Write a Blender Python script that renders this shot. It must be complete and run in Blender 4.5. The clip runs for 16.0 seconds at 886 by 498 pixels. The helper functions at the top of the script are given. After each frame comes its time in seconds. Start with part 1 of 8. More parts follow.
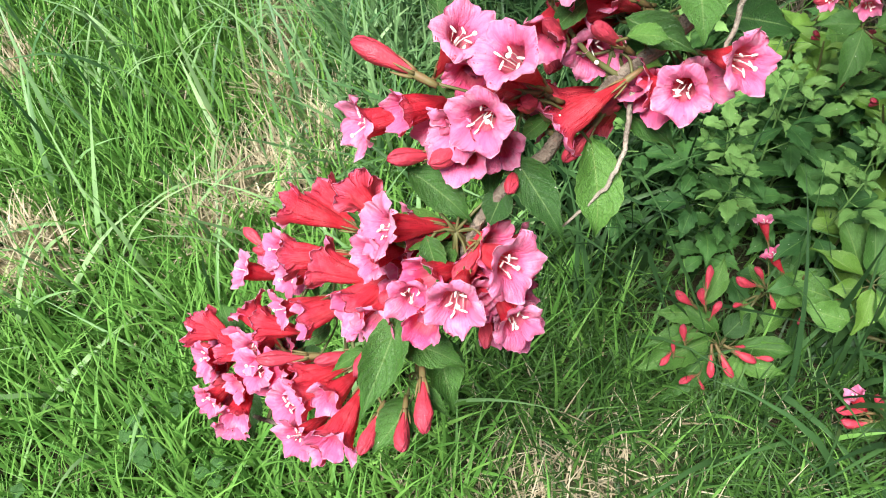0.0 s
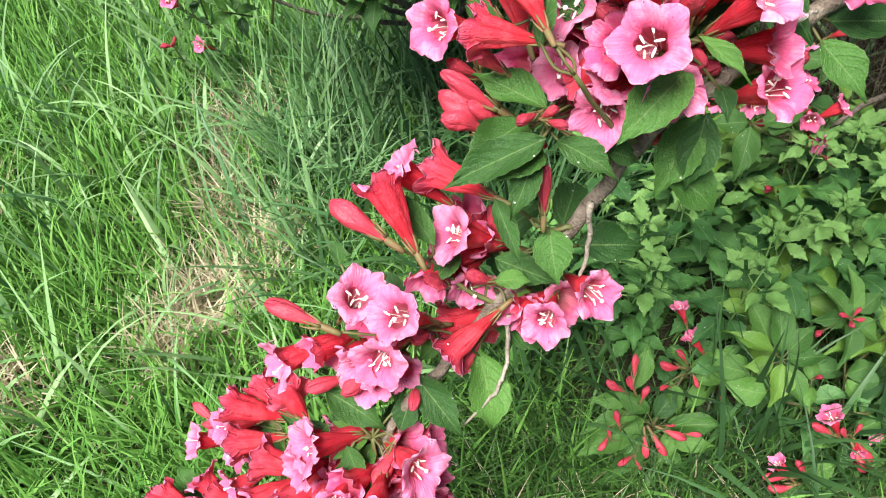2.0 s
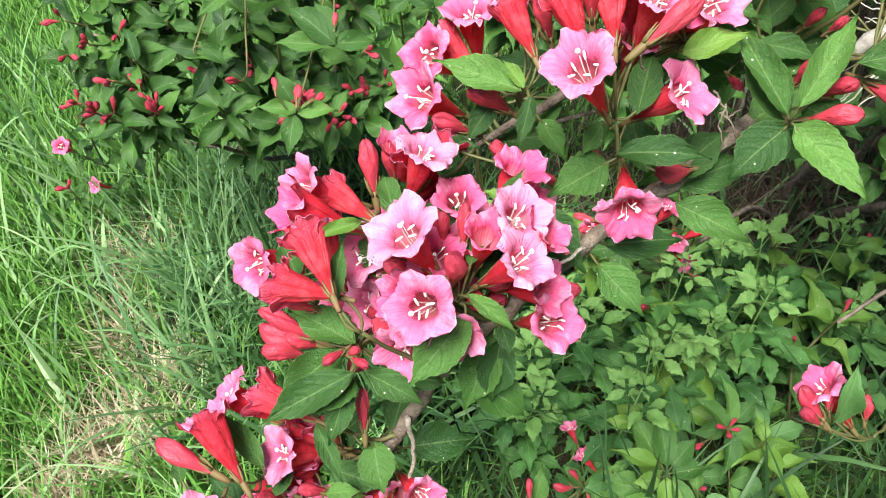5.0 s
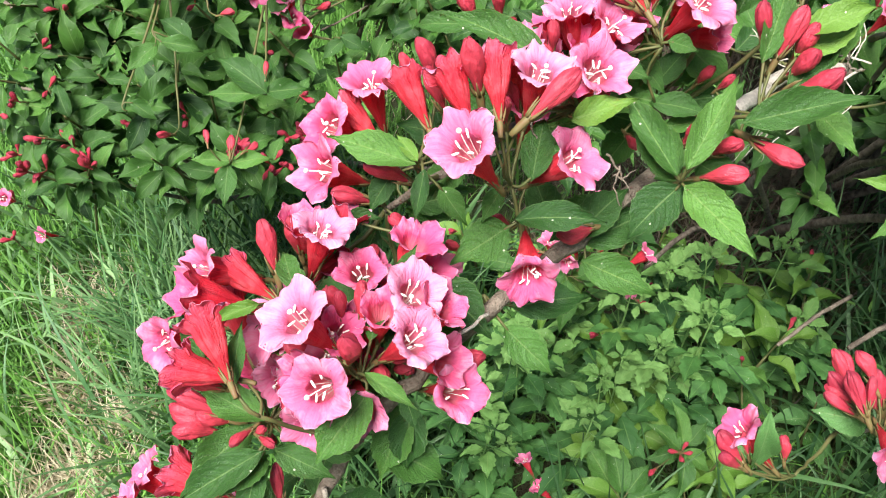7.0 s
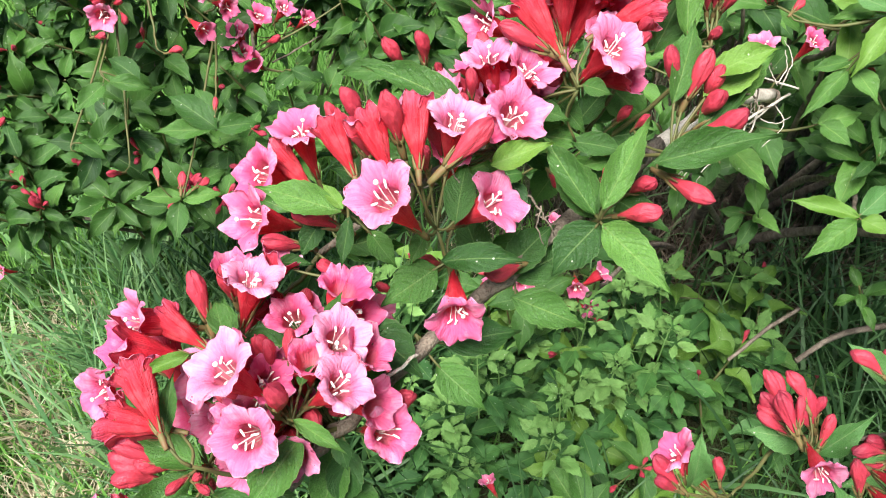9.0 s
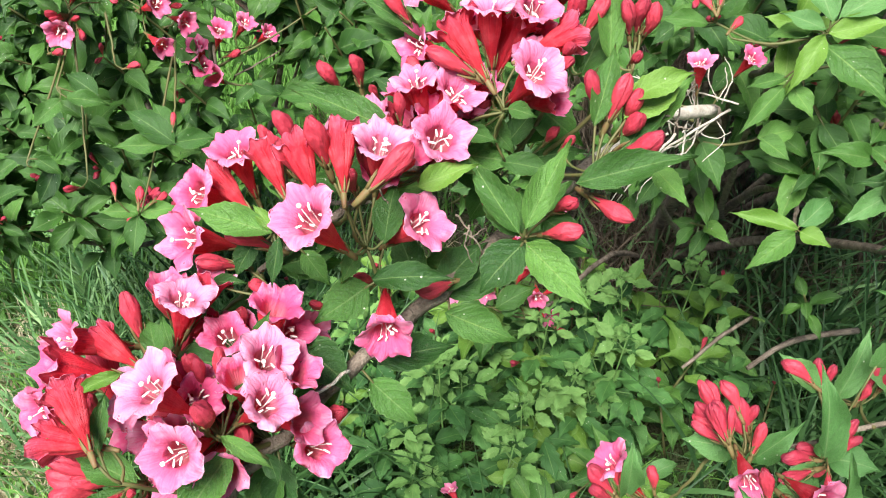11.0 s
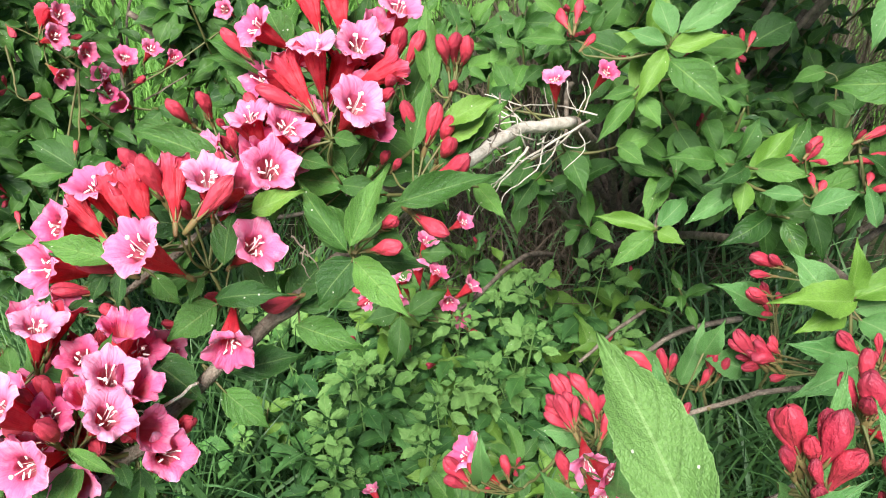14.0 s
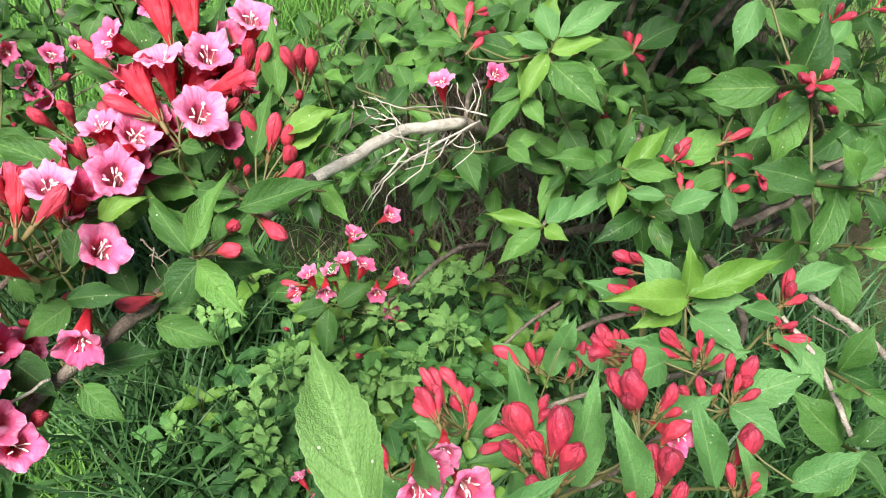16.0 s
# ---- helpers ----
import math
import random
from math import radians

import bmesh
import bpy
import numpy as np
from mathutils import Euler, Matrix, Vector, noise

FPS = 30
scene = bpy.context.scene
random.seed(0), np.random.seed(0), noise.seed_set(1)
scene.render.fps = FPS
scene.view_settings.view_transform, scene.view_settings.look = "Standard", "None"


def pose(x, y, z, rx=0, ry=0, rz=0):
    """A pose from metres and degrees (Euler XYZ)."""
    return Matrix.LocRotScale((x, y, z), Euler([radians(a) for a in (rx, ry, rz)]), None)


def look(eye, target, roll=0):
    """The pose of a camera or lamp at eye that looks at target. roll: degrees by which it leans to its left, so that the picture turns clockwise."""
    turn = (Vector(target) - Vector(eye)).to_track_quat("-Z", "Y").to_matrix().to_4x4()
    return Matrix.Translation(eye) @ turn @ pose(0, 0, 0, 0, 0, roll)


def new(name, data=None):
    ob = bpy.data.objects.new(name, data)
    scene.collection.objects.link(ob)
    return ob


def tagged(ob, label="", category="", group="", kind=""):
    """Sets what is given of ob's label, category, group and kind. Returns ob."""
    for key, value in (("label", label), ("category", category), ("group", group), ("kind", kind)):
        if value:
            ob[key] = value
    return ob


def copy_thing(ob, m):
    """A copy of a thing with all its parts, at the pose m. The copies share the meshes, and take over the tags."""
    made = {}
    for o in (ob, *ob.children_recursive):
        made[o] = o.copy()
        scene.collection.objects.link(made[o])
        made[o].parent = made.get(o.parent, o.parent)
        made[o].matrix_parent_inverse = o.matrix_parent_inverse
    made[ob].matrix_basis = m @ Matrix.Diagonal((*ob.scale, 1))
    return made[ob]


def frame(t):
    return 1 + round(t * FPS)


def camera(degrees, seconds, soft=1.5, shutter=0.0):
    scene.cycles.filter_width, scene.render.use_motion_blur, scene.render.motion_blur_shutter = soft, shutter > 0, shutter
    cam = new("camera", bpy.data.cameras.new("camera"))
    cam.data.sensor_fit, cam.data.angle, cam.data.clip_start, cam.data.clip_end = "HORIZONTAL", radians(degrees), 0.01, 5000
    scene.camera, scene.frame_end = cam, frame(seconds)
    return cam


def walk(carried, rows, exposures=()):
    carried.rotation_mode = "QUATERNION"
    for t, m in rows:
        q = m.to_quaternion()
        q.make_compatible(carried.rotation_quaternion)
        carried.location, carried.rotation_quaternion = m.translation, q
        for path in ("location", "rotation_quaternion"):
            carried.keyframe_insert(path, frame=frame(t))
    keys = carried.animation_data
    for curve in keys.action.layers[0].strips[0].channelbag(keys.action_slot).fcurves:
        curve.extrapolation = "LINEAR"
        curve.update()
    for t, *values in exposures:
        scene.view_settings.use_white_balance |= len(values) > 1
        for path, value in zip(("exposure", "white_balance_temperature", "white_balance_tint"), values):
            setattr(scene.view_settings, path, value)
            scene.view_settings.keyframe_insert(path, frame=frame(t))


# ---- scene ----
cam = camera(56.0, 16.0, soft=1.1)
PATH = [
    (0, (0.0227, 0.0273, 0.9382), (-0.0223, 0.5786, 0.1051), -5.02),
    (0.5, (0.0333, 0.0566, 0.9668), (-0.0008, 0.6077, 0.1330), -5.08),
    (1, (0.0393, 0.0656, 1.0025), (0.0173, 0.6229, 0.1725), -5.43),
    (1.5, (0.0549, 0.0680, 1.0324), (0.0410, 0.6345, 0.2085), -7.07),
    (2, (0.0619, 0.0680, 1.0455), (0.0617, 0.6475, 0.2304), -6.37),
    (2.5, (0.0706, 0.0677, 1.0554), (0.0841, 0.6562, 0.2470), -5.67),
    (3, (0.0857, 0.0722, 1.0779), (0.1145, 0.6723, 0.2785), -5.17),
    (3.5, (0.0988, 0.0777, 1.0910), (0.1446, 0.6892, 0.3011), -4.68),
    (4, (0.1086, 0.0875, 1.1022), (0.1696, 0.7099, 0.3220), -4.19),
    (4.2, (0.1111, 0.0889, 1.1037), (0.1788, 0.7165, 0.3281), -3.92),
    (4.6, (0.1204, 0.0939, 1.1105), (0.1991, 0.7291, 0.3416), -3.66),
    (5, (0.1308, 0.0974, 1.1142), (0.2174, 0.7375, 0.3500), -3.65),
    (5.4, (0.1413, 0.0998, 1.1162), (0.2341, 0.7429, 0.3554), -3.77),
    (5.8, (0.1509, 0.1016, 1.1180), (0.2495, 0.7465, 0.3598), -3.94),
    (6.3, (0.1604, 0.1036, 1.1223), (0.2676, 0.7499, 0.3668), -4.06),
    (6.5, (0.1624, 0.1044, 1.1238), (0.2744, 0.7511, 0.3693), -4.00),
    (7, (0.1699, 0.1083, 1.1324), (0.2909, 0.7554, 0.3797), -4.12),
    (7.5, (0.1782, 0.1081, 1.1364), (0.3100, 0.7581, 0.3880), -4.04),
    (8, (0.1850, 0.1080, 1.1407), (0.3250, 0.7590, 0.3946), -4.07),
    (8.5, (0.1902, 0.1104, 1.1452), (0.3368, 0.7604, 0.3995), -4.13),
    (9, (0.1950, 0.1048, 1.1495), (0.3477, 0.7565, 0.4066), -4.03),
    (9.2, (0.1992, 0.1026, 1.1517), (0.3530, 0.7549, 0.4095), -4.13),
    (9.6, (0.2036, 0.1009, 1.1544), (0.3622, 0.7533, 0.4133), -4.02),
    (10, (0.2081, 0.0993, 1.1561), (0.3713, 0.7513, 0.4156), -3.75),
    (10.4, (0.2128, 0.0976, 1.1578), (0.3807, 0.7488, 0.4177), -3.44),
    (10.8, (0.2183, 0.0952, 1.1604), (0.3904, 0.7460, 0.4210), -3.17),
    (11.3, (0.2265, 0.0908, 1.1668), (0.4033, 0.7417, 0.4286), -3.07),
    (11.5, (0.2314, 0.0899, 1.1715), (0.4094, 0.7418, 0.4343), -3.15),
    (12, (0.2433, 0.0848, 1.1817), (0.4268, 0.7373, 0.4464), -3.09),
    (12.5, (0.2481, 0.0778, 1.1874), (0.4348, 0.7308, 0.4534), -3.34),
    (13, (0.2643, 0.0714, 1.1895), (0.4604, 0.7213, 0.4553), -3.37),
    (13.5, (0.2759, 0.0596, 1.1907), (0.4810, 0.7048, 0.4547), -3.25),
    (14, (0.2863, 0.0445, 1.1976), (0.4991, 0.6844, 0.4592), -3.18),
    (14.5, (0.3005, 0.0361, 1.2058), (0.5203, 0.6691, 0.4635), -2.92),
    (15, (0.3266, 0.0225, 1.2120), (0.5469, 0.6530, 0.4678), -2.89),
    (15.5, (0.3509, 0.0129, 1.2180), (0.5701, 0.6389, 0.4696), -2.64),
    (16, (0.3695, 0.0015, 1.2204), (0.5866, 0.6266, 0.4706), -2.73),
]
walk(cam, [(t, look(eye, target, roll)) for t, eye, target, roll in PATH], [(0.0, 1.11)])

# ---- sky and sun: a bright overcast day ----
world = bpy.data.worlds.new("overcast_sky")
scene.world = world
world.use_nodes = True
wn = world.node_tree.nodes
sky = wn.new("ShaderNodeTexSky")
sky.sky_type, sky.sun_disc = "NISHITA", False
sky.sun_elevation, sky.sun_rotation = radians(65), radians(216)
sky.air_density, sky.dust_density, sky.ozone_density = 1.0, 2.0, 1.5
world.node_tree.links.new(sky.outputs[0], wn["Background"].inputs[0])
wn["Background"].inputs[1].default_value = 0.049
sun = new("sun", bpy.data.lights.new("sun", "SUN"))
sun.data.energy, sun.data.angle, sun.data.color = 5.3, radians(26), (1.0, 0.98, 0.95)
sun.matrix_world = look((-0.9, -0.9, 4.0), (0.2, 0.6, 0.0))


# ---- materials ----
class Nodes:
    """A short hand for a material's node tree."""

    def __init__(self, name):
        self.mat = bpy.data.materials.new(name)
        self.mat.use_nodes = True
        self.tree = self.mat.node_tree
        self.tree.nodes.clear()
        self.out = self.tree.nodes.new("ShaderNodeOutputMaterial")

    def add(self, kind, **values):
        node = self.tree.nodes.new(kind)
        for key, value in values.items():
            socket = node.inputs[key.replace("_", " ")]
            if isinstance(value, bpy.types.NodeSocket):
                self.tree.links.new(value, socket)
            else:
                socket.default_value = value
        return node

    def math(self, op, a, b=0.0, clamp=False):
        node = self.tree.nodes.new("ShaderNodeMath")
        node.operation, node.use_clamp = op, clamp
        for socket, value in zip(node.inputs, (a, b)):
            if isinstance(value, bpy.types.NodeSocket):
                self.tree.links.new(value, socket)
            else:
                socket.default_value = value
        return node.outputs[0]

    def ramp(self, fac, stops):
        node = self.tree.nodes.new("ShaderNodeValToRGB")
        self.tree.links.new(fac, node.inputs[0])
        while len(node.color_ramp.elements) < len(stops):
            node.color_ramp.elements.new(0.5)
        for element, (place, colour) in zip(node.color_ramp.elements, stops):
            element.position = place
            element.color = (*colour, 1) if len(colour) == 3 else colour
        return node.outputs[0]

    def mix(self, fac, a, b, blend="MIX"):
        node = self.tree.nodes.new("ShaderNodeMix")
        node.data_type, node.blend_type = "RGBA", blend
        for socket, value in zip((node.inputs[0], node.inputs[6], node.inputs[7]), (fac, a, b)):
            if isinstance(value, bpy.types.NodeSocket):
                self.tree.links.new(value, socket)
            else:
                socket.default_value = (*value, 1) if isinstance(value, tuple) else value
        return node.outputs[2]

    def noise(self, scale, detail=3.0, vector=None, rough=0.55):
        node = self.add("ShaderNodeTexNoise", Scale=scale, Detail=detail, Roughness=rough)
        if vector is None:
            vector = self.add("ShaderNodeTexCoord").outputs["Object"]
        self.tree.links.new(vector, node.inputs["Vector"])
        return node.outputs[0]

    def uv(self):
        node = self.add("ShaderNodeUVMap")
        split = self.add("ShaderNodeSeparateXYZ", Vector=node.outputs[0])
        return split.outputs[0], split.outputs[1]

    def chance(self, island=False):
        if island:
            return self.add("ShaderNodeNewGeometry").outputs["Random Per Island"]
        return self.add("ShaderNodeObjectInfo").outputs["Random"]

    def place(self):
        return self.add("ShaderNodeNewGeometry").outputs["Position"]

    def finish(self, colour, rough=0.5, height=None, bump=0.3, distance=0.001, sheer=0.0, sheer_colour=None, specular=0.4, sheen=0.0):
        bsdf = self.add("ShaderNodeBsdfPrincipled", Base_Color=colour, Roughness=rough, Specular_IOR_Level=specular)
        if sheen:
            bsdf.inputs["Sheen Weight"].default_value = sheen
        normal = None
        if height is not None:
            normal = self.add("ShaderNodeBump", Height=height, Strength=bump, Distance=distance).outputs[0]
            self.tree.links.new(normal, bsdf.inputs["Normal"])
        result = bsdf.outputs[0]
        if sheer:
            thin = self.add("ShaderNodeBsdfTranslucent", Color=sheer_colour if sheer_colour is not None else colour)
            if normal is not None:
                self.tree.links.new(normal, thin.inputs["Normal"])
            blend = self.tree.nodes.new("ShaderNodeMixShader")
            blend.inputs[0].default_value = sheer
            self.tree.links.new(result, blend.inputs[1])
            self.tree.links.new(thin.outputs[0], blend.inputs[2])
            result = blend.outputs[0]
        self.tree.links.new(result, self.out.inputs[0])
        return self.mat


def leaf_material(name, dark, light, vein, island=False, gloss=0.40, veins=5.5, sheer=0.14, relief=0.6):
    n = Nodes(name)
    dark, light, vein = ((r * 0.61, g * 0.625, b * 0.535) for r, g, b in (dark, light, vein))
    across, along = n.uv()
    side = n.math("ABSOLUTE", n.math("SUBTRACT", across, 0.5))
    stir = n.math("MULTIPLY", n.math("SUBTRACT", n.noise(90.0, 2.0), 0.5), 0.35)
    rib = n.math("LESS_THAN", side, 0.020)
    curve = n.math("MULTIPLY", n.math("POWER", side, 1.4), 4.6)
    slant = n.math("FRACT", n.math("ADD", n.math("SUBTRACT", n.math("MULTIPLY", along, veins), curve), stir))
    middle = n.math("ABSOLUTE", n.math("SUBTRACT", slant, 0.5))
    lateral = n.ramp(middle, [(0.0, (1, 1, 1)), (0.07, (0, 0, 0))])
    cells = n.add("ShaderNodeTexVoronoi", Scale=620.0, Vector=n.add("ShaderNodeTexCoord").outputs["Object"] if island else n.place())
    cells.feature = "DISTANCE_TO_EDGE"
    net = n.math("MINIMUM", cells.outputs[0], 0.25)
    colour = n.mix(n.chance(island), dark, light)
    blotch = n.ramp(n.noise(38.0, 4.0), [(0.40, (0, 0, 0)), (0.70, (0.6, 0.6, 0.6))])
    colour = n.mix(blotch, colour, tuple(c * 0.55 for c in dark))
    colour = n.mix(n.ramp(n.noise(24.0, 3.0), [(0.54, (0, 0, 0)), (0.75, (0.35, 0.35, 0.35))]), colour, tuple(min(1, c * 1.4 + 0.01) for c in light))
    colour = n.mix(n.math("MULTIPLY", lateral, 0.14), colour, vein)
    colour = n.mix(n.math("MULTIPLY", rib, 0.5), colour, vein)
    rim = n.math("GREATER_THAN", side, 0.485)
    colour = n.mix(n.math("MULTIPLY", rim, 0.35), colour, vein)
    spots = n.math("GREATER_THAN", n.noise(150.0, 2.0), 0.73)
    colour = n.mix(n.math("MULTIPLY", spots, 0.4), colour, (0.16, 0.11, 0.03))
    specks = n.add("ShaderNodeTexVoronoi", Scale=130.0, Vector=n.place())
    dust = n.math("MULTIPLY", n.math("LESS_THAN", specks.outputs[0], 0.075), n.math("GREATER_THAN", n.noise(30.0, 2.0, n.place()), 0.50))
    colour = n.mix(n.math("MULTIPLY", dust, 0.75), colour, (0.62, 0.64, 0.52))
    net = n.math("ADD", net, n.math("MULTIPLY", n.noise(110.0, 3.0), 0.35))
    height = n.math("SUBTRACT", n.math("MULTIPLY", net, 0.9), n.math("MULTIPLY", n.math("ADD", lateral, rib), 0.55))
    height = n.math("SUBTRACT", height, n.math("MULTIPLY", n.math("MULTIPLY", middle, middle), 1.1))
    glow = n.mix(0.5, colour, (0.12, 0.30, 0.025))
    return n.finish(colour, gloss, height, relief, 0.0015, sheer, glow, 0.33)


LEAF = leaf_material("weigela_leaf", (0.036, 0.115, 0.028), (0.120, 0.295, 0.060), (0.28, 0.42, 0.17))
# seedling green, also a brighter LEAF whose colour imitates sunlit upper faces
FRESH_LIT = leaf_material("fresh_lit_weigela_leaf", (0.060, 0.175, 0.038), (0.19, 0.41, 0.09), (0.32, 0.48, 0.16), gloss=0.38)
# paler leaf copy: the sky's sheen on leaves is painted into its green
LIGHT_SHEEN = leaf_material("light_sheen_weigela_leaf", (0.12, 0.31, 0.10), (0.20, 0.43, 0.15), (0.38, 0.54, 0.26), gloss=0.36, sheer=0.22, relief=0.55)
PALE = leaf_material("pale_green_leaf", (0.20, 0.40, 0.11), (0.24, 0.45, 0.14), (0.44, 0.66, 0.30), gloss=0.5, sheer=0.3, relief=0.6)
YOUNG = leaf_material("young_weigela_leaf", (0.15, 0.32, 0.050), (0.25, 0.45, 0.085), (0.34, 0.50, 0.17), gloss=0.4, relief=0.45)
# a darker LEAF colour: shade inside the shrubs is tinted in
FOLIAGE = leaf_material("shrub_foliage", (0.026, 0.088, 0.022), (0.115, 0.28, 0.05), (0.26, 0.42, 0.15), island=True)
HERB = leaf_material("herb_leaf", (0.040, 0.145, 0.038), (0.130, 0.34, 0.085), (0.24, 0.42, 0.12), gloss=0.6, veins=4.0)
HERB_TOP = leaf_material("pale_herb_leaf", (0.20, 0.43, 0.11), (0.30, 0.55, 0.17), (0.34, 0.52, 0.18), gloss=0.6, veins=4.0)
CLOVER = leaf_material("clover_leaf", (0.07, 0.20, 0.05), (0.09, 0.24, 0.06), (0.20, 0.36, 0.16), gloss=0.6, veins=4.0)


def petal_inside():
    n = Nodes("pink_petal")
    across, along = n.uv()
    wobble = n.math("MULTIPLY", n.math("SUBTRACT", n.noise(160.0, 3.0), 0.5), 0.20)
    run = n.math("ADD", along, wobble)
    rosy = n.ramp(run, [(0.26, (0.94, 0.36, 0.38)), (0.46, (0.93, 0.20, 0.30)), (0.57, (0.89, 0.11, 0.28)), (0.74, (0.87, 0.13, 0.34)), (1.0, (0.88, 0.20, 0.42))])
    pale = n.ramp(run, [(0.26, (0.94, 0.46, 0.50)), (0.46, (0.93, 0.34, 0.46)), (0.57, (0.89, 0.26, 0.48)), (0.70, (0.89, 0.37, 0.60)), (1.0, (0.90, 0.52, 0.73))])
    fading = n.add("ShaderNodeSeparateColor", Color=n.add("ShaderNodeObjectInfo").outputs["Color"]).outputs[0]
    colour = n.mix(fading, rosy, pale)
    lobe = n.ramp(along, [(0.60, (0, 0, 0)), (0.72, (1, 1, 1))])
    blotch = n.ramp(n.noise(95.0, 3.0), [(0.53, (0, 0, 0)), (0.68, (0.55, 0.55, 0.55))])
    colour = n.mix(n.math("MULTIPLY", blotch, lobe), colour, (0.95, 0.60, 0.78))
    vein = n.noise(1.0, 3.0, n.add("ShaderNodeCombineXYZ", X=n.math("MULTIPLY", across, 13.0), Y=n.math("MULTIPLY", along, 3.0), Z=n.math("MULTIPLY", n.chance(), 30.0)).outputs[0])
    colour = n.mix(n.math("MULTIPLY", n.ramp(vein, [(0.45, (0, 0, 0)), (0.70, (1, 1, 1))]), 0.42), colour, (0.90, 0.10, 0.30))
    edge = n.math("GREATER_THAN", n.math("ADD", along, n.math("MULTIPLY", wobble, 0.3)), 0.972)
    colour = n.mix(n.math("MULTIPLY", edge, 0.35), colour, (0.95, 0.68, 0.82))
    height = n.math("ADD", n.math("MULTIPLY", vein, 0.8), n.math("ADD", n.noise(300.0, 3.0), n.math("MULTIPLY", n.noise(1100.0, 2.0), 0.35)))
    return n.finish(colour, 0.55, height, 0.75, 0.0012, 0.5, None, 0.30, 0.0)


def petal_outside():
    n = Nodes("red_petal_outside")
    across, along = n.uv()
    red = n.ramp(along, [(0.0, (0.50, 0.12, 0.07)), (0.18, (0.74, 0.045, 0.065)), (0.45, (0.82, 0.060, 0.095)), (0.62, (0.84, 0.080, 0.14)), (0.85, (0.86, 0.14, 0.25)), (1.0, (0.90, 0.28, 0.42))])
    deep = n.ramp(along, [(0.0, (0.42, 0.10, 0.06)), (0.18, (0.60, 0.026, 0.044)), (0.60, (0.68, 0.036, 0.066)), (1.0, (0.80, 0.12, 0.21))])
    colour = n.mix(n.chance(), red, deep)
    streak = n.noise(1.0, 3.0, n.add("ShaderNodeCombineXYZ", X=n.math("MULTIPLY", across, 17.0), Y=n.math("MULTIPLY", along, 3.5), Z=n.math("MULTIPLY", n.chance(), 30.0)).outputs[0])
    colour = n.mix(n.ramp(streak, [(0.42, (0.55, 0.55, 0.55)), (0.62, (0, 0, 0))]), colour, (0.52, 0.015, 0.035))
    colour = n.mix(n.ramp(n.noise(130.0, 3.0), [(0.50, (0, 0, 0)), (0.72, (0.5, 0.5, 0.5))]), colour, (0.90, 0.16, 0.20))
    height = n.math("ADD", streak, n.math("ADD", n.noise(330.0, 3.0), n.math("MULTIPLY", n.noise(1300.0, 2.0), 0.4)))
    return n.finish(colour, 0.5, height, 0.8, 0.0012, 0.42, n.mix(0.5, colour, (0.90, 0.06, 0.11)), 0.35, 0.0)


def bud_skin(name="red_bud", depth=1.0):
    n = Nodes(name)
    across, along = n.uv()
    deep = n.ramp(along, [(0.0, (0.42, 0.13, 0.07)), (0.2, (0.47, 0.038, 0.068)), (0.7, (0.39, 0.030, 0.060)), (1.0, (0.20, 0.020, 0.045))])
    fresh = n.ramp(along, [(0.0, (0.58, 0.17, 0.09)), (0.2, (0.66, 0.062, 0.088)), (0.7, (0.60, 0.052, 0.082)), (1.0, (0.42, 0.034, 0.064))])
    colour = n.mix(n.math("MULTIPLY", n.math("ADD", 0.4, n.math("MULTIPLY", n.chance(), 0.6)), depth), deep, fresh)
    wrinkle = n.noise(1.0, 4.0, n.add("ShaderNodeCombineXYZ", X=n.math("MULTIPLY", across, 13.0), Y=n.math("MULTIPLY", along, 5.0), Z=n.math("MULTIPLY", n.chance(), 30.0)).outputs[0], 0.62)
    pebble = n.add("ShaderNodeTexVoronoi", Scale=1500.0, Vector=n.add("ShaderNodeTexCoord").outputs["Object"])
    grain = n.math("MULTIPLY", n.math("SUBTRACT", 1.0, pebble.outputs[0]), n.ramp(along, [(0.35, (0.25, 0.25, 0.25)), (0.75, (1, 1, 1))]))
    # creases coloured darker and pebble tops lighter, imitating shade and highlight
    colour = n.mix(n.ramp(wrinkle, [(0.40, (0.35, 0.35, 0.35)), (0.60, (0, 0, 0))]), colour, (0.24, 0.014, 0.030))
    colour = n.mix(n.ramp(grain, [(0.55, (0, 0, 0)), (0.95, (0.15, 0.15, 0.15))]), colour, (0.62, 0.07, 0.09))
    height = n.math("ADD", n.math("MULTIPLY", wrinkle, 1.0), n.math("MULTIPLY", grain, 0.12))
    return n.finish(colour, 0.5, height, 0.8, 0.0018, 0.06, n.mix(0.5, colour, (0.90, 0.06, 0.10)), 0.42, 0.0)


def plain(name, a, b, rough=0.6, scale=200.0, bump=0.3, sheer=0.0, island=None):
    n = Nodes(name)
    grain = n.noise(scale, 3.0)
    colour = n.mix(grain if island is None else n.chance(island), a, b)
    return n.finish(colour, rough, grain, bump, 0.001, sheer)


def bark(name, dark, light):
    n = Nodes(name)
    where = n.add("ShaderNodeTexCoord").outputs["Object"]
    long_ = n.noise(90.0, 5.0, where)
    fine = n.noise(600.0, 3.0, where)
    colour = n.ramp(n.math("ADD", n.math("MULTIPLY", long_, 0.7), n.math("MULTIPLY", fine, 0.3)), [(0.35, dark), (0.65, light)])
    return n.finish(colour, 0.85, n.math("ADD", long_, fine), 0.9, 0.0025, 0.0, None, 0.2)


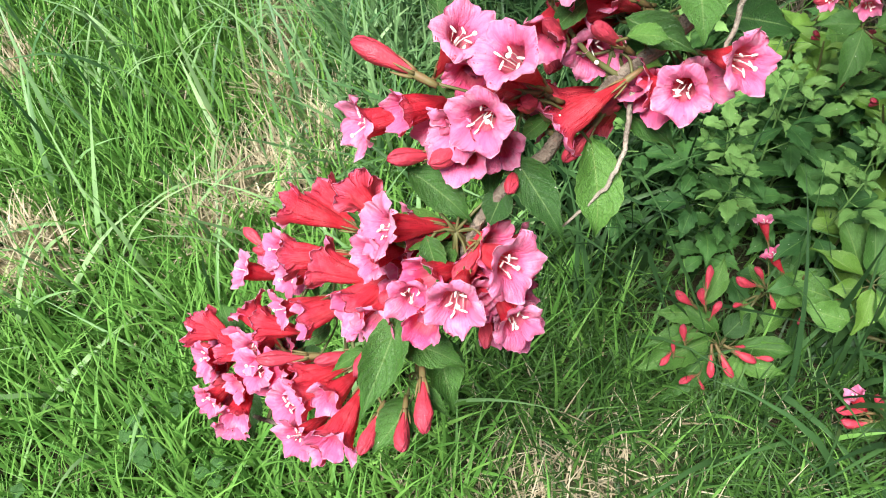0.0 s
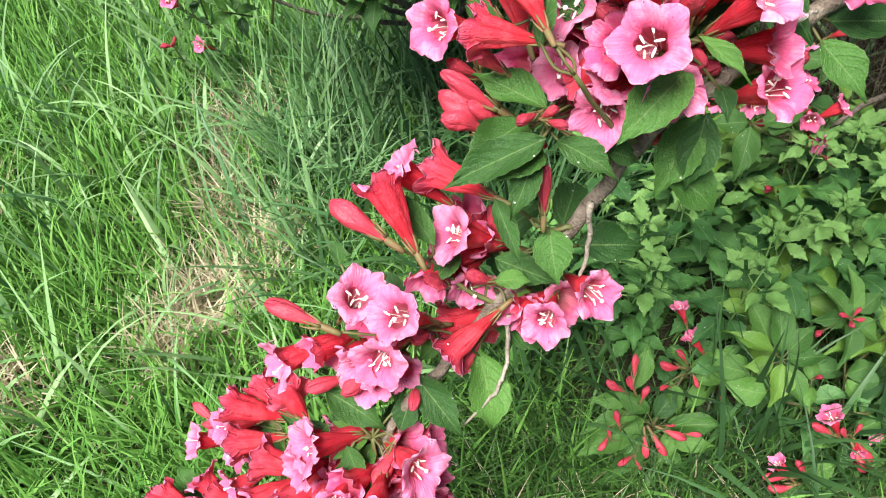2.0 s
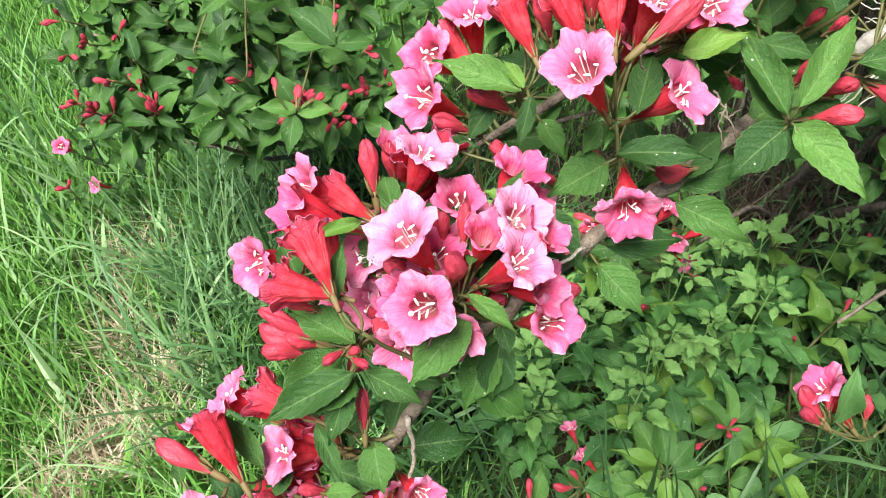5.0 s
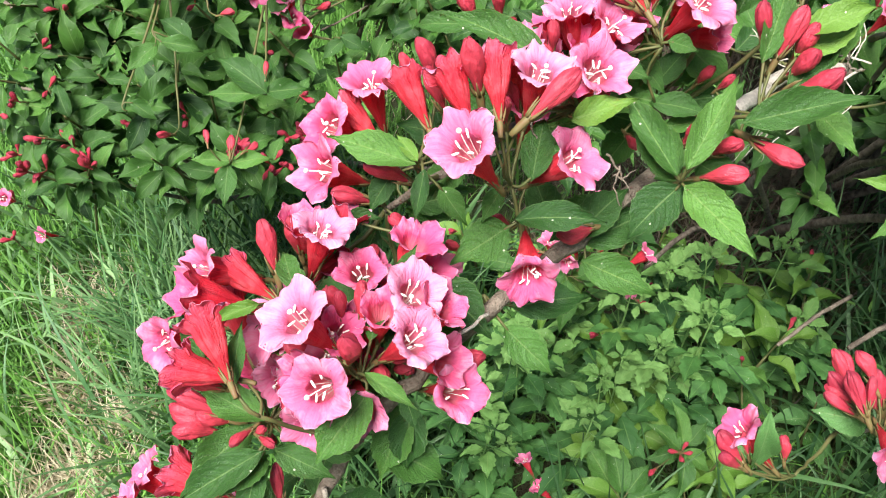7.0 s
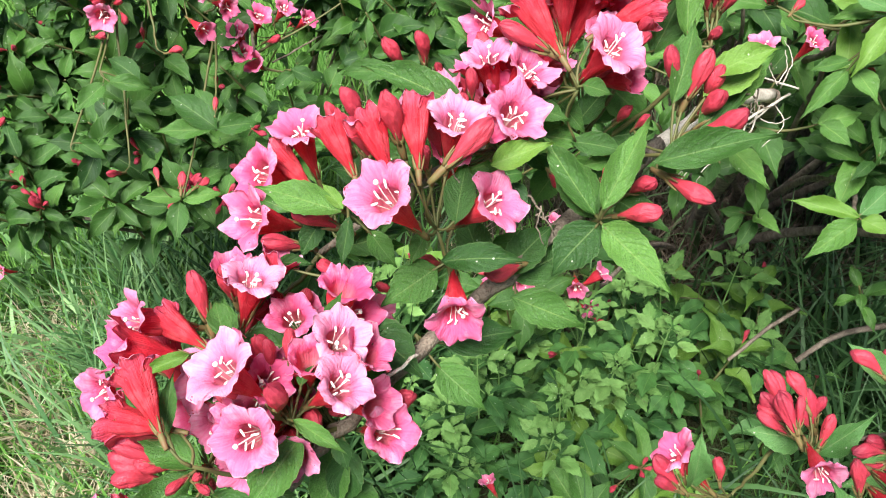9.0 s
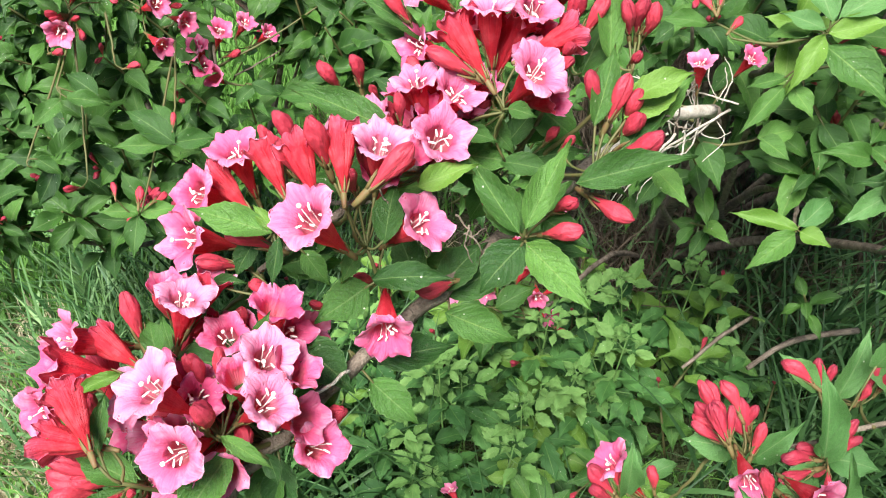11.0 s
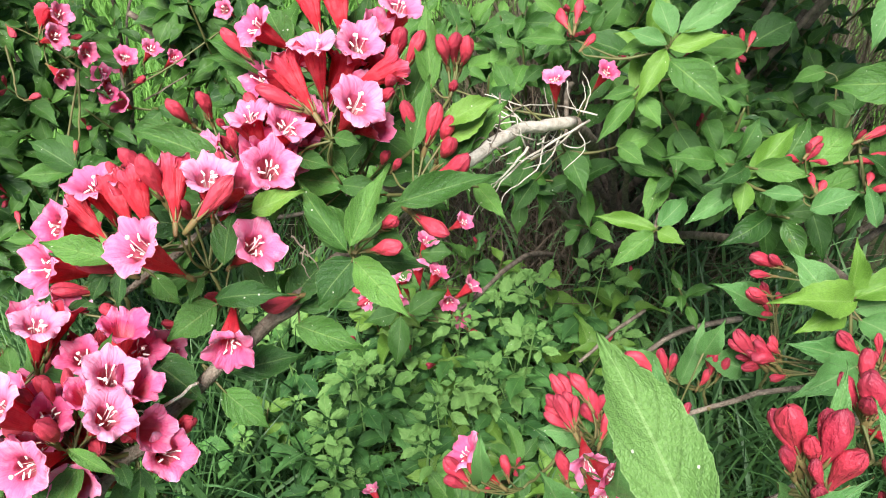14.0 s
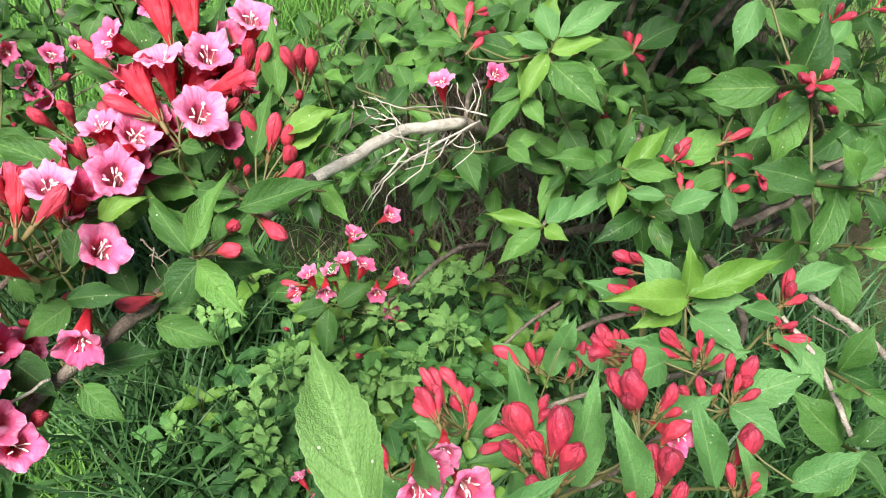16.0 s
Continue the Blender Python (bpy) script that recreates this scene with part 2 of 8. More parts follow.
PETAL_IN, PETAL_OUT, BUD, DARK_BUD = petal_inside(), petal_outside(), bud_skin(), bud_skin("dark_red_bud", 0.25)
STAMEN = plain("white_stamen", (0.80, 0.76, 0.66), (0.85, 0.83, 0.78), 0.6)
CALYX = plain("green_red_calyx", (0.10, 0.145, 0.040), (0.20, 0.075, 0.042), 0.6, 300.0)
STALK = plain("reddish_green_shoot", (0.07, 0.125, 0.032), (0.13, 0.075, 0.034), 0.6, 120.0)
HERB_STEM = plain("green_herb_stem", (0.12, 0.24, 0.06), (0.17, 0.30, 0.08), 0.6, 120.0)
BARK = bark("grey_brown_bark", (0.075, 0.056, 0.042), (0.27, 0.22, 0.17))
GREY_BARK = bark("weathered_grey_bark", (0.17, 0.14, 0.11), (0.44, 0.38, 0.31))
DEAD_BARK = bark("bleached_dead_bark", (0.36, 0.31, 0.25), (0.68, 0.62, 0.53))


def blade_material(name, root, low, high):
    n = Nodes(name)
    across, along = n.uv()
    colour = n.mix(n.chance(True), low, high)
    colour = n.mix(n.ramp(along, [(0.0, (1, 1, 1)), (0.35, (0, 0, 0))]), colour, root)
    rib = n.math("ABSOLUTE", n.math("SUBTRACT", across, 0.5))
    return n.finish(colour, 0.5, rib, 0.5, 0.0008, 0.22, n.mix(0.5, colour, high), 0.35)


ARCH = blade_material("pale_grass", (0.13, 0.25, 0.08), (0.15, 0.30, 0.10), (0.27, 0.42, 0.18))
GRASS = blade_material("lawn_grass", (0.115, 0.245, 0.050), (0.088, 0.235, 0.040), (0.185, 0.375, 0.075))
TALL = blade_material("tall_grass", (0.05, 0.11, 0.038), (0.045, 0.135, 0.042), (0.19, 0.33, 0.13))
# grass colour lowered to imitate the shade under shrub and young plants
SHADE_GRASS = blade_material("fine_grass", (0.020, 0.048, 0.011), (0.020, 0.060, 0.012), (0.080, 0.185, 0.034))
# darker copy of the tall grass: the shrub's shade is put into its colour
SHADED_TALL_GRASS = blade_material("dark_tall_grass", (0.018, 0.048, 0.015), (0.018, 0.056, 0.018), (0.070, 0.16, 0.045))
STRAW = blade_material("dry_straw", (0.38, 0.30, 0.18), (0.38, 0.31, 0.19), (0.66, 0.58, 0.41))

# brown of dead stems, made darker to stand for deep shade around them
SHADED_BROWN = blade_material("shaded_brown_dead_stem", (0.03, 0.023, 0.017), (0.04, 0.031, 0.022), (0.17, 0.13, 0.09))


def soil_material():
    n = Nodes("soil_with_moss_and_thatch")
    where = n.place()
    a, b, c = n.noise(3.0, 4.0, where), n.noise(45.0, 4.0, where), n.noise(260.0, 3.0, where)
    colour = n.mix(b, (0.032, 0.025, 0.017), (0.08, 0.06, 0.036))
    colour = n.mix(n.ramp(n.math("ADD", n.math("MULTIPLY", a, 0.6), n.math("MULTIPLY", c, 0.4)), [(0.40, (0, 0, 0)), (0.62, (0.85, 0.85, 0.85))]), colour, (0.055, 0.10, 0.028))
    # away from the shrubs the lawn closes over the soil
    away = n.add("ShaderNodeVectorMath", Vector=where)
    away.operation = "LENGTH"
    turf = n.mix(n.math("ADD", n.math("MULTIPLY", b, 0.5), n.math("MULTIPLY", c, 0.5)), (0.055, 0.125, 0.024), (0.135, 0.27, 0.055))
    colour = n.mix(n.ramp(n.math("MULTIPLY", away.outputs["Value"], 0.25), [(0.45, (0, 0, 0)), (0.85, (0.9, 0.9, 0.9))]), colour, turf)
    return n.finish(colour, 0.95, n.math("ADD", b, c), 1.0, 0.01, 0.0, None, 0.2)


SOIL = soil_material()


# ---- mesh makers ----
def unit(v):
    return v / (np.linalg.norm(v) + 1e-12)


def make_mesh(name, verts, faces, uvs, mats, slots=None, smooth=True):
    me = bpy.data.meshes.new(name)
    me.from_pydata([tuple(v) for v in verts], [], faces)
    layer = me.uv_layers.new(name="UVMap")
    loops = np.empty(len(me.loops), dtype=np.int32)
    me.loops.foreach_get("vertex_index", loops)
    layer.data.foreach_set("uv", np.asarray(uvs, dtype=np.float32)[loops].ravel())
    for m in mats:
        me.materials.append(m)
    if slots is not None:
        me.polygons.foreach_set("material_index", slots)
    me.polygons.foreach_set("use_smooth", [smooth] * len(me.polygons))
    me.update()
    return me


def grid_faces(rows, cols, closed=False, start=0):
    out = []
    for i in range(rows - 1):
        for j in range(cols if closed else cols - 1):
            k = (j + 1) % cols
            out.append((start + i * cols + j, start + i * cols + k, start + (i + 1) * cols + k, start + (i + 1) * cols + j))
    return out


def leaf_shape(rng, rows=17, half=3, blunt=0.78, arch=0.10, fold=0.14, teeth=0.035, wave=0.06, twist=0.5, taper=0.60, drip=0.12):
    """A leaf of length 1 along y and width 1, its upper face towards z."""
    verts, uvs = [], []
    bend = rng.uniform(0.1, 1.6) * arch
    lean = rng.uniform(-1, 1) * 0.06
    phase = rng.uniform(0, 6)
    for i in range(rows):
        u = i / (rows - 1)
        w = 0.5 * math.sin(math.pi * u**blunt) ** 0.85 * (1 - 0.28 * u**3) + (0.012 if i < rows - 1 else 0.0)
        if u > 0.64:
            w *= 1 - taper * ((u - 0.64) / 0.36) ** 0.75
        for j in range(-half, half + 1):
            v = j / half
            edge = (1 + teeth * (1 if i % 2 else -1)) if abs(j) == half else 1
            x = w * v * edge + lean * math.sin(math.pi * u)
            z = 4 * bend * u * (1 - u) + fold * abs(v) ** 1.4 * w * 2 * (1 - 0.3 * u)
            z -= drip * max(0.0, (u - 0.62) / 0.38) ** 2
            z += wave * math.sin(phase + 9 * u + 2.2 * v) * abs(v) + twist * w * v * (u - 0.5) * math.sin(phase)
            verts.append((x, u + (0.015 * abs(v) if abs(j) == half and i % 2 else 0), z))
            uvs.append((0.5 + 0.5 * v, u))
    return np.array(verts), grid_faces(rows, 2 * half + 1), np.array(uvs)


def flower_shape(rng, spread=1.0, mouth=7.2, length=11.0, cup=0.0):
    """A trumpet with five ruffled lobes along z, its throat at the origin and its foot 34 mm below."""
    per, rings, steps = 8, 11, 9
    cols = per * 5
    prof = np.array([(0.0, 1.1, -34), (0.16, 1.5, -29), (0.32, 2.4, -23), (0.48, 3.9, -17), (0.64, 5.5, -11.5), (0.82, 6.7, -5.5), (1.0, 7.2, -1.2)])
    off = rng.uniform(0, 40)
    verts, uvs = [], []
    for i in range(rings):
        q = i / (rings - 1)
        r, z = np.interp(q, prof[:, 0], prof[:, 1]) * (1 + (mouth / 7.2 - 1) * q**1.5), np.interp(q, prof[:, 0], prof[:, 2])
        for j in range(cols):
            a = 2 * math.pi * j / cols
            pleat = 1 + 0.075 * math.cos(5 * a + math.pi) * min(1.0, q * 1.6)
            crease = noise.noise(Vector((2.2 * math.cos(a) + off, 2.2 * math.sin(a), q * 3.2)))
            fine = noise.noise(Vector((6 * math.cos(a), 6 * math.sin(a) + off, q * 3)))
            g = r * pleat * (1 + (0.13 * crease + 0.045 * fine) * min(1.0, q * 1.5))
            verts.append((g * math.cos(a), g * math.sin(a), z + 0.5 * crease))
            uvs.append((0.5 + 0.5 * (2 * (j % per) / per - 1), 0.56 * q))
    faces = [tuple(reversed(f)) for f in grid_faces(rings, cols, True)]
    base = (rings - 1) * cols
    rim = []
    for lobe in range(5):
        mid = 2 * math.pi * (lobe + 0.5) / 5
        big, roll = rng.uniform(0.88, 1.12), rng.uniform(-0.7, 0.45)
        phase, skew, lift = rng.uniform(0, 6.28), rng.uniform(-0.10, 0.10), rng.uniform(-0.25, 0.25)
        wide = rng.uniform(6.9, 7.9)
        out, side = np.array((math.cos(mid), math.sin(mid), 0.0)), np.array((-math.sin(mid), math.cos(mid), 0.0))
        ids = [[base + (lobe * per + k) % cols for k in range(per + 1)]]
        first = [np.array(verts[n]) for n in ids[0]]
        for i in range(1, steps):
            q = i / (steps - 1)
            row = []
            # the lobe bends from the tube's slope outwards and rolls back at its tip
            lean = 0.38 + spread * (1.05 * q + 0.30 * q * q) + lift * q - cup * q
            reach = length * big * sum(math.sin(min(2.2, 0.38 + (spread * (1.05 * h + 0.30 * h * h)) + lift * h - cup * h)) for h in np.linspace(0, q, 6)) / 6 * q
            rise_z = length * big * sum(math.cos(min(2.2, 0.38 + (spread * (1.05 * h + 0.30 * h * h)) + lift * h - cup * h)) for h in np.linspace(0, q, 6)) / 6 * q
            for k in range(per + 1):
                v = 2 * k / per - 1
                tip = 1 - 0.42 * q**2.0 * abs(v) ** 2.2 - 0.04 * q**3 * math.cos(3.1 * v + skew * 9) + 0.03 * q**3 * math.sin(phase + 6 * v)
                half = 3.6 + (wide * big - 3.6) * math.sin(min(1.0, q / 0.62) * math.pi / 2) - 2.5 * max(0.0, (q - 0.55) / 0.45) ** 2
                at = out * (np.linalg.norm(first[k][:2]) * math.cos(0.2 * math.pi * v) * (1 - q) + q * (mouth * 0.93) + reach * tip)
                at = at + side * (first[k] @ side * (1 - min(1, q * 4)) + min(1, q * 4) * half * v) + side * skew * length * q * q
                z = first[k][2] * (1 - q) - 1.2 * q + rise_z * tip + roll * 3.2 * v * v * q - 1.0 * q * math.exp(-((v / 0.22) ** 2)) * (1 - q)
                z += q * q * (1.9 * math.sin(phase + 4.4 * v) + 0.5 * math.sin(phase * 2 + 9.0 * v + 3 * q)) * (0.35 + 0.65 * abs(v))
                z += 2.0 * q * noise.noise(Vector((v * 1.7 + off, q * 2.6, lobe * 3.1))) + 0.25 * v * q * (1 if lobe % 2 else -1)
                verts.append((at[0], at[1], z))
                uvs.append((0.5 + 0.5 * v, 0.56 + 0.44 * q))
                row.append(len(verts) - 1)
            ids.append(row)
        for a, b in zip(ids[:-1], ids[1:]):
            faces += [(a[k], b[k], b[k + 1], a[k + 1]) for k in range(per)]
        rim.append([r[0] for r in ids] + ids[-1][1:] + [r[-1] for r in ids[-2::-1]])
    inner = np.array(verts)
    nrm = np.zeros_like(inner)
    for f in faces:
        p = inner[list(f)]
        nrm[list(f)] += np.cross(p[2] - p[0], p[3] - p[1])
    nrm /= np.linalg.norm(nrm, axis=1, keepdims=True) + 1e-9
    if nrm[base][:2] @ inner[base][:2] > 0:
        faces, nrm = [tuple(reversed(f)) for f in faces], -nrm
    n = len(inner)
    both = faces + [tuple(i + n for i in reversed(f)) for f in faces]
    slots = [0] * len(faces) + [1] * len(faces)
    for line in rim:
        both += [(a, b, b + n, a + n) for a, b in zip(line[:-1], line[1:])]
        slots += [0] * (len(line) - 1)
    return np.vstack([inner, inner - nrm * 0.22]) * 0.001, both, np.vstack([uvs, uvs]), slots


def bud_shape(rng, plump=1.0):
    """A club-shaped bud, its tip at the origin and its foot 28 mm below."""
    rows = [(0.0, 1.0, -28), (0.1, 1.1, -25.5), (0.2, 1.5, -22.5), (0.3, 2.4, -19), (0.4, 3.4, -15.5), (0.5, 4.3, -12.5), (0.6, 4.7, -9.6), (0.7, 4.6, -7.0), (0.78, 4.2, -5.0), (0.86, 3.5, -3.0), (0.92, 2.6, -1.6), (0.97, 1.5, -0.5), (1.0, 0.3, 0.0)]
    prof = np.array(rows)
    twist, fold, off = rng.uniform(0.4, 2.2), rng.uniform(0.22, 0.36), rng.uniform(0, 50)
    verts, uvs, cols, count = [], [], 30, 24
    for i in range(count):
        s = (i / (count - 1)) ** 0.9
        r, z = np.interp(s, prof[:, 0], prof[:, 1]), np.interp(s, prof[:, 0], prof[:, 2])
        for j in range(cols):
            a = 2 * math.pi * j / cols
            seam = abs(math.sin(1.5 * a + twist * s + 0.4 * math.sin(a + off))) ** 0.5
            ring = Vector((math.cos(a), math.sin(a), 0.0))
            lump = noise.noise(ring * 1.6 + Vector((off, 0, s * 4)))
            crinkle = 1 - abs(noise.noise(ring * 4.5 + Vector((0, off, s * 8))))
            head = min(1.0, max(0.0, (s - 0.15) * 2.2))
            q = r * 0.98 * plump * (1 - head * fold * (1 - seam) + 0.16 * lump * head + 0.13 * (crinkle - 0.8) * head)
            verts.append((q * math.cos(a), q * math.sin(a), z + (0.9 * lump + 0.5 * (crinkle - 0.8)) * head))
            uvs.append((j / cols, s))
    verts = np.array(verts) * 0.001
    verts[:, 0] += rng.uniform(-1, 1) * 0.003 * np.sin(np.pi * (verts[:, 2] + 0.028) / 0.028)
    return verts, grid_faces(count, cols, True), np.array(uvs)


def tube(points, radii, sides=6, steps=4, wob=0.0, rng=None):
    """A tapered round stem through the points."""
    p = np.array(points, float)
    ext = np.vstack([2 * p[0] - p[1], p, 2 * p[-1] - p[-2]])
    line, rad = [], []
    for i in range(len(p) - 1):
        a, b, c, d = ext[i : i + 4]
        for k in range(steps):
            t = k / steps
            line.append(0.5 * (2 * b + (c - a) * t + (2 * a - 5 * b + 4 * c - d) * t * t + (3 * b - a - 3 * c + d) * t**3))
            rad.append(radii[i] + (radii[i + 1] - radii[i]) * t)
    line.append(p[-1])
    rad.append(radii[-1])
    line = np.array(line)
    if rng is not None and wob:
        line[1:-1] += np.array([[rng.uniform(-wob, wob) for _ in range(3)] for _ in line[1:-1]])
    tang = np.gradient(line, axis=0)
    side = unit(np.cross(tang[0], (0.3, 0.5, 0.8)))
    verts, uvs = [], []
    for i, (q, r) in enumerate(zip(line, rad)):
        t = unit(tang[i])
        side = unit(side - t * (side @ t))
        other = np.cross(t, side)
        for j in range(sides):
            a = 2 * math.pi * j / sides
            lump = 1 + (rng.uniform(-0.12, 0.12) if rng is not None and wob else 0)
            verts.append(q + r * lump * (math.cos(a) * side + math.sin(a) * other))
            uvs.append((j / sides, i / (len(line) - 1)))
    faces = grid_faces(len(line), sides, True)
    faces.append(tuple(range(sides))[::-1])
    faces.append(tuple(range(len(verts) - sides, len(verts))))
    return np.array(verts), faces, np.array(uvs)


def joined(shapes):
    verts, faces, uvs, n = [], [], [], 0
    for v, f, u in shapes:
        verts.append(v)
        uvs.append(u)
        faces += [tuple(i + n for i in face) for face in f]
        n += len(v)
    return np.vstack(verts), faces, np.vstack(uvs)


class Heap:
    """Many small copies of a few shapes in one mesh."""

    def __init__(self):
        self.shapes = []

    def put(self, shape, m):
        v, f, u = shape
        m = np.array(m)
        self.shapes.append((v @ m[:3, :3].T + m[:3, 3], f, u))

    def mesh(self, name, mat):
        v, f, u = joined(self.shapes)
        return make_mesh(name, v, f, u, [mat])


def basis(y, z, scale=(1, 1, 1), at=(0, 0, 0)):
    """A pose whose y axis runs along y and whose z axis leans towards z."""
    y = unit(np.array(y, float))
    z = np.array(z, float)
    z = z - y * (z @ y)
    z = unit(z) if np.linalg.norm(z) > 1e-6 else unit(np.cross(y, (0.37, 0.61, 0.7)))
    x = np.cross(y, z)
    m = np.eye(4)
    m[:3, 0], m[:3, 1], m[:3, 2], m[:3, 3] = x * scale[0], y * scale[1], z * scale[2], at
    return m


def along_z(axis, spin, scale, at):
    """A pose whose z axis runs along axis, turned round it by spin."""
    z = unit(np.array(axis, float))
    x = unit(np.cross(z, (0.13, 0.22, 0.97) if abs(z[2]) < 0.9 else (1, 0, 0)))
    y = np.cross(z, x)
    c, s = math.cos(spin), math.sin(spin)
    m = np.eye(4)
    m[:3, 0], m[:3, 1], m[:3, 2], m[:3, 3] = (c * x + s * y) * scale, (c * y - s * x) * scale, z * scale, at
    return m


def thing(name, at, label, category, group="", kind=""):
    ob = new(name)
    ob.empty_display_size = 0.05
    ob.location = at
    return tagged(ob, label, category, group, kind)


def part(name, me, parent, m=None, label=""):
    """One mesh object under a thing; m is its pose in the world."""
    ob = new(name, me)
    ob.parent = parent
    ob.matrix_parent_inverse = Matrix.Translation(-Vector(parent.location)) if parent.type == "EMPTY" else Matrix()
    if m is not None:
        ob.matrix_basis = Matrix([tuple(r) for r in np.array(m)])
    if label:
        ob["label"] = label
    return ob


rng = random.Random(7)
LEAF_SHAPES = [leaf_shape(rng) for _ in range(7)]
LEAF_MESH = [make_mesh("leaf", *s, [LEAF]) for s in LEAF_SHAPES]
YOUNG_MESH = [make_mesh("young_leaf", *s, [YOUNG]) for s in LEAF_SHAPES]
FRESH_LIT_MESH = [make_mesh("fresh_lit_leaf", *s, [FRESH_LIT]) for s in LEAF_SHAPES]
LIGHT_SHEEN_MESH = [make_mesh("light_sheen_leaf", *s, [LIGHT_SHEEN]) for s in LEAF_SHAPES]
PALE_MESH = [make_mesh("pale_leaf", *leaf_shape(random.Random(5), rows=25, half=5, arch=0.04, taper=0.45, drip=0.04, wave=0.05, teeth=0.03, twist=0.3), [PALE])]
LOW_LEAF = [leaf_shape(rng, rows=12, half=2, teeth=0.02) for _ in range(6)]
LOW_LEAF_MESH = [make_mesh("shrub_leaf", *s, [m]) for s in LOW_LEAF for m in (LEAF, LEAF, LEAF, FRESH_LIT)]
SEEDLING_MESH = [make_mesh("seedling_leaf", *s, [m]) for s in LOW_LEAF for m in (FRESH_LIT, FRESH_LIT, LIGHT_SHEEN)]
LOW_YOUNG_MESH = [make_mesh("young_shrub_leaf", *s, [YOUNG]) for s in LOW_LEAF]
FLOWER_MESH = []
for spread, mouth, length, cup in ((1.0, 6.2, 13.8, 0.0), (0.9, 6.6, 14.2, 0.05), (1.08, 6.0, 13.2, 0.0), (0.82, 6.4, 13.6, 0.0), (1.0, 6.0, 14.4, 0.1), (1.12, 6.2, 13.6, 0.0), (0.95, 6.8, 13.0, 0.0), (1.05, 5.9, 14.2, 0.05), (0.88, 6.2, 13.8, 0.1), (1.0, 6.5, 13.6, -0.05)):
    v, f, u, slots = flower_shape(rng, spread, mouth, length, cup)
    FLOWER_MESH.append(make_mesh("corolla", v, f, u, [PETAL_IN, PETAL_OUT], slots))
TUBE_MESH = []
for spread, mouth, length, cup in ((0.5, 7.4, 11.0, 0.15), (0.75, 7.6, 11.6, 0.1), (0.35, 7.0, 10.4, 0.2), (0.9, 7.4, 12.0, 0.1), (0.65, 7.8, 11.4, 0.0)):
    v, f, u, slots = flower_shape(rng, spread, mouth, length, cup)
    TUBE_MESH.append(make_mesh("half_open_corolla", v, f, u, [PETAL_IN, PETAL_OUT], slots))
BUD_SHAPES = [bud_shape(rng, p) for p in (1.0, 0.9, 1.12, 0.82, 1.05, 0.95, 1.0)]
BUD_MESH = [make_mesh("bud", *s, [BUD]) for s in BUD_SHAPES]
DARK_BUD_MESH = [make_mesh("dark_bud", *s, [DARK_BUD]) for s in BUD_SHAPES]


def stamen_mesh():
    shapes = []
    for i in range(5):
        a = 2 * math.pi * (i + rng.uniform(-0.3, 0.3)) / 5
        d = np.array((math.cos(a), math.sin(a), 0))
        r, z = rng.uniform(0.0026, 0.0058), rng.uniform(-0.003, 0.0015)
        shapes.append(tube([d * 0.0015 + (0, 0, -0.016), d * 0.0026 + (0, 0, -0.008), d * r + (0, 0, z)], [0.00018, 0.0002, 0.00018], 5, 3))
        tip = d * r + np.array((0, 0, z))
        turn = rng.uniform(-0.8, 0.8)
        lie = unit(d * math.cos(turn) + np.array((-d[1], d[0], 0)) * math.sin(turn) + np.array((0, 0, rng.uniform(-0.1, 0.5))))
        shapes.append(tube([tip - lie * 0.0018, tip - lie * 0.0005, tip + lie * 0.0012, tip + lie * 0.0021], [0.0003, 0.00058, 0.00055, 0.0003], 6, 2))
    bend = np.array((rng.uniform(-0.004, 0.004), rng.uniform(-0.004, 0.004), 0))
    high = rng.uniform(0.003, 0.009)
    shapes.append(tube([(0, 0, -0.018), (0, 0, -0.004), bend + (0, 0, high)], [0.0003, 0.0003, 0.0003], 5, 3))
    top = bend + np.array((0, 0, high))
    shapes.append(tube([top - (0, 0, 0.0007), top, top + (0, 0, 0.0008), top + (0, 0, 0.0013)], [0.0005, 0.0012, 0.0011, 0.0003], 8, 2))
    return make_mesh("stamen_tuft", *joined(shapes), [STAMEN])


def calyx_mesh(length):
    shapes = [tube([(0, 0, -0.006), (0, 0, 0.0), (0, 0, 0.005)], [0.0012, 0.0017, 0.0016], 7, 2)]
    for i in range(5):
        a = 2 * math.pi * i / 5
        d = np.array((math.cos(a), math.sin(a), 0))
        shapes.append(tube([d * 0.0013 + (0, 0, 0.003), d * 0.0026 + (0, 0, 0.003 + length * 0.5), d * 0.0034 + (0, 0, 0.003 + length)], [0.0008, 0.0006, 0.0002], 5, 2))
    return make_mesh("calyx", *joined(shapes), [CALYX])


STAMEN_MESH = [stamen_mesh() for _ in range(6)]
CALYX_MESH = calyx_mesh(0.008)
feet, opened_at = {}, {}


def flower(shrub, throat, axis, size=1.0, pale=None):
    size = min(1.2, max(0.7, size)) * rng.uniform(0.98, 1.06)
    squash = np.diag((1.0, rng.uniform(0.9, 1.0), 1.0, 1.0))
    ob = part("flower", rng.choice(FLOWER_MESH), shrub, along_z(axis, rng.uniform(0, 6.28), size, throat) @ squash)
    ob.color[0] = rng.uniform(0.1, 0.6) if pale is None else pale
    part("stamen_tuft", rng.choice(STAMEN_MESH), ob, None, "white stamens and style")
    part("calyx", CALYX_MESH, ob, pose(0, 0, -0.034), "reddish green calyx")
    foot = np.array(throat) - unit(np.array(axis)) * 0.038 * size
    feet.setdefault(shrub.name, []).append((foot, np.array(axis)))
    opened_at.setdefault(shrub.name, []).append((throat, axis, size))


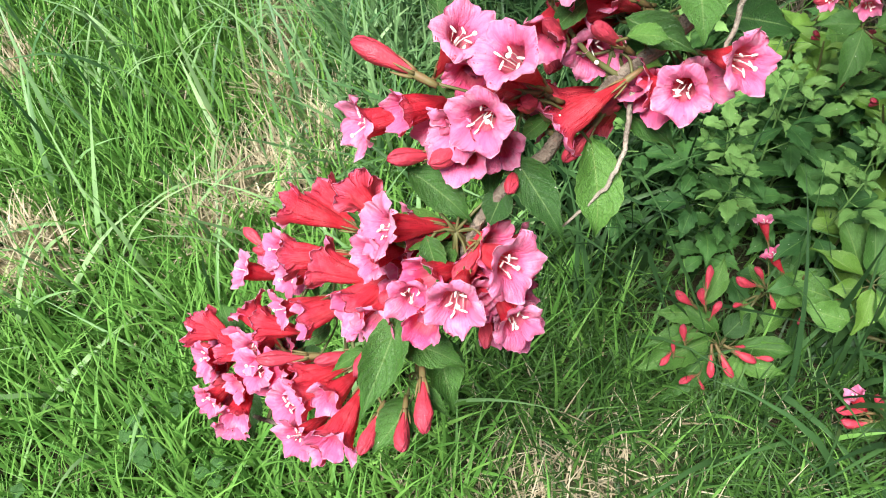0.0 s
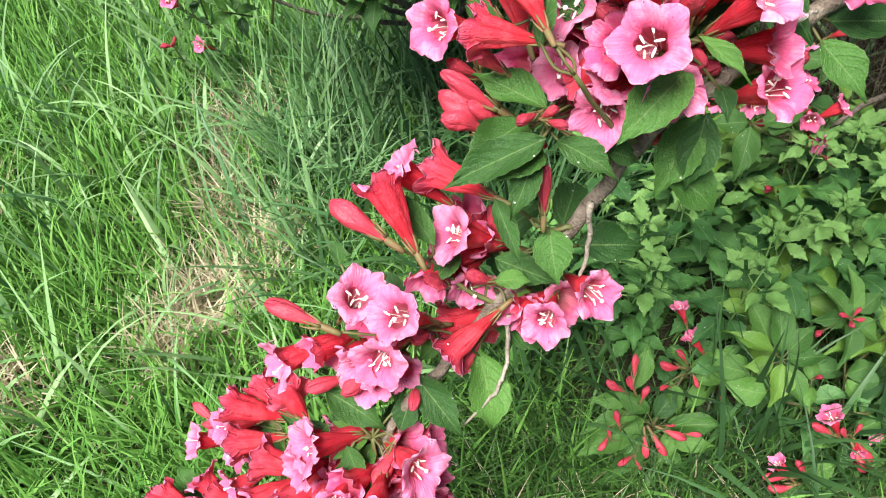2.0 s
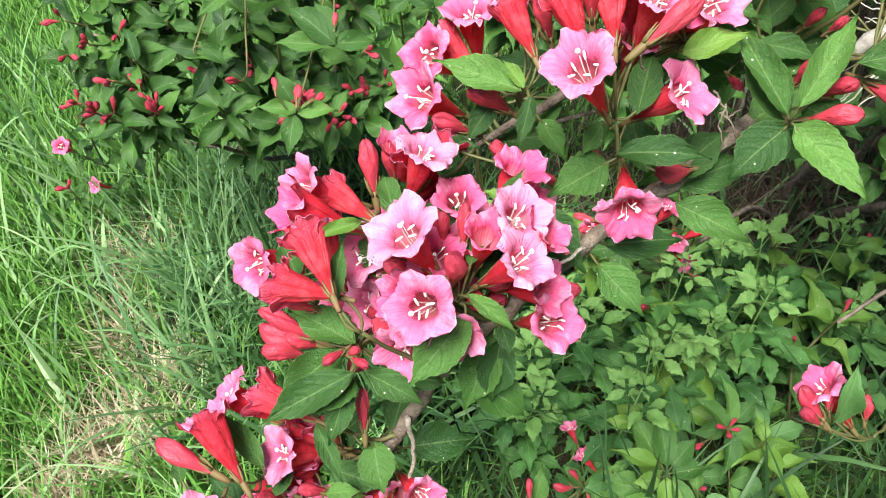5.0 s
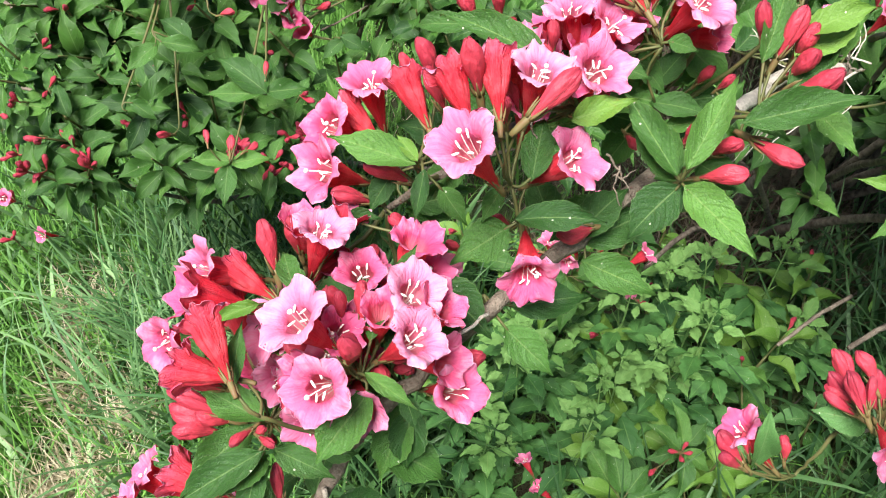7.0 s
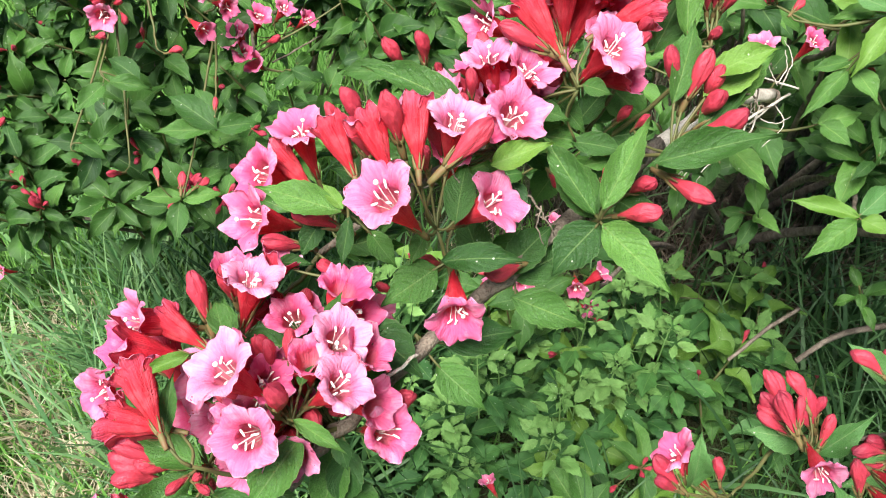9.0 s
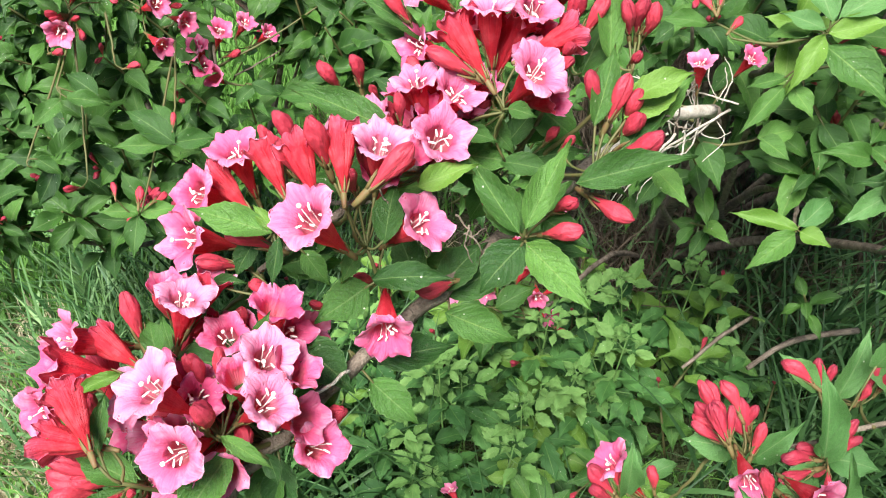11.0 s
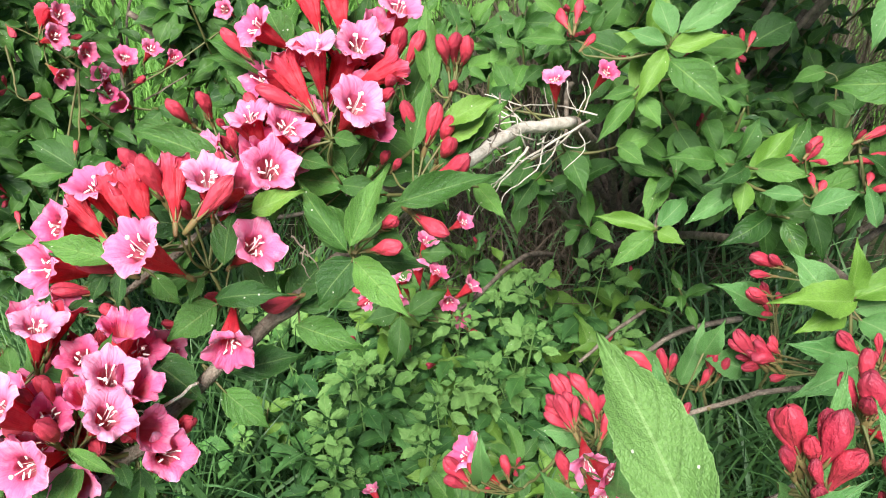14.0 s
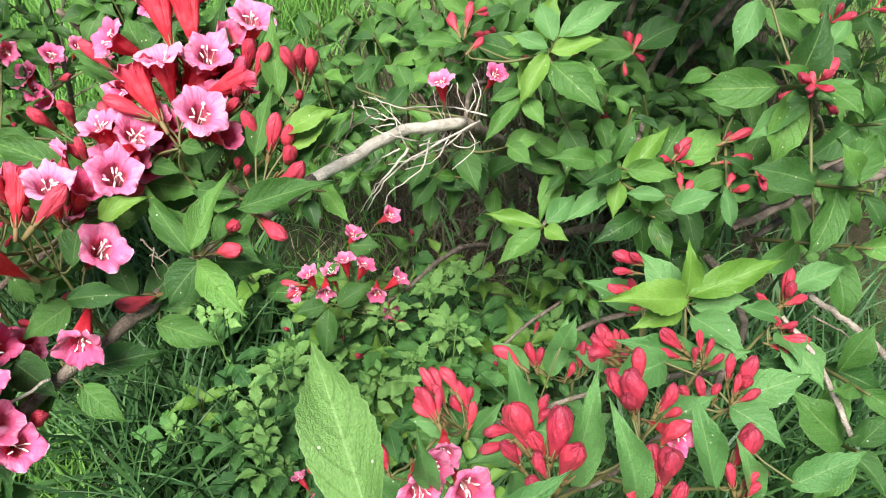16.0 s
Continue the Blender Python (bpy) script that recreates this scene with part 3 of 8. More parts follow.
def tube_flower(shrub, throat, axis, size=1.0):
    """A red flower that has opened little, seen as a trumpet."""
    size = min(1.3, max(0.75, size))
    ob = part("flower", rng.choice(TUBE_MESH), shrub, along_z(axis, rng.uniform(0, 6.28), size, throat))
    ob.color[0] = rng.uniform(0.0, 0.5)
    part("calyx", CALYX_MESH, ob, pose(0, 0, -0.034), "reddish green calyx")
    feet.setdefault(shrub.name, []).append((np.array(throat) - unit(np.array(axis)) * 0.038 * size, np.array(axis)))


def mass(shrub, spots, eye):
    """The half-open flowers and leaves that stand behind the open flowers of a cluster."""
    for throat, axis, size in spots:
        if sum(np.linalg.norm(np.array(throat) - np.array(p)) < 0.055 for p, _, _ in spots) < 4:
            continue
        away, axis = unit(np.array(throat) - np.array(eye)), unit(np.array(axis))
        for _ in range(7):
            jig = np.array([rng.uniform(-1, 1) for _ in range(3)])
            q = np.array(throat) - axis * rng.uniform(0.002, 0.012) + away * rng.uniform(0.012, 0.030) + (jig - away * (jig @ away)) * 0.017
            (tube_flower if rng.random() < 0.4 else bud)(shrub, q, unit(axis + jig * 0.5), rng.uniform(0.8, 1.0))
        jig = np.array([rng.uniform(-1, 1) for _ in range(3)])
        side = jig - away * (jig @ away)
        q = np.array(throat) - axis * 0.03 + away * rng.uniform(0.02, 0.035)
        leaf(shrub, q, q + unit(side) * rng.uniform(0.04, 0.055) + away * rng.uniform(-0.01, 0.015), -away + np.array((0, 0, 0.6)), rng.uniform(0.38, 0.5))


def bud(shrub, tip, axis, size=1.0, meshes=None):
    size = min(1.28, max(0.55, size))
    ob = part("bud", rng.choice(meshes or BUD_MESH), shrub, along_z(axis, rng.uniform(0, 6.28), size * rng.uniform(0.95, 1.03), tip))
    part("calyx", CALYX_MESH, ob, pose(0, 0, -0.028), "reddish green calyx")
    feet.setdefault(shrub.name, []).append((np.array(tip) - unit(np.array(axis)) * 0.033 * size, np.array(axis)))


def bud_pair(shrub, tip, axis, size=1.0):
    """A bud with one or two smaller, darker ones beside it on the same shoot."""
    size *= 1.12
    bud(shrub, tip, axis, size, BUD_MESH + DARK_BUD_MESH * 3)
    axis = unit(np.array(axis))
    jig = np.array([rng.uniform(-1, 1) for _ in range(3)])
    side = unit(jig - axis * (jig @ axis))
    bud(shrub, np.array(tip) + side * rng.uniform(0.009, 0.014) - axis * rng.uniform(0.004, 0.010), unit(axis + side * rng.uniform(0.2, 0.5)), size * rng.uniform(0.62, 0.85), DARK_BUD_MESH)
    if rng.random() < 0.6:
        side = unit(np.cross(axis, side) * rng.choice((-1, 1)) - side * 0.6)
        bud(shrub, np.array(tip) + side * rng.uniform(0.008, 0.013) - axis * rng.uniform(0.006, 0.013), unit(axis + side * rng.uniform(0.3, 0.6)), size * rng.uniform(0.55, 0.8), DARK_BUD_MESH + BUD_MESH)


def leaf(shrub, foot, tip, face, wide=0.45, young=0):
    foot, tip = np.array(foot), np.array(tip)
    d = tip - foot
    length = np.linalg.norm(d)
    wide = min(0.7, max(0.28, wide))
    me = rng.choice((LEAF_MESH, YOUNG_MESH, FRESH_LIT_MESH, PALE_MESH, LIGHT_SHEEN_MESH)[young])
    part("leaf", me, shrub, basis(d, face, (length * wide, length, length * 0.8), foot))
    feet.setdefault(shrub.name, []).append((foot, unit(d)))


def stalks(shrub, nodes, branch, mat=STALK, reach=0.07):
    """Stalks from every flower, bud and leaf to the nearest node, and shoots from the nodes to the branch."""
    nodes = [np.array(n) for n in nodes]
    line = np.array(branch)
    dense = np.vstack([np.linspace(a, b, 12) for a, b in zip(line[:-1], line[1:])])
    used = set()
    for foot, axis in feet.pop(shrub.name, []):
        near = min(range(len(nodes)), key=lambda i: np.linalg.norm(nodes[i] - foot)) if nodes else -1
        gap = np.linalg.norm(nodes[near] - foot) if nodes else 1.0
        if gap > reach:
            to = dense[np.argmin(np.linalg.norm(dense - foot, axis=1))]
            nodes.append(foot - unit(axis) * 0.008 + unit(to - foot) * 0.012)
            near = len(nodes) - 1
            gap = np.linalg.norm(nodes[near] - foot)
        used.add(near)
        part("flower_stalk", make_mesh("flower_stalk", *tube([nodes[near], 0.5 * (foot + nodes[near]) - unit(axis) * gap * 0.12, foot + unit(axis) * 0.003], [0.0009, 0.0007, 0.0008], 5, 3), [mat]), shrub)
    for i in sorted(used):
        n = nodes[i]
        to = dense[np.argmin(np.linalg.norm(dense - n, axis=1))]
        mid = 0.5 * (n + to) + np.array((0, 0, -0.006))
        part("shoot", make_mesh("shoot", *tube([to, mid, n], [0.0016, 0.0013, 0.001], 6, 4, 0.0006, rng), [mat]), shrub, None, "thin reddish green flowering shoot")


def shoot(shrub, tip, axis, size=0.055, pairs=3, buds=0, young=False, heap=None, bud_heap=None, opened=0, meshes=None):
    """A shoot end: opposite leaves round a stem, with buds or flowers at its top."""
    tip, axis = np.array(tip, float), unit(np.array(axis, float))
    side = unit(np.cross(axis, (rng.uniform(-1, 1), rng.uniform(-1, 1), 0.3)))
    other = np.cross(axis, side)
    spin = rng.uniform(0, 3.14)
    for p in range(pairs):
        a = spin + p * 1.57 + rng.uniform(-0.25, 0.25)
        down = 0.012 + p * size * 0.42
        for s in (0, math.pi):
            d = math.cos(a + s) * side + math.sin(a + s) * other
            lift = rng.uniform(0.15, 0.75) - 0.18 * p
            way = unit(d + axis * lift + np.array((0, 0, rng.uniform(-0.45, 0.05))))
            length = size * rng.uniform(0.68, 1.08) * (0.72 if p == 0 else 1.0)
            foot = tip - axis * down + d * 0.003
            m = basis(way, axis * 1.0 + np.array((rng.uniform(-0.55, 0.55), rng.uniform(-0.65, 0.25), 0.5)), (length * rng.uniform(0.36, 0.50), length, length * 0.9), foot)
            if heap is None:
                part("leaf", rng.choice(LOW_YOUNG_MESH if young and p < 2 else meshes or LOW_LEAF_MESH), shrub, m)
            else:
                heap.put(rng.choice(LOW_LEAF), m)
    for _ in range(buds):
        d = unit(axis * rng.uniform(0.5, 1.3) + side * rng.uniform(-0.8, 0.8) + other * rng.uniform(-0.8, 0.8))
        q = tip + d * rng.uniform(0.016, 0.028)
        size_b = rng.uniform(0.55, 0.85)
        if heap is None or bud_heap is None:
            part("bud", rng.choice(DARK_BUD_MESH), shrub, along_z(d, rng.uniform(0, 6), size_b, q))
        else:
            bud_heap.put(rng.choice(BUD_SHAPES), along_z(d, rng.uniform(0, 6), size_b, q))
    for _ in range(opened):
        d = unit(axis * rng.uniform(0.3, 1.0) + side * rng.uniform(-0.8, 0.8) + other * rng.uniform(-0.8, 0.8) + np.array((0, -0.6, 0.5)))
        ob = part("flower", rng.choice(FLOWER_MESH), shrub, along_z(d, rng.uniform(0, 6), rng.uniform(0.85, 1.0), tip + d * 0.034))
        ob.color[0] = rng.uniform(0.1, 0.5)
        part("stamen_tuft", rng.choice(STAMEN_MESH), ob, None, "white stamens and style")
    return tube([tip - axis * (0.03 + pairs * size * 0.42), tip - axis * 0.02, tip], [0.0018, 0.0014, 0.001], 5, 2)


# ---- ground ----
def rise(x, y):
    """The height of the uneven ground."""
    return 0.012 * noise.noise(Vector((x * 3.1, y * 3.1, 0.0))) + 0.006 * noise.noise(Vector((x * 11, y * 11, 3.0))) - 0.006


def ground_mesh():
    lines = sorted({round(v, 3) for v in [-400, -120, -40, -15, -7, -4, 6, 9, 16, 40, 120, 400, *np.arange(-3, 4.01, 0.06)]})
    verts = [(x, y, rise(x, y)) for y in lines for x in lines]
    uvs = [(x, y) for y in lines for x in lines]
    return make_mesh("ground", verts, grid_faces(len(lines), len(lines)), uvs, [SOIL])


tagged(new("ground", ground_mesh()), "uneven dark soil with moss and thatch under grass", "ground", kind="structure")


# ---- grass ----
def blades(name, spots, length, width, lean, mat, seed, droop=0.6, steps=5):
    """One mesh of many bent blades, rooted at the spots."""
    r = np.random.RandomState(seed)
    spots = np.asarray(spots)
    n = len(spots)
    size = length[0] + (length[1] - length[0]) * r.rand(n) ** 1.4
    wide = r.uniform(*width, n)
    turn = r.uniform(0, 2 * np.pi, n)
    tilt = np.abs(r.normal(0, lean, n))
    bend = r.uniform(0.1, droop * 2, n)
    way = np.stack([np.cos(turn), np.sin(turn)], 1)
    flat = turn + np.pi / 2 + r.uniform(-0.7, 0.7, n)
    across = np.stack([np.cos(flat), np.sin(flat), r.uniform(-0.25, 0.25, n)], 1)
    z0 = np.array([rise(x, y) for x, y in spots]) - 0.004
    verts = np.zeros((n, steps, 2, 3), np.float32)
    uv = np.zeros((n, steps, 2, 2), np.float32)
    p = np.column_stack([spots, z0])
    for k in range(steps):
        s = k / (steps - 1)
        half = wide * 0.5 * (1 - s**2.2) * (0.75 + 0.5 * np.sin(np.pi * min(1, s + 0.2))) + 0.00015
        for e, sign in ((0, -1), (1, 1)):
            verts[:, k, e] = p + sign * half[:, None] * across
            uv[:, k, e] = (e, s)
        a = tilt + bend * (s + 0.5 / (steps - 1)) ** 1.5
        step = np.column_stack([way * np.sin(a)[:, None], np.cos(a)]) * (size / (steps - 1))[:, None]
        p = p + step
        p[:, 2] = np.maximum(p[:, 2], z0 + 0.003)
    base = (np.arange(n) * steps * 2)[:, None, None]
    quad = np.array([[2 * k, 2 * k + 1, 2 * k + 3, 2 * k + 2] for k in range(steps - 1)])[None]
    faces = (base + quad).reshape(-1, 4)
    me = bpy.data.meshes.new(name)
    me.vertices.add(n * steps * 2)
    me.vertices.foreach_set("co", verts.ravel())
    me.loops.add(faces.size)
    me.loops.foreach_set("vertex_index", faces.ravel().astype(np.int32))
    me.polygons.add(len(faces))
    me.polygons.foreach_set("loop_start", np.arange(0, faces.size, 4, dtype=np.int32))
    me.polygons.foreach_set("use_smooth", np.ones(len(faces), bool))
    layer = me.uv_layers.new(name="UVMap")
    layer.data.foreach_set("uv", uv.reshape(-1, 2)[faces.ravel()].ravel())
    me.materials.append(mat)
    me.update(calc_edges=True)
    me.validate()
    return new(name, me)


def inside(x, y, poly):
    hit = False
    for (xa, ya), (xb, yb) in zip(poly, poly[1:] + poly[:1]):
        if (ya > y) != (yb > y) and x < (xb - xa) * (y - ya) / (yb - ya) + xa:
            hit = not hit
    return hit


BED = [(0.17, 0.56), (0.20, 1.00), (0.43, 1.00), (0.62, 0.90), (0.79, 0.77), (0.82, 0.54), (0.66, 0.45), (0.52, 0.43), (0.32, 0.46)]
DRY = [(-0.27, 0.77, 0.075), (-0.26, 1.10, 0.075), (-0.27, 0.95, 0.04), (-0.60, 0.64, 0.06), (-0.73, 1.0, 0.06), (-0.35, 0.69, 0.045), (-0.19, 0.86, 0.045)]


def scatter(count, x0, x1, y0, y1, seed, keep):
    r = random.Random(seed)
    out = []
    while len(out) < count:
        x, y = r.uniform(x0, x1), r.uniform(y0, y1)
        if keep(x, y, r):
            out.append((x, y))
    return out


def lawn_keep(x, y, r):
    if x > 0.16 and y <= 0.34 and r.random() < 0.55:
        return False
    if 0.32 < x < 1.4 and 1.15 < y < 1.8 and r.random() < 0.8:
        return False
    if x > 0.0 and 0.30 < y < 0.63 and r.random() < 0.6:
        return False
    if x > 0.22 and 0.34 < y < 1.2:
        return r.random() < 0.10
    if inside(x, y, BED) or (x > 0.04 and 0.62 < y < 1.2):
        return r.random() < 0.025
    for cx, cy, rad in DRY:
        if math.hypot(x - cx, y - cy) < rad:
            return r.random() < 0.07
    patch = noise.noise(Vector((x * 5, y * 5, 9.0)))
    return r.random() < 0.75 + 0.5 * patch


def long_keep(x, y, r):
    return lawn_keep(x, y, r) and not (x > 0.0 and y < 0.42 and r.random() < 0.82)


tagged(blades("lawn_grass", scatter(48000, -1.15, 0.75, 0.10, 2.2, 1, long_keep), (0.045, 0.15), (0.0022, 0.0052), 0.42, GRASS, 1, droop=0.5), "bright green uncut lawn grass", "grass", kind="stuff")
tagged(blades("far_lawn_grass", scatter(26000, -2.2, 2.6, 1.3, 4.2, 2, lambda x, y, r: not (0.32 < x < 1.4 and y < 1.8) or r.random() < 0.2), (0.05, 0.14), (0.002, 0.0045), 0.4, GRASS, 2, steps=4), "bright green lawn behind the shrubs", "grass", kind="stuff")


def outer_keep(x, y, r):
    reach = math.hypot(x, y - 0.9)
    if (-1.1 < x < 0.7 and 0.15 < y < 2.1) or (0.04 < x < 1.5 and 0.3 < y < 1.8):
        return r.random() < 0.02
    return r.random() < math.exp(-((reach / 2.1) ** 2)) * (0.75 + 0.5 * noise.noise(Vector((x * 1.7, y * 1.7, 4.0))))


tagged(blades("outer_lawn_grass", scatter(70000, -4.5, 4.5, -3.5, 5.5, 71, outer_keep), (0.04, 0.13), (0.003, 0.006), 0.45, GRASS, 17, steps=4), "uncut green lawn grass round the shrubs", "grass", kind="stuff")


def clump(cx, cy, sx, sy, n, seed):
    r = random.Random(seed)
    return [(r.gauss(cx, sx), r.gauss(cy, sy)) for _ in range(n)]


tall_spots = clump(-0.09, 1.04, 0.08, 0.12, 420, 3) + clump(1.05, 1.05, 0.20, 0.15, 500, 5) + clump(-0.55, 1.35, 0.35, 0.30, 420, 7) + clump(0.05, 1.2, 0.12, 0.10, 200, 12) + clump(-0.45, 0.95, 0.18, 0.18, 60, 13) + clump(-0.11, 0.92, 0.05, 0.10, 260, 21)
tagged(blades("tall_grass", tall_spots, (0.12, 0.30), (0.003, 0.007), 0.4, TALL, 3, droop=0.8, steps=7), "tall blue-green grass blades beside the shrub", "grass", kind="stuff")
# these clumps carry the shrub's shade in their blade colour
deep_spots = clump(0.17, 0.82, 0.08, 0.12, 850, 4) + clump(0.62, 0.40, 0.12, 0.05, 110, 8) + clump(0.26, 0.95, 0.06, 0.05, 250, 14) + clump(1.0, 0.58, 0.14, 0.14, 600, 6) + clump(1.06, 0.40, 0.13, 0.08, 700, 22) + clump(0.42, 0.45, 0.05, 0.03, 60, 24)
tagged(blades("dark_tall_grass", deep_spots, (0.12, 0.34), (0.0035, 0.009), 0.45, SHADED_TALL_GRASS, 15, droop=0.8, steps=7), "long blue-green grass, colour darkened to stand for the shrub's shade", "grass", kind="stuff")
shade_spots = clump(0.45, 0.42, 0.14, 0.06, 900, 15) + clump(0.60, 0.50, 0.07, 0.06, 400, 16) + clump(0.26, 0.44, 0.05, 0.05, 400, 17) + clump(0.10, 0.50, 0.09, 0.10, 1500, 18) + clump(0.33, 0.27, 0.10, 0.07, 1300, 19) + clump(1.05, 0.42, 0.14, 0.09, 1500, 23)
tagged(blades("fine_grass", shade_spots, (0.05, 0.13), (0.0015, 0.0032), 0.7, SHADE_GRASS, 13, droop=0.9, steps=6), "fine grass, colour darkened for shade under the young plants", "grass", kind="stuff")
dry_spots = [p for i, (cx, cy, rad) in enumerate(DRY) for p in clump(cx, cy, rad * 0.6, rad * 0.6, int(13000 * rad), 20 + i)]
tagged(blades("dry_grass", dry_spots, (0.03, 0.12), (0.0014, 0.0034), 1.35, STRAW, 4, droop=0.5), "patches of flattened dry straw in the lawn", "dry grass", kind="stuff")
mat_spots = scatter(2600, -1.0, 0.6, 0.15, 1.8, 31, lambda x, y, r: not inside(x, y, BED)) + clump(0.10, 0.31, 0.10, 0.05, 900, 32)
tagged(blades("thatch", mat_spots, (0.04, 0.09), (0.001, 0.002), 1.3, STRAW, 5, droop=0.4), "loose straw lying between the green blades", "dry grass", kind="stuff")
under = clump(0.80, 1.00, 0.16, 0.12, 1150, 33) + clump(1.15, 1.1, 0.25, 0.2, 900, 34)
tagged(blades("dead_stems", under, (0.10, 0.28), (0.001, 0.0024), 0.7, SHADED_BROWN, 6, droop=0.9, steps=6), "tangle of dry brown stems, darkened for shade under the shrub", "dry grass", kind="stuff")

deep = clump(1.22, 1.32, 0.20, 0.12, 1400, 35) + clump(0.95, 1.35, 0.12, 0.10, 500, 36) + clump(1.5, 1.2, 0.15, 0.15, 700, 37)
tagged(blades("dry_stalks", deep, (0.20, 0.55), (0.0012, 0.003), 0.35, SHADED_BROWN, 14, droop=0.6, steps=7), "tall brown dry stalks, darkened for shade behind the shrub", "dry grass", kind="stuff")
tagged(blades("short_grass", scatter(34000, -1.15, 0.62, 0.10, 2.0, 51, lawn_keep), (0.018, 0.06), (0.0016, 0.003), 0.7, GRASS, 9, droop=0.4, steps=4), "short dense grass at the bottom of the lawn", "grass", kind="stuff")

arch_spots = scatter(210, -1.0, 0.05, 0.35, 1.6, 61, lambda x, y, r: True) + clump(-0.28, 1.15, 0.20, 0.24, 190, 62)
tagged(blades("arching_grass", arch_spots, (0.13, 0.28), (0.004, 0.0085), 0.8, ARCH, 11, droop=0.9, steps=8), "long pale arching grass blades over the lawn", "grass", kind="stuff")

# ---- the flowering shrub beside the camera's way ----
near = thing("weigela_shrub", (0.86, 0.98, 0.0), "weigela shrub with arching branches of open pink flowers and red buds", "shrub", "weigela shrubs")
MAIN = [(-0.15, 0.265, 0.36), (-0.085, 0.225, 0.425), (-0.047, 0.235, 0.477), (-0.005, 0.245, 0.55), (0.022, 0.262, 0.607), (0.075, 0.292, 0.655), (0.122, 0.316, 0.69), (0.158, 0.326, 0.750), (0.192, 0.336, 0.772), (0.238, 0.36, 0.784), (0.287, 0.386, 0.786), (0.335, 0.406, 0.800), (0.43, 0.470, 0.783), (0.52, 0.535, 0.748), (0.595, 0.573, 0.704), (0.70, 0.70, 0.52), (0.82, 0.92, 0.16), (0.86, 0.98, -0.02)]
part("branch", make_mesh("branch", *tube(MAIN[:13], [0.0016, 0.002, 0.0024, 0.0028, 0.003, 0.0034, 0.0038, 0.0042, 0.0044, 0.0045, 0.0047, 0.005, 0.0055], 9, 5, 0.0014, rng), [BARK]), near, None, "arching grey branch with rough peeling bark")
part("branch", make_mesh("branch", *tube(MAIN[12:15], [0.0046, 0.0052, 0.0056], 11, 8, 0.0014, rng), [DEAD_BARK]), near, None, "bleached grey dead stretch of branch")
part("branch", make_mesh("branch", *tube(MAIN[14:], [0.0075, 0.009, 0.012, 0.014], 9, 6, 0.0016, rng), [BARK]), near)
UPPER = [(0.41, 0.455, 0.790), (0.36, 0.445, 0.825), (0.31, 0.45, 0.835), (0.26, 0.445, 0.82), (0.20, 0.44, 0.79)]
part("branch", make_mesh("branch", *tube(UPPER, [0.005, 0.0042, 0.0036, 0.003, 0.002], 8, 5, 0.0012, rng), [BARK]), near)
FRONT = [(0.86, 0.98, -0.02), (0.86, 0.72, 0.30), (0.80, 0.45, 0.56), (0.735, 0.31, 0.66), (0.66, 0.24, 0.71), (0.58, 0.20, 0.74), (0.50, 0.175, 0.77), (0.43, 0.165, 0.80)]
part("branch", make_mesh("branch", *tube(FRONT, [0.009, 0.0065, 0.0045, 0.0034, 0.003, 0.0026, 0.0022, 0.0014], 8, 5, 0.0015, rng), [BARK]), near)
SIDE = [(0.66, 0.24, 0.71), (0.60, 0.28, 0.67), (0.53, 0.30, 0.635), (0.47, 0.32, 0.615)]
part("branch", make_mesh("branch", *tube(SIDE, [0.0024, 0.0022, 0.0018, 0.0012], 8, 5, 0.0012, rng), [BARK]), near)
LOW = [(0.86, 0.98, -0.02), (0.70, 0.86, 0.18), (0.56, 0.76, 0.24), (0.50, 0.73, 0.26)]
part("branch", make_mesh("branch", *tube(LOW, [0.006, 0.0042, 0.003, 0.0018], 7, 5, 0.0012, rng), [BARK]), near)
flower(near, (0.164, 0.386, 0.841), (0.364, 0.098, 0.926), 1.00, 1.00)
flower(near, (0.146, 0.329, 0.851), (-0.382, -0.041, 0.923), 1.05, 0.85)
flower(near, (0.126, 0.355, 0.775), (-0.659, -0.566, 0.495), 0.95, 0.50)
flower(near, (0.149, 0.308, 0.827), (-0.389, -0.556, 0.735), 1.05, 0.35)
flower(near, (0.194, 0.315, 0.837), (0.520, -0.338, 0.784), 0.98, 0.80)
flower(near, (0.198, 0.337, 0.841), (0.357, -0.319, 0.878), 0.95, 0.95)
flower(near, (0.208, 0.373, 0.811), (0.284, -0.372, 0.884), 0.98, 0.15)
flower(near, (0.178, 0.377, 0.815), (-0.070, -0.265, 0.962), 0.95, 0.20)
flower(near, (0.210, 0.315, 0.788), (0.352, -0.581, 0.734), 1.05, 0.25)
flower(near, (0.161, 0.337, 0.823), (0.387, -0.341, 0.857), 0.85, 0.05)
flower(near, (0.153, 0.333, 0.811), (-0.152, -0.351, 0.924), 0.85, 0.30)
flower(near, (0.105, 0.386, 0.831), (-0.742, -0.156, 0.652), 1.00, 0.50)
tube_flower(near, (0.101, 0.365, 0.840), (-0.802, 0.065, 0.594), 1.10)
flower(near, (0.071, 0.390, 0.778), (-0.698, -0.508, 0.505), 1.00, 0.20)
tube_flower(near, (0.105, 0.351, 0.831), (-0.225, 0.961, 0.159), 0.95)
tube_flower(near, (0.090, 0.347, 0.809), (-0.851, 0.517, -0.092), 0.90)
flower(near, (0.129, 0.360, 0.806), (-0.520, -0.284, 0.806), 1.00, 0.60)
tube_flower(near, (0.119, 0.388, 0.823), (-0.601, 0.799, 0.035), 0.90)
bud(near, (0.137, 0.393, 0.850), (-0.025, 0.375, 0.927), 1.15)
bud(near, (0.070, 0.364, 0.773), (-0.782, 0.368, 0.503), 1.37)
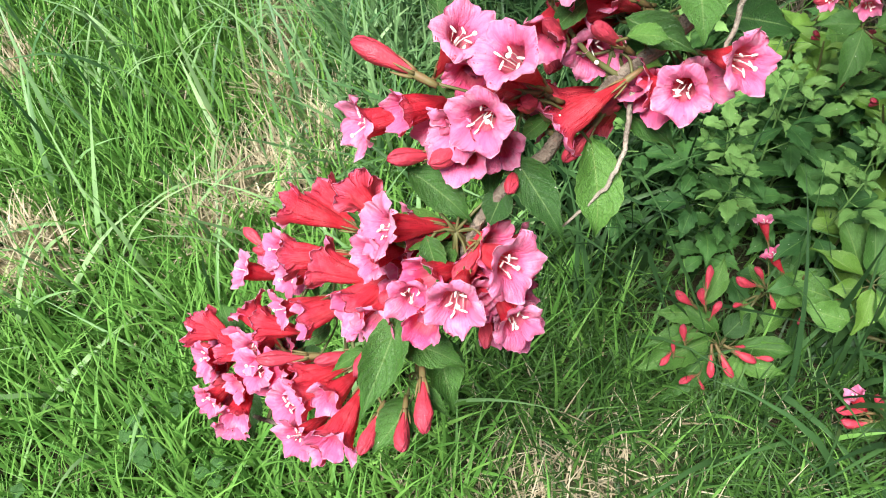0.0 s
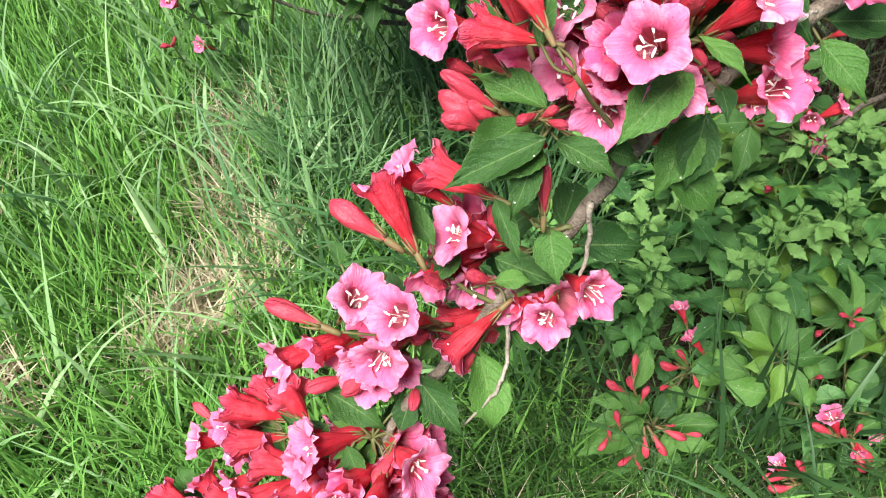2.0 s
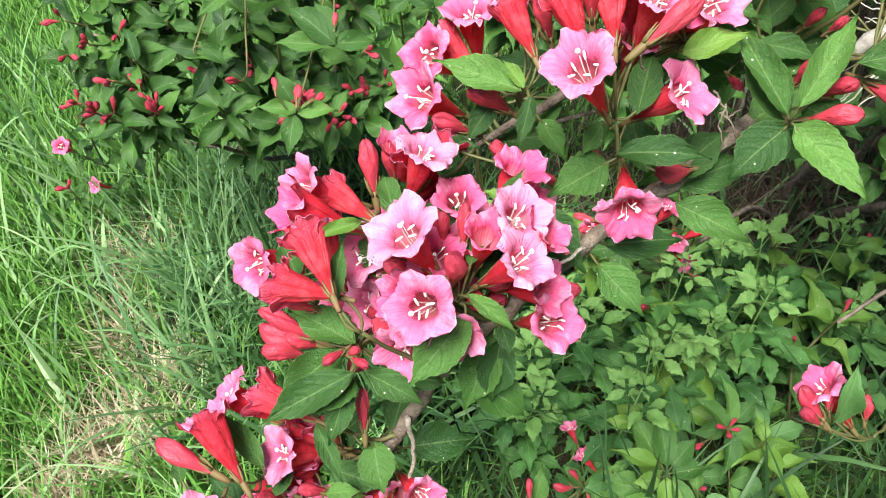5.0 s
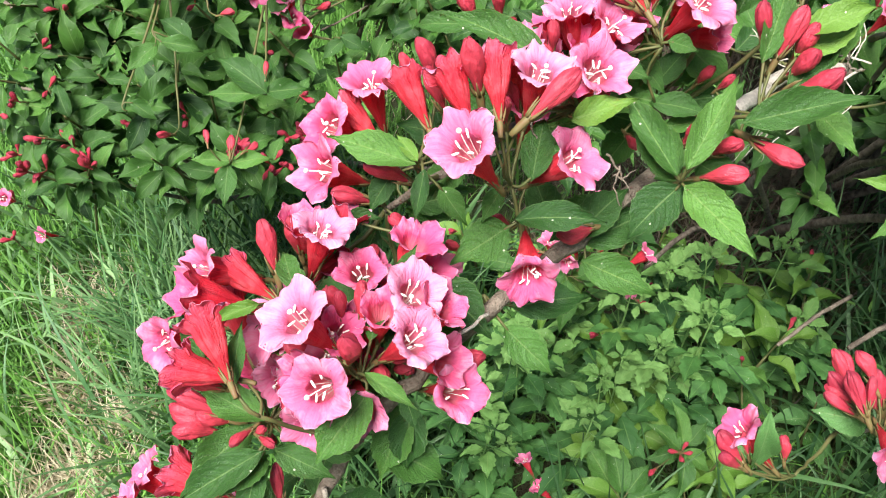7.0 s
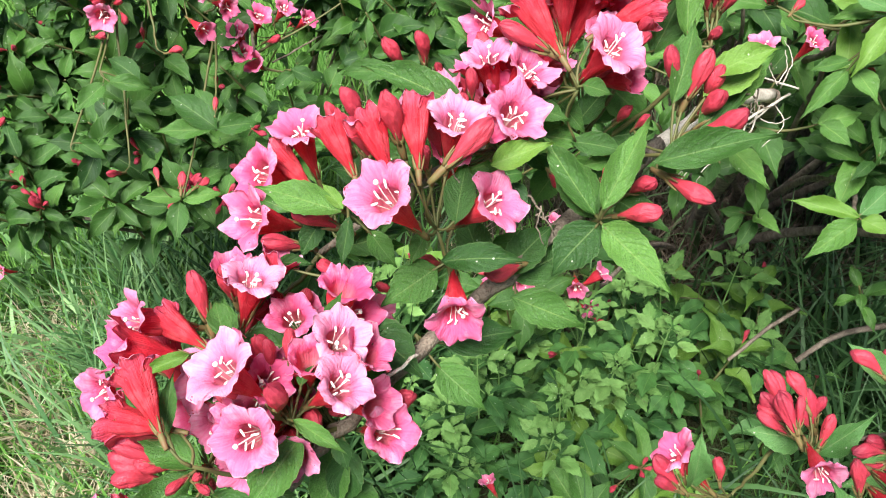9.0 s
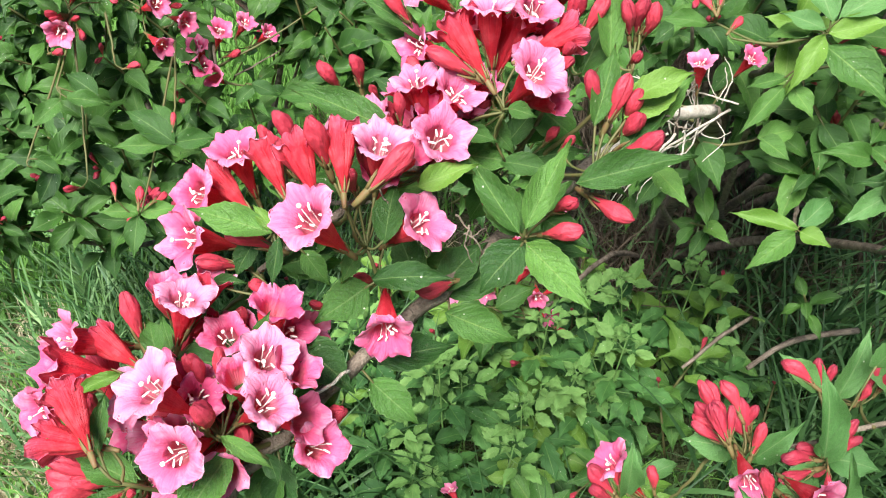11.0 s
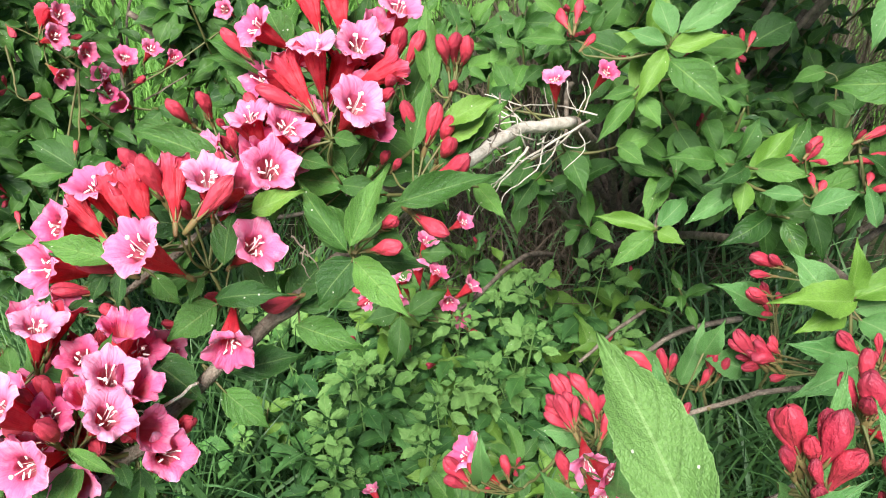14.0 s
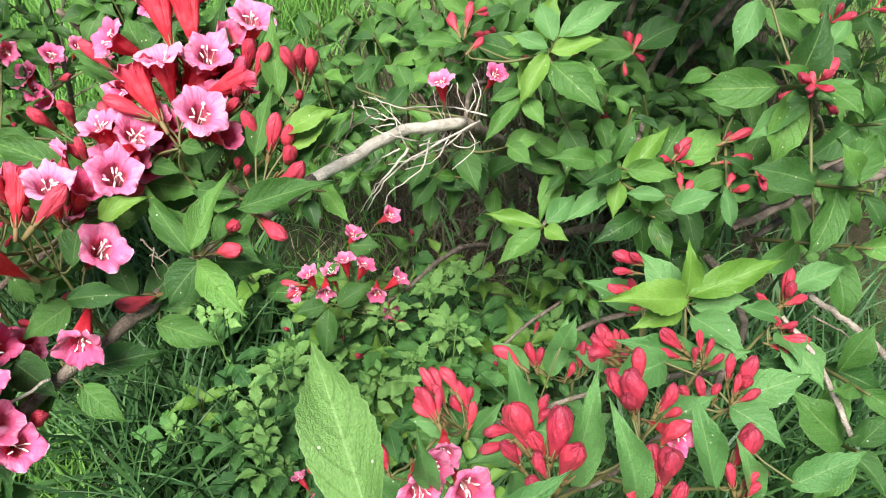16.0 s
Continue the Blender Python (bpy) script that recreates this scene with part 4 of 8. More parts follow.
bud(near, (0.068, 0.360, 0.763), (-0.871, 0.222, 0.438), 1.25)
bud(near, (0.068, 0.348, 0.759), (-0.782, -0.080, 0.619), 1.05)
bud(near, (0.100, 0.335, 0.750), (-0.114, -0.754, 0.646), 0.80)
bud(near, (0.115, 0.335, 0.747), (0.190, -0.817, 0.544), 0.80)
bud(near, (0.177, 0.350, 0.842), (0.191, 0.327, 0.926), 1.00)
bud(near, (0.164, 0.316, 0.849), (0.057, -0.199, 0.978), 1.10)
bud(near, (0.197, 0.387, 0.840), (-0.442, -0.201, 0.874), 0.75)
bud(near, (0.224, 0.385, 0.815), (-0.464, -0.287, 0.838), 0.72)
bud(near, (0.227, 0.329, 0.792), (0.554, -0.470, 0.687), 0.95)
bud(near, (0.085, 0.352, 0.795), (-0.641, -0.064, 0.765), 0.95)
leaf(near, (0.170, 0.314, 0.807), (0.137, 0.295, 0.786), (-0.000, -0.357, 0.934), 0.50, 0)
leaf(near, (0.116, 0.334, 0.771), (0.084, 0.364, 0.772), (0.083, -0.352, 0.932), 0.42, 0)
leaf(near, (0.108, 0.341, 0.758), (0.071, 0.310, 0.760), (0.094, -0.350, 0.932), 0.40, 0)
leaf(near, (0.129, 0.356, 0.834), (0.105, 0.351, 0.834), (0.072, -0.433, 0.899), 0.30, 1)
leaf(near, (0.145, 0.366, 0.827), (0.143, 0.391, 0.830), (0.042, -0.440, 0.897), 0.45, 0)
leaf(near, (0.110, 0.330, 0.811), (0.120, 0.354, 0.828), (0.102, -0.379, 0.920), 0.24, 0)
leaf(near, (0.175, 0.335, 0.815), (0.186, 0.357, 0.820), (-0.009, -0.392, 0.920), 0.38, 0)
leaf(near, (0.194, 0.352, 0.835), (0.204, 0.355, 0.852), (-0.042, -0.432, 0.901), 0.38, 2)
leaf(near, (0.211, 0.372, 0.802), (0.235, 0.340, 0.788), (-0.066, -0.423, 0.904), 0.55, 0)
leaf(near, (0.169, 0.314, 0.823), (0.189, 0.296, 0.812), (0.001, -0.371, 0.928), 0.26, 2)
leaf(near, (0.185, 0.317, 0.792), (0.187, 0.303, 0.783), (-0.026, -0.349, 0.937), 0.55, 0)
leaf(near, (0.257, 0.386, 0.816), (0.223, 0.377, 0.808), (-0.139, -0.444, 0.885), 0.62, 0)
leaf(near, (0.176, 0.405, 0.828), (0.195, 0.401, 0.825), (-0.010, -0.482, 0.876), 0.40, 0)
leaf(near, (0.113, 0.326, 0.755), (0.089, 0.306, 0.759), (0.087, -0.331, 0.940), 0.55, 0)
leaf(near, (0.138, 0.318, 0.758), (0.159, 0.318, 0.746), (0.049, -0.324, 0.945), 0.50, 0)
leaf(near, (0.094, 0.361, 0.793), (0.086, 0.392, 0.793), (0.120, -0.399, 0.909), 0.40, 0)
flower(near, (0.139, 0.323, 0.776), (-0.470, -0.839, 0.273), 0.98, 0.45)
bud(near, (0.091, 0.401, 0.769), (-0.011, 0.129, 0.992), 1.15)
bud(near, (0.110, 0.396, 0.765), (-0.033, 0.071, 0.997), 1.15)
bud(near, (0.086, 0.416, 0.787), (-0.548, 0.511, 0.662), 1.37)
tube_flower(near, (0.108, 0.402, 0.787), (-0.162, 0.917, 0.364), 1.00)
bud(near, (0.100, 0.320, 0.779), (-0.684, -0.635, 0.359), 0.62)
bud(near, (0.121, 0.313, 0.781), (0.506, -0.737, 0.448), 0.62)
bud(near, (0.118, 0.322, 0.784), (0.434, -0.401, 0.807), 0.58)
bud(near, (0.178, 0.330, 0.746), (0.670, -0.578, 0.466), 1.05)
bud(near, (0.192, 0.335, 0.784), (0.303, -0.645, 0.702), 0.95)
bud(near, (0.081, 0.352, 0.763), (-0.698, -0.139, 0.702), 1.05)
bud(near, (0.074, 0.384, 0.761), (-0.672, -0.190, 0.716), 1.00)
tube_flower(near, (0.137, 0.346, 0.775), (-0.250, -0.089, -0.964), 0.90)
flower(near, (0.232, 0.369, 0.892), (-0.416, -0.153, 0.897), 1.10, 0.50)
flower(near, (0.288, 0.384, 0.856), (0.479, -0.437, 0.761), 1.00, 0.40)
flower(near, (0.258, 0.355, 0.813), (-0.240, -0.968, 0.080), 1.05, 0.15)
flower(near, (0.205, 0.475, 0.853), (-0.117, 0.096, 0.988), 1.05, 0.25)
flower(near, (0.275, 0.400, 0.899), (0.147, -0.135, 0.980), 0.98, 1.00)
bud(near, (0.287, 0.383, 0.910), (0.784, 0.123, 0.608), 1.22)
flower(near, (0.178, 0.459, 0.843), (-0.603, -0.312, 0.734), 1.05, 0.10)
flower(near, (0.170, 0.430, 0.839), (-0.658, -0.273, 0.702), 1.05, 0.30)
tube_flower(near, (0.191, 0.472, 0.839), (-0.452, 0.867, 0.208), 0.95)
bud(near, (0.172, 0.411, 0.841), (-0.741, -0.164, 0.651), 1.05)
bud(near, (0.191, 0.411, 0.856), (-0.762, 0.073, 0.644), 1.10)
bud(near, (0.221, 0.459, 0.881), (-0.262, 0.246, 0.933), 1.05)
bud(near, (0.231, 0.459, 0.888), (-0.162, 0.207, 0.965), 1.10)
bud(near, (0.228, 0.429, 0.892), (-0.255, 0.036, 0.966), 1.15)
bud(near, (0.244, 0.410, 0.917), (-0.142, 0.055, 0.988), 1.30)
tube_flower(near, (0.258, 0.413, 0.897), (0.209, 0.920, 0.330), 0.95)
bud(near, (0.257, 0.396, 0.892), (-0.113, -0.235, 0.965), 0.85)
tube_flower(near, (0.236, 0.411, 0.896), (-0.089, 0.959, 0.271), 0.90)
bud(near, (0.251, 0.398, 0.812), (-0.542, -0.332, 0.772), 0.90)
bud(near, (0.281, 0.379, 0.811), (-0.874, -0.272, 0.402), 1.05)
tube_flower(near, (0.221, 0.446, 0.871), (-0.140, 0.947, 0.290), 0.95)
leaf(near, (0.214, 0.398, 0.860), (0.175, 0.422, 0.869), (-0.078, -0.505, 0.859), 0.36, 2)
leaf(near, (0.217, 0.392, 0.862), (0.207, 0.376, 0.844), (-0.083, -0.501, 0.862), 0.32, 0)
leaf(near, (0.258, 0.378, 0.829), (0.298, 0.360, 0.835), (-0.146, -0.448, 0.882), 0.36, 0)
leaf(near, (0.268, 0.385, 0.846), (0.283, 0.411, 0.864), (-0.166, -0.470, 0.867), 0.46, 0)
leaf(near, (0.291, 0.398, 0.868), (0.322, 0.393, 0.879), (-0.208, -0.498, 0.842), 0.40, 1)
leaf(near, (0.215, 0.399, 0.861), (0.208, 0.413, 0.869), (-0.079, -0.508, 0.858), 0.40, 1)
leaf(near, (0.227, 0.409, 0.831), (0.237, 0.392, 0.816), (-0.093, -0.486, 0.869), 0.50, 0)
leaf(near, (0.256, 0.394, 0.837), (0.242, 0.385, 0.824), (-0.143, -0.473, 0.870), 0.50, 0)
leaf(near, (0.207, 0.420, 0.839), (0.188, 0.407, 0.824), (-0.059, -0.506, 0.860), 0.45, 0)
leaf(near, (0.282, 0.425, 0.880), (0.255, 0.458, 0.896), (-0.191, -0.538, 0.821), 0.42, 2)
leaf(near, (0.262, 0.479, 0.876), (0.234, 0.494, 0.872), (-0.145, -0.582, 0.800), 0.40, 0)
leaf(near, (0.308, 0.454, 0.863), (0.318, 0.476, 0.879), (-0.215, -0.539, 0.814), 0.50, 0)
bud(near, (0.390, 0.414, 0.905), (-0.201, 0.190, 0.961), 1.10)
bud(near, (0.409, 0.406, 0.903), (0.378, 0.119, 0.918), 1.10)
bud(near, (0.414, 0.401, 0.896), (0.132, -0.203, 0.970), 0.95)
bud(near, (0.411, 0.391, 0.888), (0.195, -0.431, 0.881), 1.05)
bud(near, (0.414, 0.373, 0.888), (0.565, -0.486, 0.667), 1.35)
bud(near, (0.392, 0.352, 0.853), (0.350, -0.922, 0.163), 1.25)
bud(near, (0.350, 0.379, 0.866), (0.159, -0.365, 0.917), 0.80)
bud(near, (0.367, 0.368, 0.860), (0.243, -0.571, 0.785), 0.90)
bud(near, (0.365, 0.354, 0.853), (0.553, -0.630, 0.545), 0.95)
bud(near, (0.385, 0.413, 0.863), (0.253, -0.431, 0.866), 0.60)
bud(near, (0.381, 0.427, 0.859), (0.132, -0.464, 0.876), 0.75)
bud(near, (0.332, 0.404, 0.834), (-0.050, -0.972, 0.229), 0.70)
leaf(near, (0.336, 0.368, 0.847), (0.321, 0.410, 0.874), (-0.277, -0.431, 0.859), 0.28, 2)
leaf(near, (0.340, 0.374, 0.838), (0.326, 0.405, 0.860), (-0.275, -0.429, 0.860), 0.52, 0)
leaf(near, (0.340, 0.370, 0.837), (0.311, 0.362, 0.815), (-0.276, -0.424, 0.863), 0.62, 0)
leaf(near, (0.338, 0.363, 0.844), (0.356, 0.319, 0.834), (-0.279, -0.422, 0.863), 0.40, 2)
leaf(near, (0.337, 0.363, 0.855), (0.372, 0.391, 0.884), (-0.284, -0.433, 0.856), 0.27, 2)
leaf(near, (0.370, 0.378, 0.863), (0.428, 0.361, 0.881), (-0.329, -0.444, 0.833), 0.25, 0)
leaf(near, (0.357, 0.388, 0.833), (0.374, 0.358, 0.833), (-0.292, -0.436, 0.852), 0.50, 0)
leaf(near, (0.426, 0.394, 0.844), (0.433, 0.364, 0.839), (-0.380, -0.425, 0.822), 0.42, 2)
leaf(near, (0.347, 0.427, 0.844), (0.375, 0.409, 0.842), (-0.271, -0.487, 0.831), 0.40, 0)
leaf(near, (0.371, 0.413, 0.836), (0.351, 0.420, 0.831), (-0.303, -0.458, 0.835), 0.50, 0)
leaf(near, (0.403, 0.391, 0.862), (0.440, 0.412, 0.887), (-0.366, -0.444, 0.818), 0.34, 0)
leaf(near, (0.410, 0.402, 0.890), (0.443, 0.398, 0.902), (-0.387, -0.474, 0.791), 0.42, 1)
leaf(near, (0.389, 0.397, 0.850), (0.403, 0.379, 0.843), (-0.339, -0.447, 0.828), 0.45, 0)
leaf(near, (0.353, 0.435, 0.848), (0.376, 0.446, 0.861), (-0.278, -0.495, 0.823), 0.50, 0)
leaf(near, (0.341, 0.446, 0.854), (0.366, 0.455, 0.864), (-0.260, -0.514, 0.817), 0.50, 0)
flower(near, (0.306, 0.448, 0.894), (-0.150, 0.065, 0.987), 0.95, 0.70)
flower(near, (0.325, 0.438, 0.889), (0.389, -0.286, 0.876), 1.05, 0.55)
flower(near, (0.308, 0.411, 0.885), (0.177, -0.479, 0.860), 1.10, 0.50)
flower(near, (0.353, 0.463, 0.919), (0.020, 0.200, 0.980), 1.00, 1.00)
flower(near, (0.381, 0.469, 0.911), (0.159, -0.363, 0.918), 1.05, 0.55)
flower(near, (0.366, 0.426, 0.901), (0.314, -0.416, 0.853), 1.05, 0.60)
flower(near, (0.326, 0.500, 0.919), (-0.641, -0.076, 0.764), 0.95, 0.25)
flower(near, (0.321, 0.499, 0.881), (-0.762, -0.188, 0.620), 0.90, 0.20)
tube_flower(near, (0.335, 0.465, 0.909), (-0.216, 0.874, 0.436), 1.05)
bud(near, (0.314, 0.452, 0.911), (-0.774, 0.342, 0.532), 1.25)
tube_flower(near, (0.361, 0.506, 0.934), (0.011, 0.828, 0.561), 1.05)
tube_flower(near, (0.378, 0.501, 0.930), (0.128, 0.830, 0.542), 1.05)
flower(near, (0.415, 0.489, 0.916), (0.318, -0.231, 0.920), 1.00, 0.60)
bud(near, (0.307, 0.516, 0.914), (-0.484, 0.291, 0.825), 1.10)
bud(near, (0.262, 0.500, 0.884), (-0.406, -0.058, 0.912), 0.95)
bud(near, (0.282, 0.499, 0.885), (-0.101, -0.001, 0.995), 0.95)
bud(near, (0.288, 0.487, 0.870), (-0.290, -0.279, 0.916), 0.70)
bud(near, (0.293, 0.436, 0.900), (0.004, 0.088, 0.996), 0.75)
bud(near, (0.287, 0.437, 0.895), (-0.230, -0.142, 0.963), 0.80)
bud(near, (0.409, 0.467, 0.917), (0.257, -0.073, 0.964), 1.10)
bud(near, (0.418, 0.454, 0.920), (0.468, -0.072, 0.881), 1.10)
bud(near, (0.425, 0.448, 0.919), (-0.192, 0.023, 0.981), 0.90)
bud(near, (0.436, 0.445, 0.919), (0.032, -0.115, 0.993), 0.95)
bud(near, (0.442, 0.444, 0.916), (0.131, -0.181, 0.975), 0.95)
bud(near, (0.392, 0.438, 0.904), (0.057, -0.520, 0.852), 0.70)
bud(near, (0.428, 0.429, 0.897), (0.006, -0.556, 0.831), 0.65)
tube_flower(near, (0.396, 0.457, 0.897), (0.954, 0.295, 0.056), 0.95)
leaf(near, (0.416, 0.440, 0.887), (0.425, 0.470, 0.932), (-0.240, -0.518, 0.821), 0.22, 2)
leaf(near, (0.406, 0.456, 0.867), (0.444, 0.483, 0.907), (-0.216, -0.516, 0.829), 0.36, 0)
leaf(near, (0.407, 0.401, 0.878), (0.446, 0.409, 0.893), (-0.235, -0.479, 0.846), 0.50, 1)
leaf(near, (0.413, 0.406, 0.863), (0.457, 0.417, 0.884), (-0.237, -0.470, 0.850), 0.42, 2)
leaf(near, (0.389, 0.400, 0.879), (0.412, 0.429, 0.908), (-0.212, -0.484, 0.849), 0.20, 2)
leaf(near, (0.344, 0.505, 0.897), (0.338, 0.530, 0.916), (-0.132, -0.588, 0.798), 0.62, 0)
leaf(near, (0.327, 0.503, 0.881), (0.295, 0.529, 0.904), (-0.106, -0.577, 0.810), 0.28, 2)
leaf(near, (0.327, 0.497, 0.857), (0.302, 0.519, 0.881), (-0.104, -0.553, 0.827), 0.30, 2)
leaf(near, (0.284, 0.420, 0.890), (0.241, 0.449, 0.908), (-0.056, -0.529, 0.847), 0.32, 2)
leaf(near, (0.328, 0.522, 0.873), (0.292, 0.536, 0.886), (-0.104, -0.581, 0.807), 0.40, 0)
leaf(near, (0.349, 0.423, 0.885), (0.363, 0.415, 0.881), (-0.152, -0.518, 0.842), 0.60, 0)
leaf(near, (0.325, 0.435, 0.868), (0.345, 0.424, 0.862), (-0.111, -0.517, 0.849), 0.50, 0)
leaf(near, (0.343, 0.446, 0.863), (0.356, 0.427, 0.847), (-0.134, -0.518, 0.845), 0.50, 0)
leaf(near, (0.395, 0.473, 0.866), (0.388, 0.495, 0.875), (-0.197, -0.532, 0.824), 0.50, 0)
leaf(near, (0.445, 0.468, 0.906), (0.446, 0.488, 0.916), (-0.275, -0.545, 0.792), 0.40, 0)
leaf(near, (0.411, 0.496, 0.906), (0.406, 0.514, 0.910), (-0.223, -0.575, 0.787), 0.40, 1)
flower(near, (0.036, 0.278, 0.699), (-0.463, -0.323, 0.826), 1.05, 0.45)
flower(near, (0.024, 0.269, 0.672), (-0.331, -0.843, 0.425), 1.05, 0.35)
flower(near, (0.062, 0.280, 0.655), (-0.817, -0.428, -0.387), 1.00, 0.35)
flower(near, (0.017, 0.291, 0.699), (0.392, -0.197, 0.899), 0.98, 0.60)
flower(near, (0.068, 0.314, 0.711), (-0.758, -0.189, 0.624), 1.05, 0.50)
flower(near, (0.136, 0.289, 0.682), (0.333, -0.760, 0.558), 0.95, 0.30)
flower(near, (0.110, 0.280, 0.675), (-0.343, -0.809, 0.478), 0.88, 0.40)
flower(near, (-0.029, 0.285, 0.654), (-0.879, -0.440, 0.182), 1.05, 0.50)
flower(near, (0.074, 0.307, 0.674), (0.103, -0.982, 0.158), 0.90, 0.35)
bud(near, (-0.031, 0.299, 0.691), (-0.875, 0.390, 0.286), 1.24)
bud(near, (-0.019, 0.271, 0.645), (-0.854, -0.371, 0.366), 1.00)
bud(near, (0.001, 0.263, 0.650), (-0.623, -0.659, 0.422), 1.00)
bud(near, (0.036, 0.256, 0.637), (-0.178, -0.938, 0.299), 0.85)
bud(near, (0.012, 0.315, 0.746), (-0.753, 0.465, 0.466), 1.45)
tube_flower(near, (0.053, 0.303, 0.688), (-0.503, -0.851, -0.152), 0.95)
tube_flower(near, (-0.010, 0.285, 0.661), (-0.833, -0.494, 0.249), 0.95)
tube_flower(near, (0.019, 0.291, 0.676), (-0.314, -0.939, 0.144), 0.80)
leaf(near, (0.088, 0.315, 0.685), (0.120, 0.299, 0.678), (-0.106, -0.484, 0.869), 0.45, 0)
leaf(near, (0.039, 0.276, 0.639), (0.062, 0.246, 0.615), (-0.016, -0.396, 0.918), 0.42, 0)
leaf(near, (-0.011, 0.277, 0.630), (0.020, 0.256, 0.614), (0.068, -0.389, 0.919), 0.46, 0)
leaf(near, (0.035, 0.270, 0.623), (0.026, 0.254, 0.612), (-0.009, -0.376, 0.927), 0.70, 0)
leaf(near, (0.092, 0.306, 0.670), (0.106, 0.301, 0.669), (-0.109, -0.458, 0.882), 0.60, 1)
leaf(near, (0.006, 0.324, 0.681), (0.005, 0.340, 0.684), (0.042, -0.494, 0.868), 0.50, 0)
leaf(near, (0.056, 0.290, 0.651), (0.041, 0.281, 0.643), (-0.045, -0.425, 0.904), 0.50, 0)
leaf(near, (0.006, 0.299, 0.671), (0.013, 0.287, 0.661), (0.044, -0.455, 0.889), 0.50, 0)
flower(near, (-0.021, 0.248, 0.624), (-0.835, -0.297, 0.463), 1.05, 0.50)
flower(near, (0.036, 0.234, 0.612), (0.578, -0.678, 0.454), 1.08, 0.45)
flower(near, (0.011, 0.211, 0.616), (-0.152, -0.884, 0.442), 1.05, 0.50)
flower(near, (-0.010, 0.225, 0.599), (-0.184, -0.868, 0.462), 0.90, 0.35)
flower(near, (0.039, 0.217, 0.587), (0.365, -0.867, 0.339), 0.95, 0.35)
flower(near, (-0.144, 0.340, 0.443), (-0.790, -0.130, 0.599), 1.00, 0.60)
flower(near, (-0.111, 0.332, 0.481), (-0.692, -0.351, 0.631), 1.00, 0.35)
flower(near, (-0.102, 0.312, 0.479), (-0.701, -0.475, 0.532), 0.95, 0.35)
flower(near, (-0.100, 0.283, 0.487), (-0.833, -0.465, 0.299), 0.95, 0.35)
flower(near, (-0.170, 0.284, 0.418), (-0.702, -0.579, 0.415), 1.00, 0.35)
flower(near, (-0.127, 0.265, 0.440), (-0.537, -0.608, 0.585), 1.05, 0.35)
flower(near, (-0.132, 0.277, 0.442), (-0.480, -0.602, 0.638), 0.95, 0.35)
flower(near, (-0.101, 0.238, 0.445), (-0.594, -0.607, 0.529), 1.10, 0.35)
flower(near, (-0.093, 0.215, 0.446), (-0.548, -0.695, 0.465), 1.00, 0.35)
flower(near, (-0.167, 0.258, 0.406), (-0.583, -0.722, 0.373), 0.95, 0.35)
tube_flower(near, (-0.146, 0.247, 0.406), (-0.243, -0.961, 0.135), 1.00)
tube_flower(near, (-0.177, 0.300, 0.428), (-0.984, 0.007, 0.178), 0.99)
tube_flower(near, (-0.137, 0.308, 0.441), (-0.626, 0.634, 0.455), 1.06)
tube_flower(near, (-0.170, 0.306, 0.428), (-0.815, 0.576, 0.069), 1.00)
tube_flower(near, (-0.083, 0.310, 0.557), (-0.928, 0.218, 0.304), 1.21)
tube_flower(near, (-0.067, 0.324, 0.550), (-0.699, 0.708, 0.098), 1.00)
flower(near, (-0.042, 0.302, 0.578), (-0.449, 0.789, -0.421), 0.95, 0.35)
tube_flower(near, (-0.078, 0.261, 0.516), (-0.892, -0.440, 0.100), 1.04)
tube_flower(near, (-0.089, 0.302, 0.518), (-0.993, 0.039, -0.108), 1.05)
tube_flower(near, (-0.061, 0.272, 0.552), (-0.922, 0.381, -0.069), 1.05)
tube_flower(near, (-0.041, 0.235, 0.575), (-0.742, -0.663, 0.100), 1.15)
tube_flower(near, (-0.044, 0.240, 0.555), (-0.760, -0.606, 0.237), 0.95)
bud(near, (-0.117, 0.253, 0.478), (-0.960, -0.160, 0.232), 1.45)
bud(near, (-0.075, 0.238, 0.504), (-0.939, -0.300, 0.167), 1.10)
bud(near, (-0.044, 0.211, 0.542), (-0.382, -0.912, 0.151), 1.15)
tube_flower(near, (-0.085, 0.226, 0.480), (-0.836, -0.485, 0.258), 1.05)
tube_flower(near, (-0.084, 0.241, 0.475), (-0.938, -0.143, -0.316), 1.00)
tube_flower(near, (-0.075, 0.201, 0.469), (-0.622, -0.757, 0.201), 1.05)
tube_flower(near, (-0.058, 0.191, 0.505), (-0.371, -0.925, 0.084), 1.15)
tube_flower(near, (-0.065, 0.220, 0.495), (-0.528, -0.782, 0.330), 0.95)
bud(near, (-0.006, 0.174, 0.556), (0.057, -0.998, 0.028), 1.15)
bud(near, (-0.018, 0.169, 0.545), (-0.031, -0.985, 0.172), 1.00)
bud(near, (-0.044, 0.180, 0.510), (-0.305, -0.929, 0.208), 1.10)
bud(near, (-0.144, 0.363, 0.463), (-0.685, 0.708, 0.170), 0.95)
tube_flower(near, (-0.118, 0.286, 0.459), (-0.965, 0.228, -0.129), 0.95)
tube_flower(near, (-0.111, 0.263, 0.446), (-0.779, -0.446, 0.441), 0.95)
tube_flower(near, (-0.154, 0.286, 0.424), (-0.976, 0.201, -0.080), 0.95)
leaf(near, (-0.016, 0.231, 0.580), (-0.039, 0.179, 0.557), (0.073, -0.290, 0.954), 0.34, 0)
leaf(near, (-0.024, 0.222, 0.566), (0.016, 0.208, 0.556), (0.083, -0.269, 0.960), 0.46, 0)
leaf(near, (-0.014, 0.201, 0.534), (-0.035, 0.175, 0.528), (0.064, -0.225, 0.972), 0.60, 0)
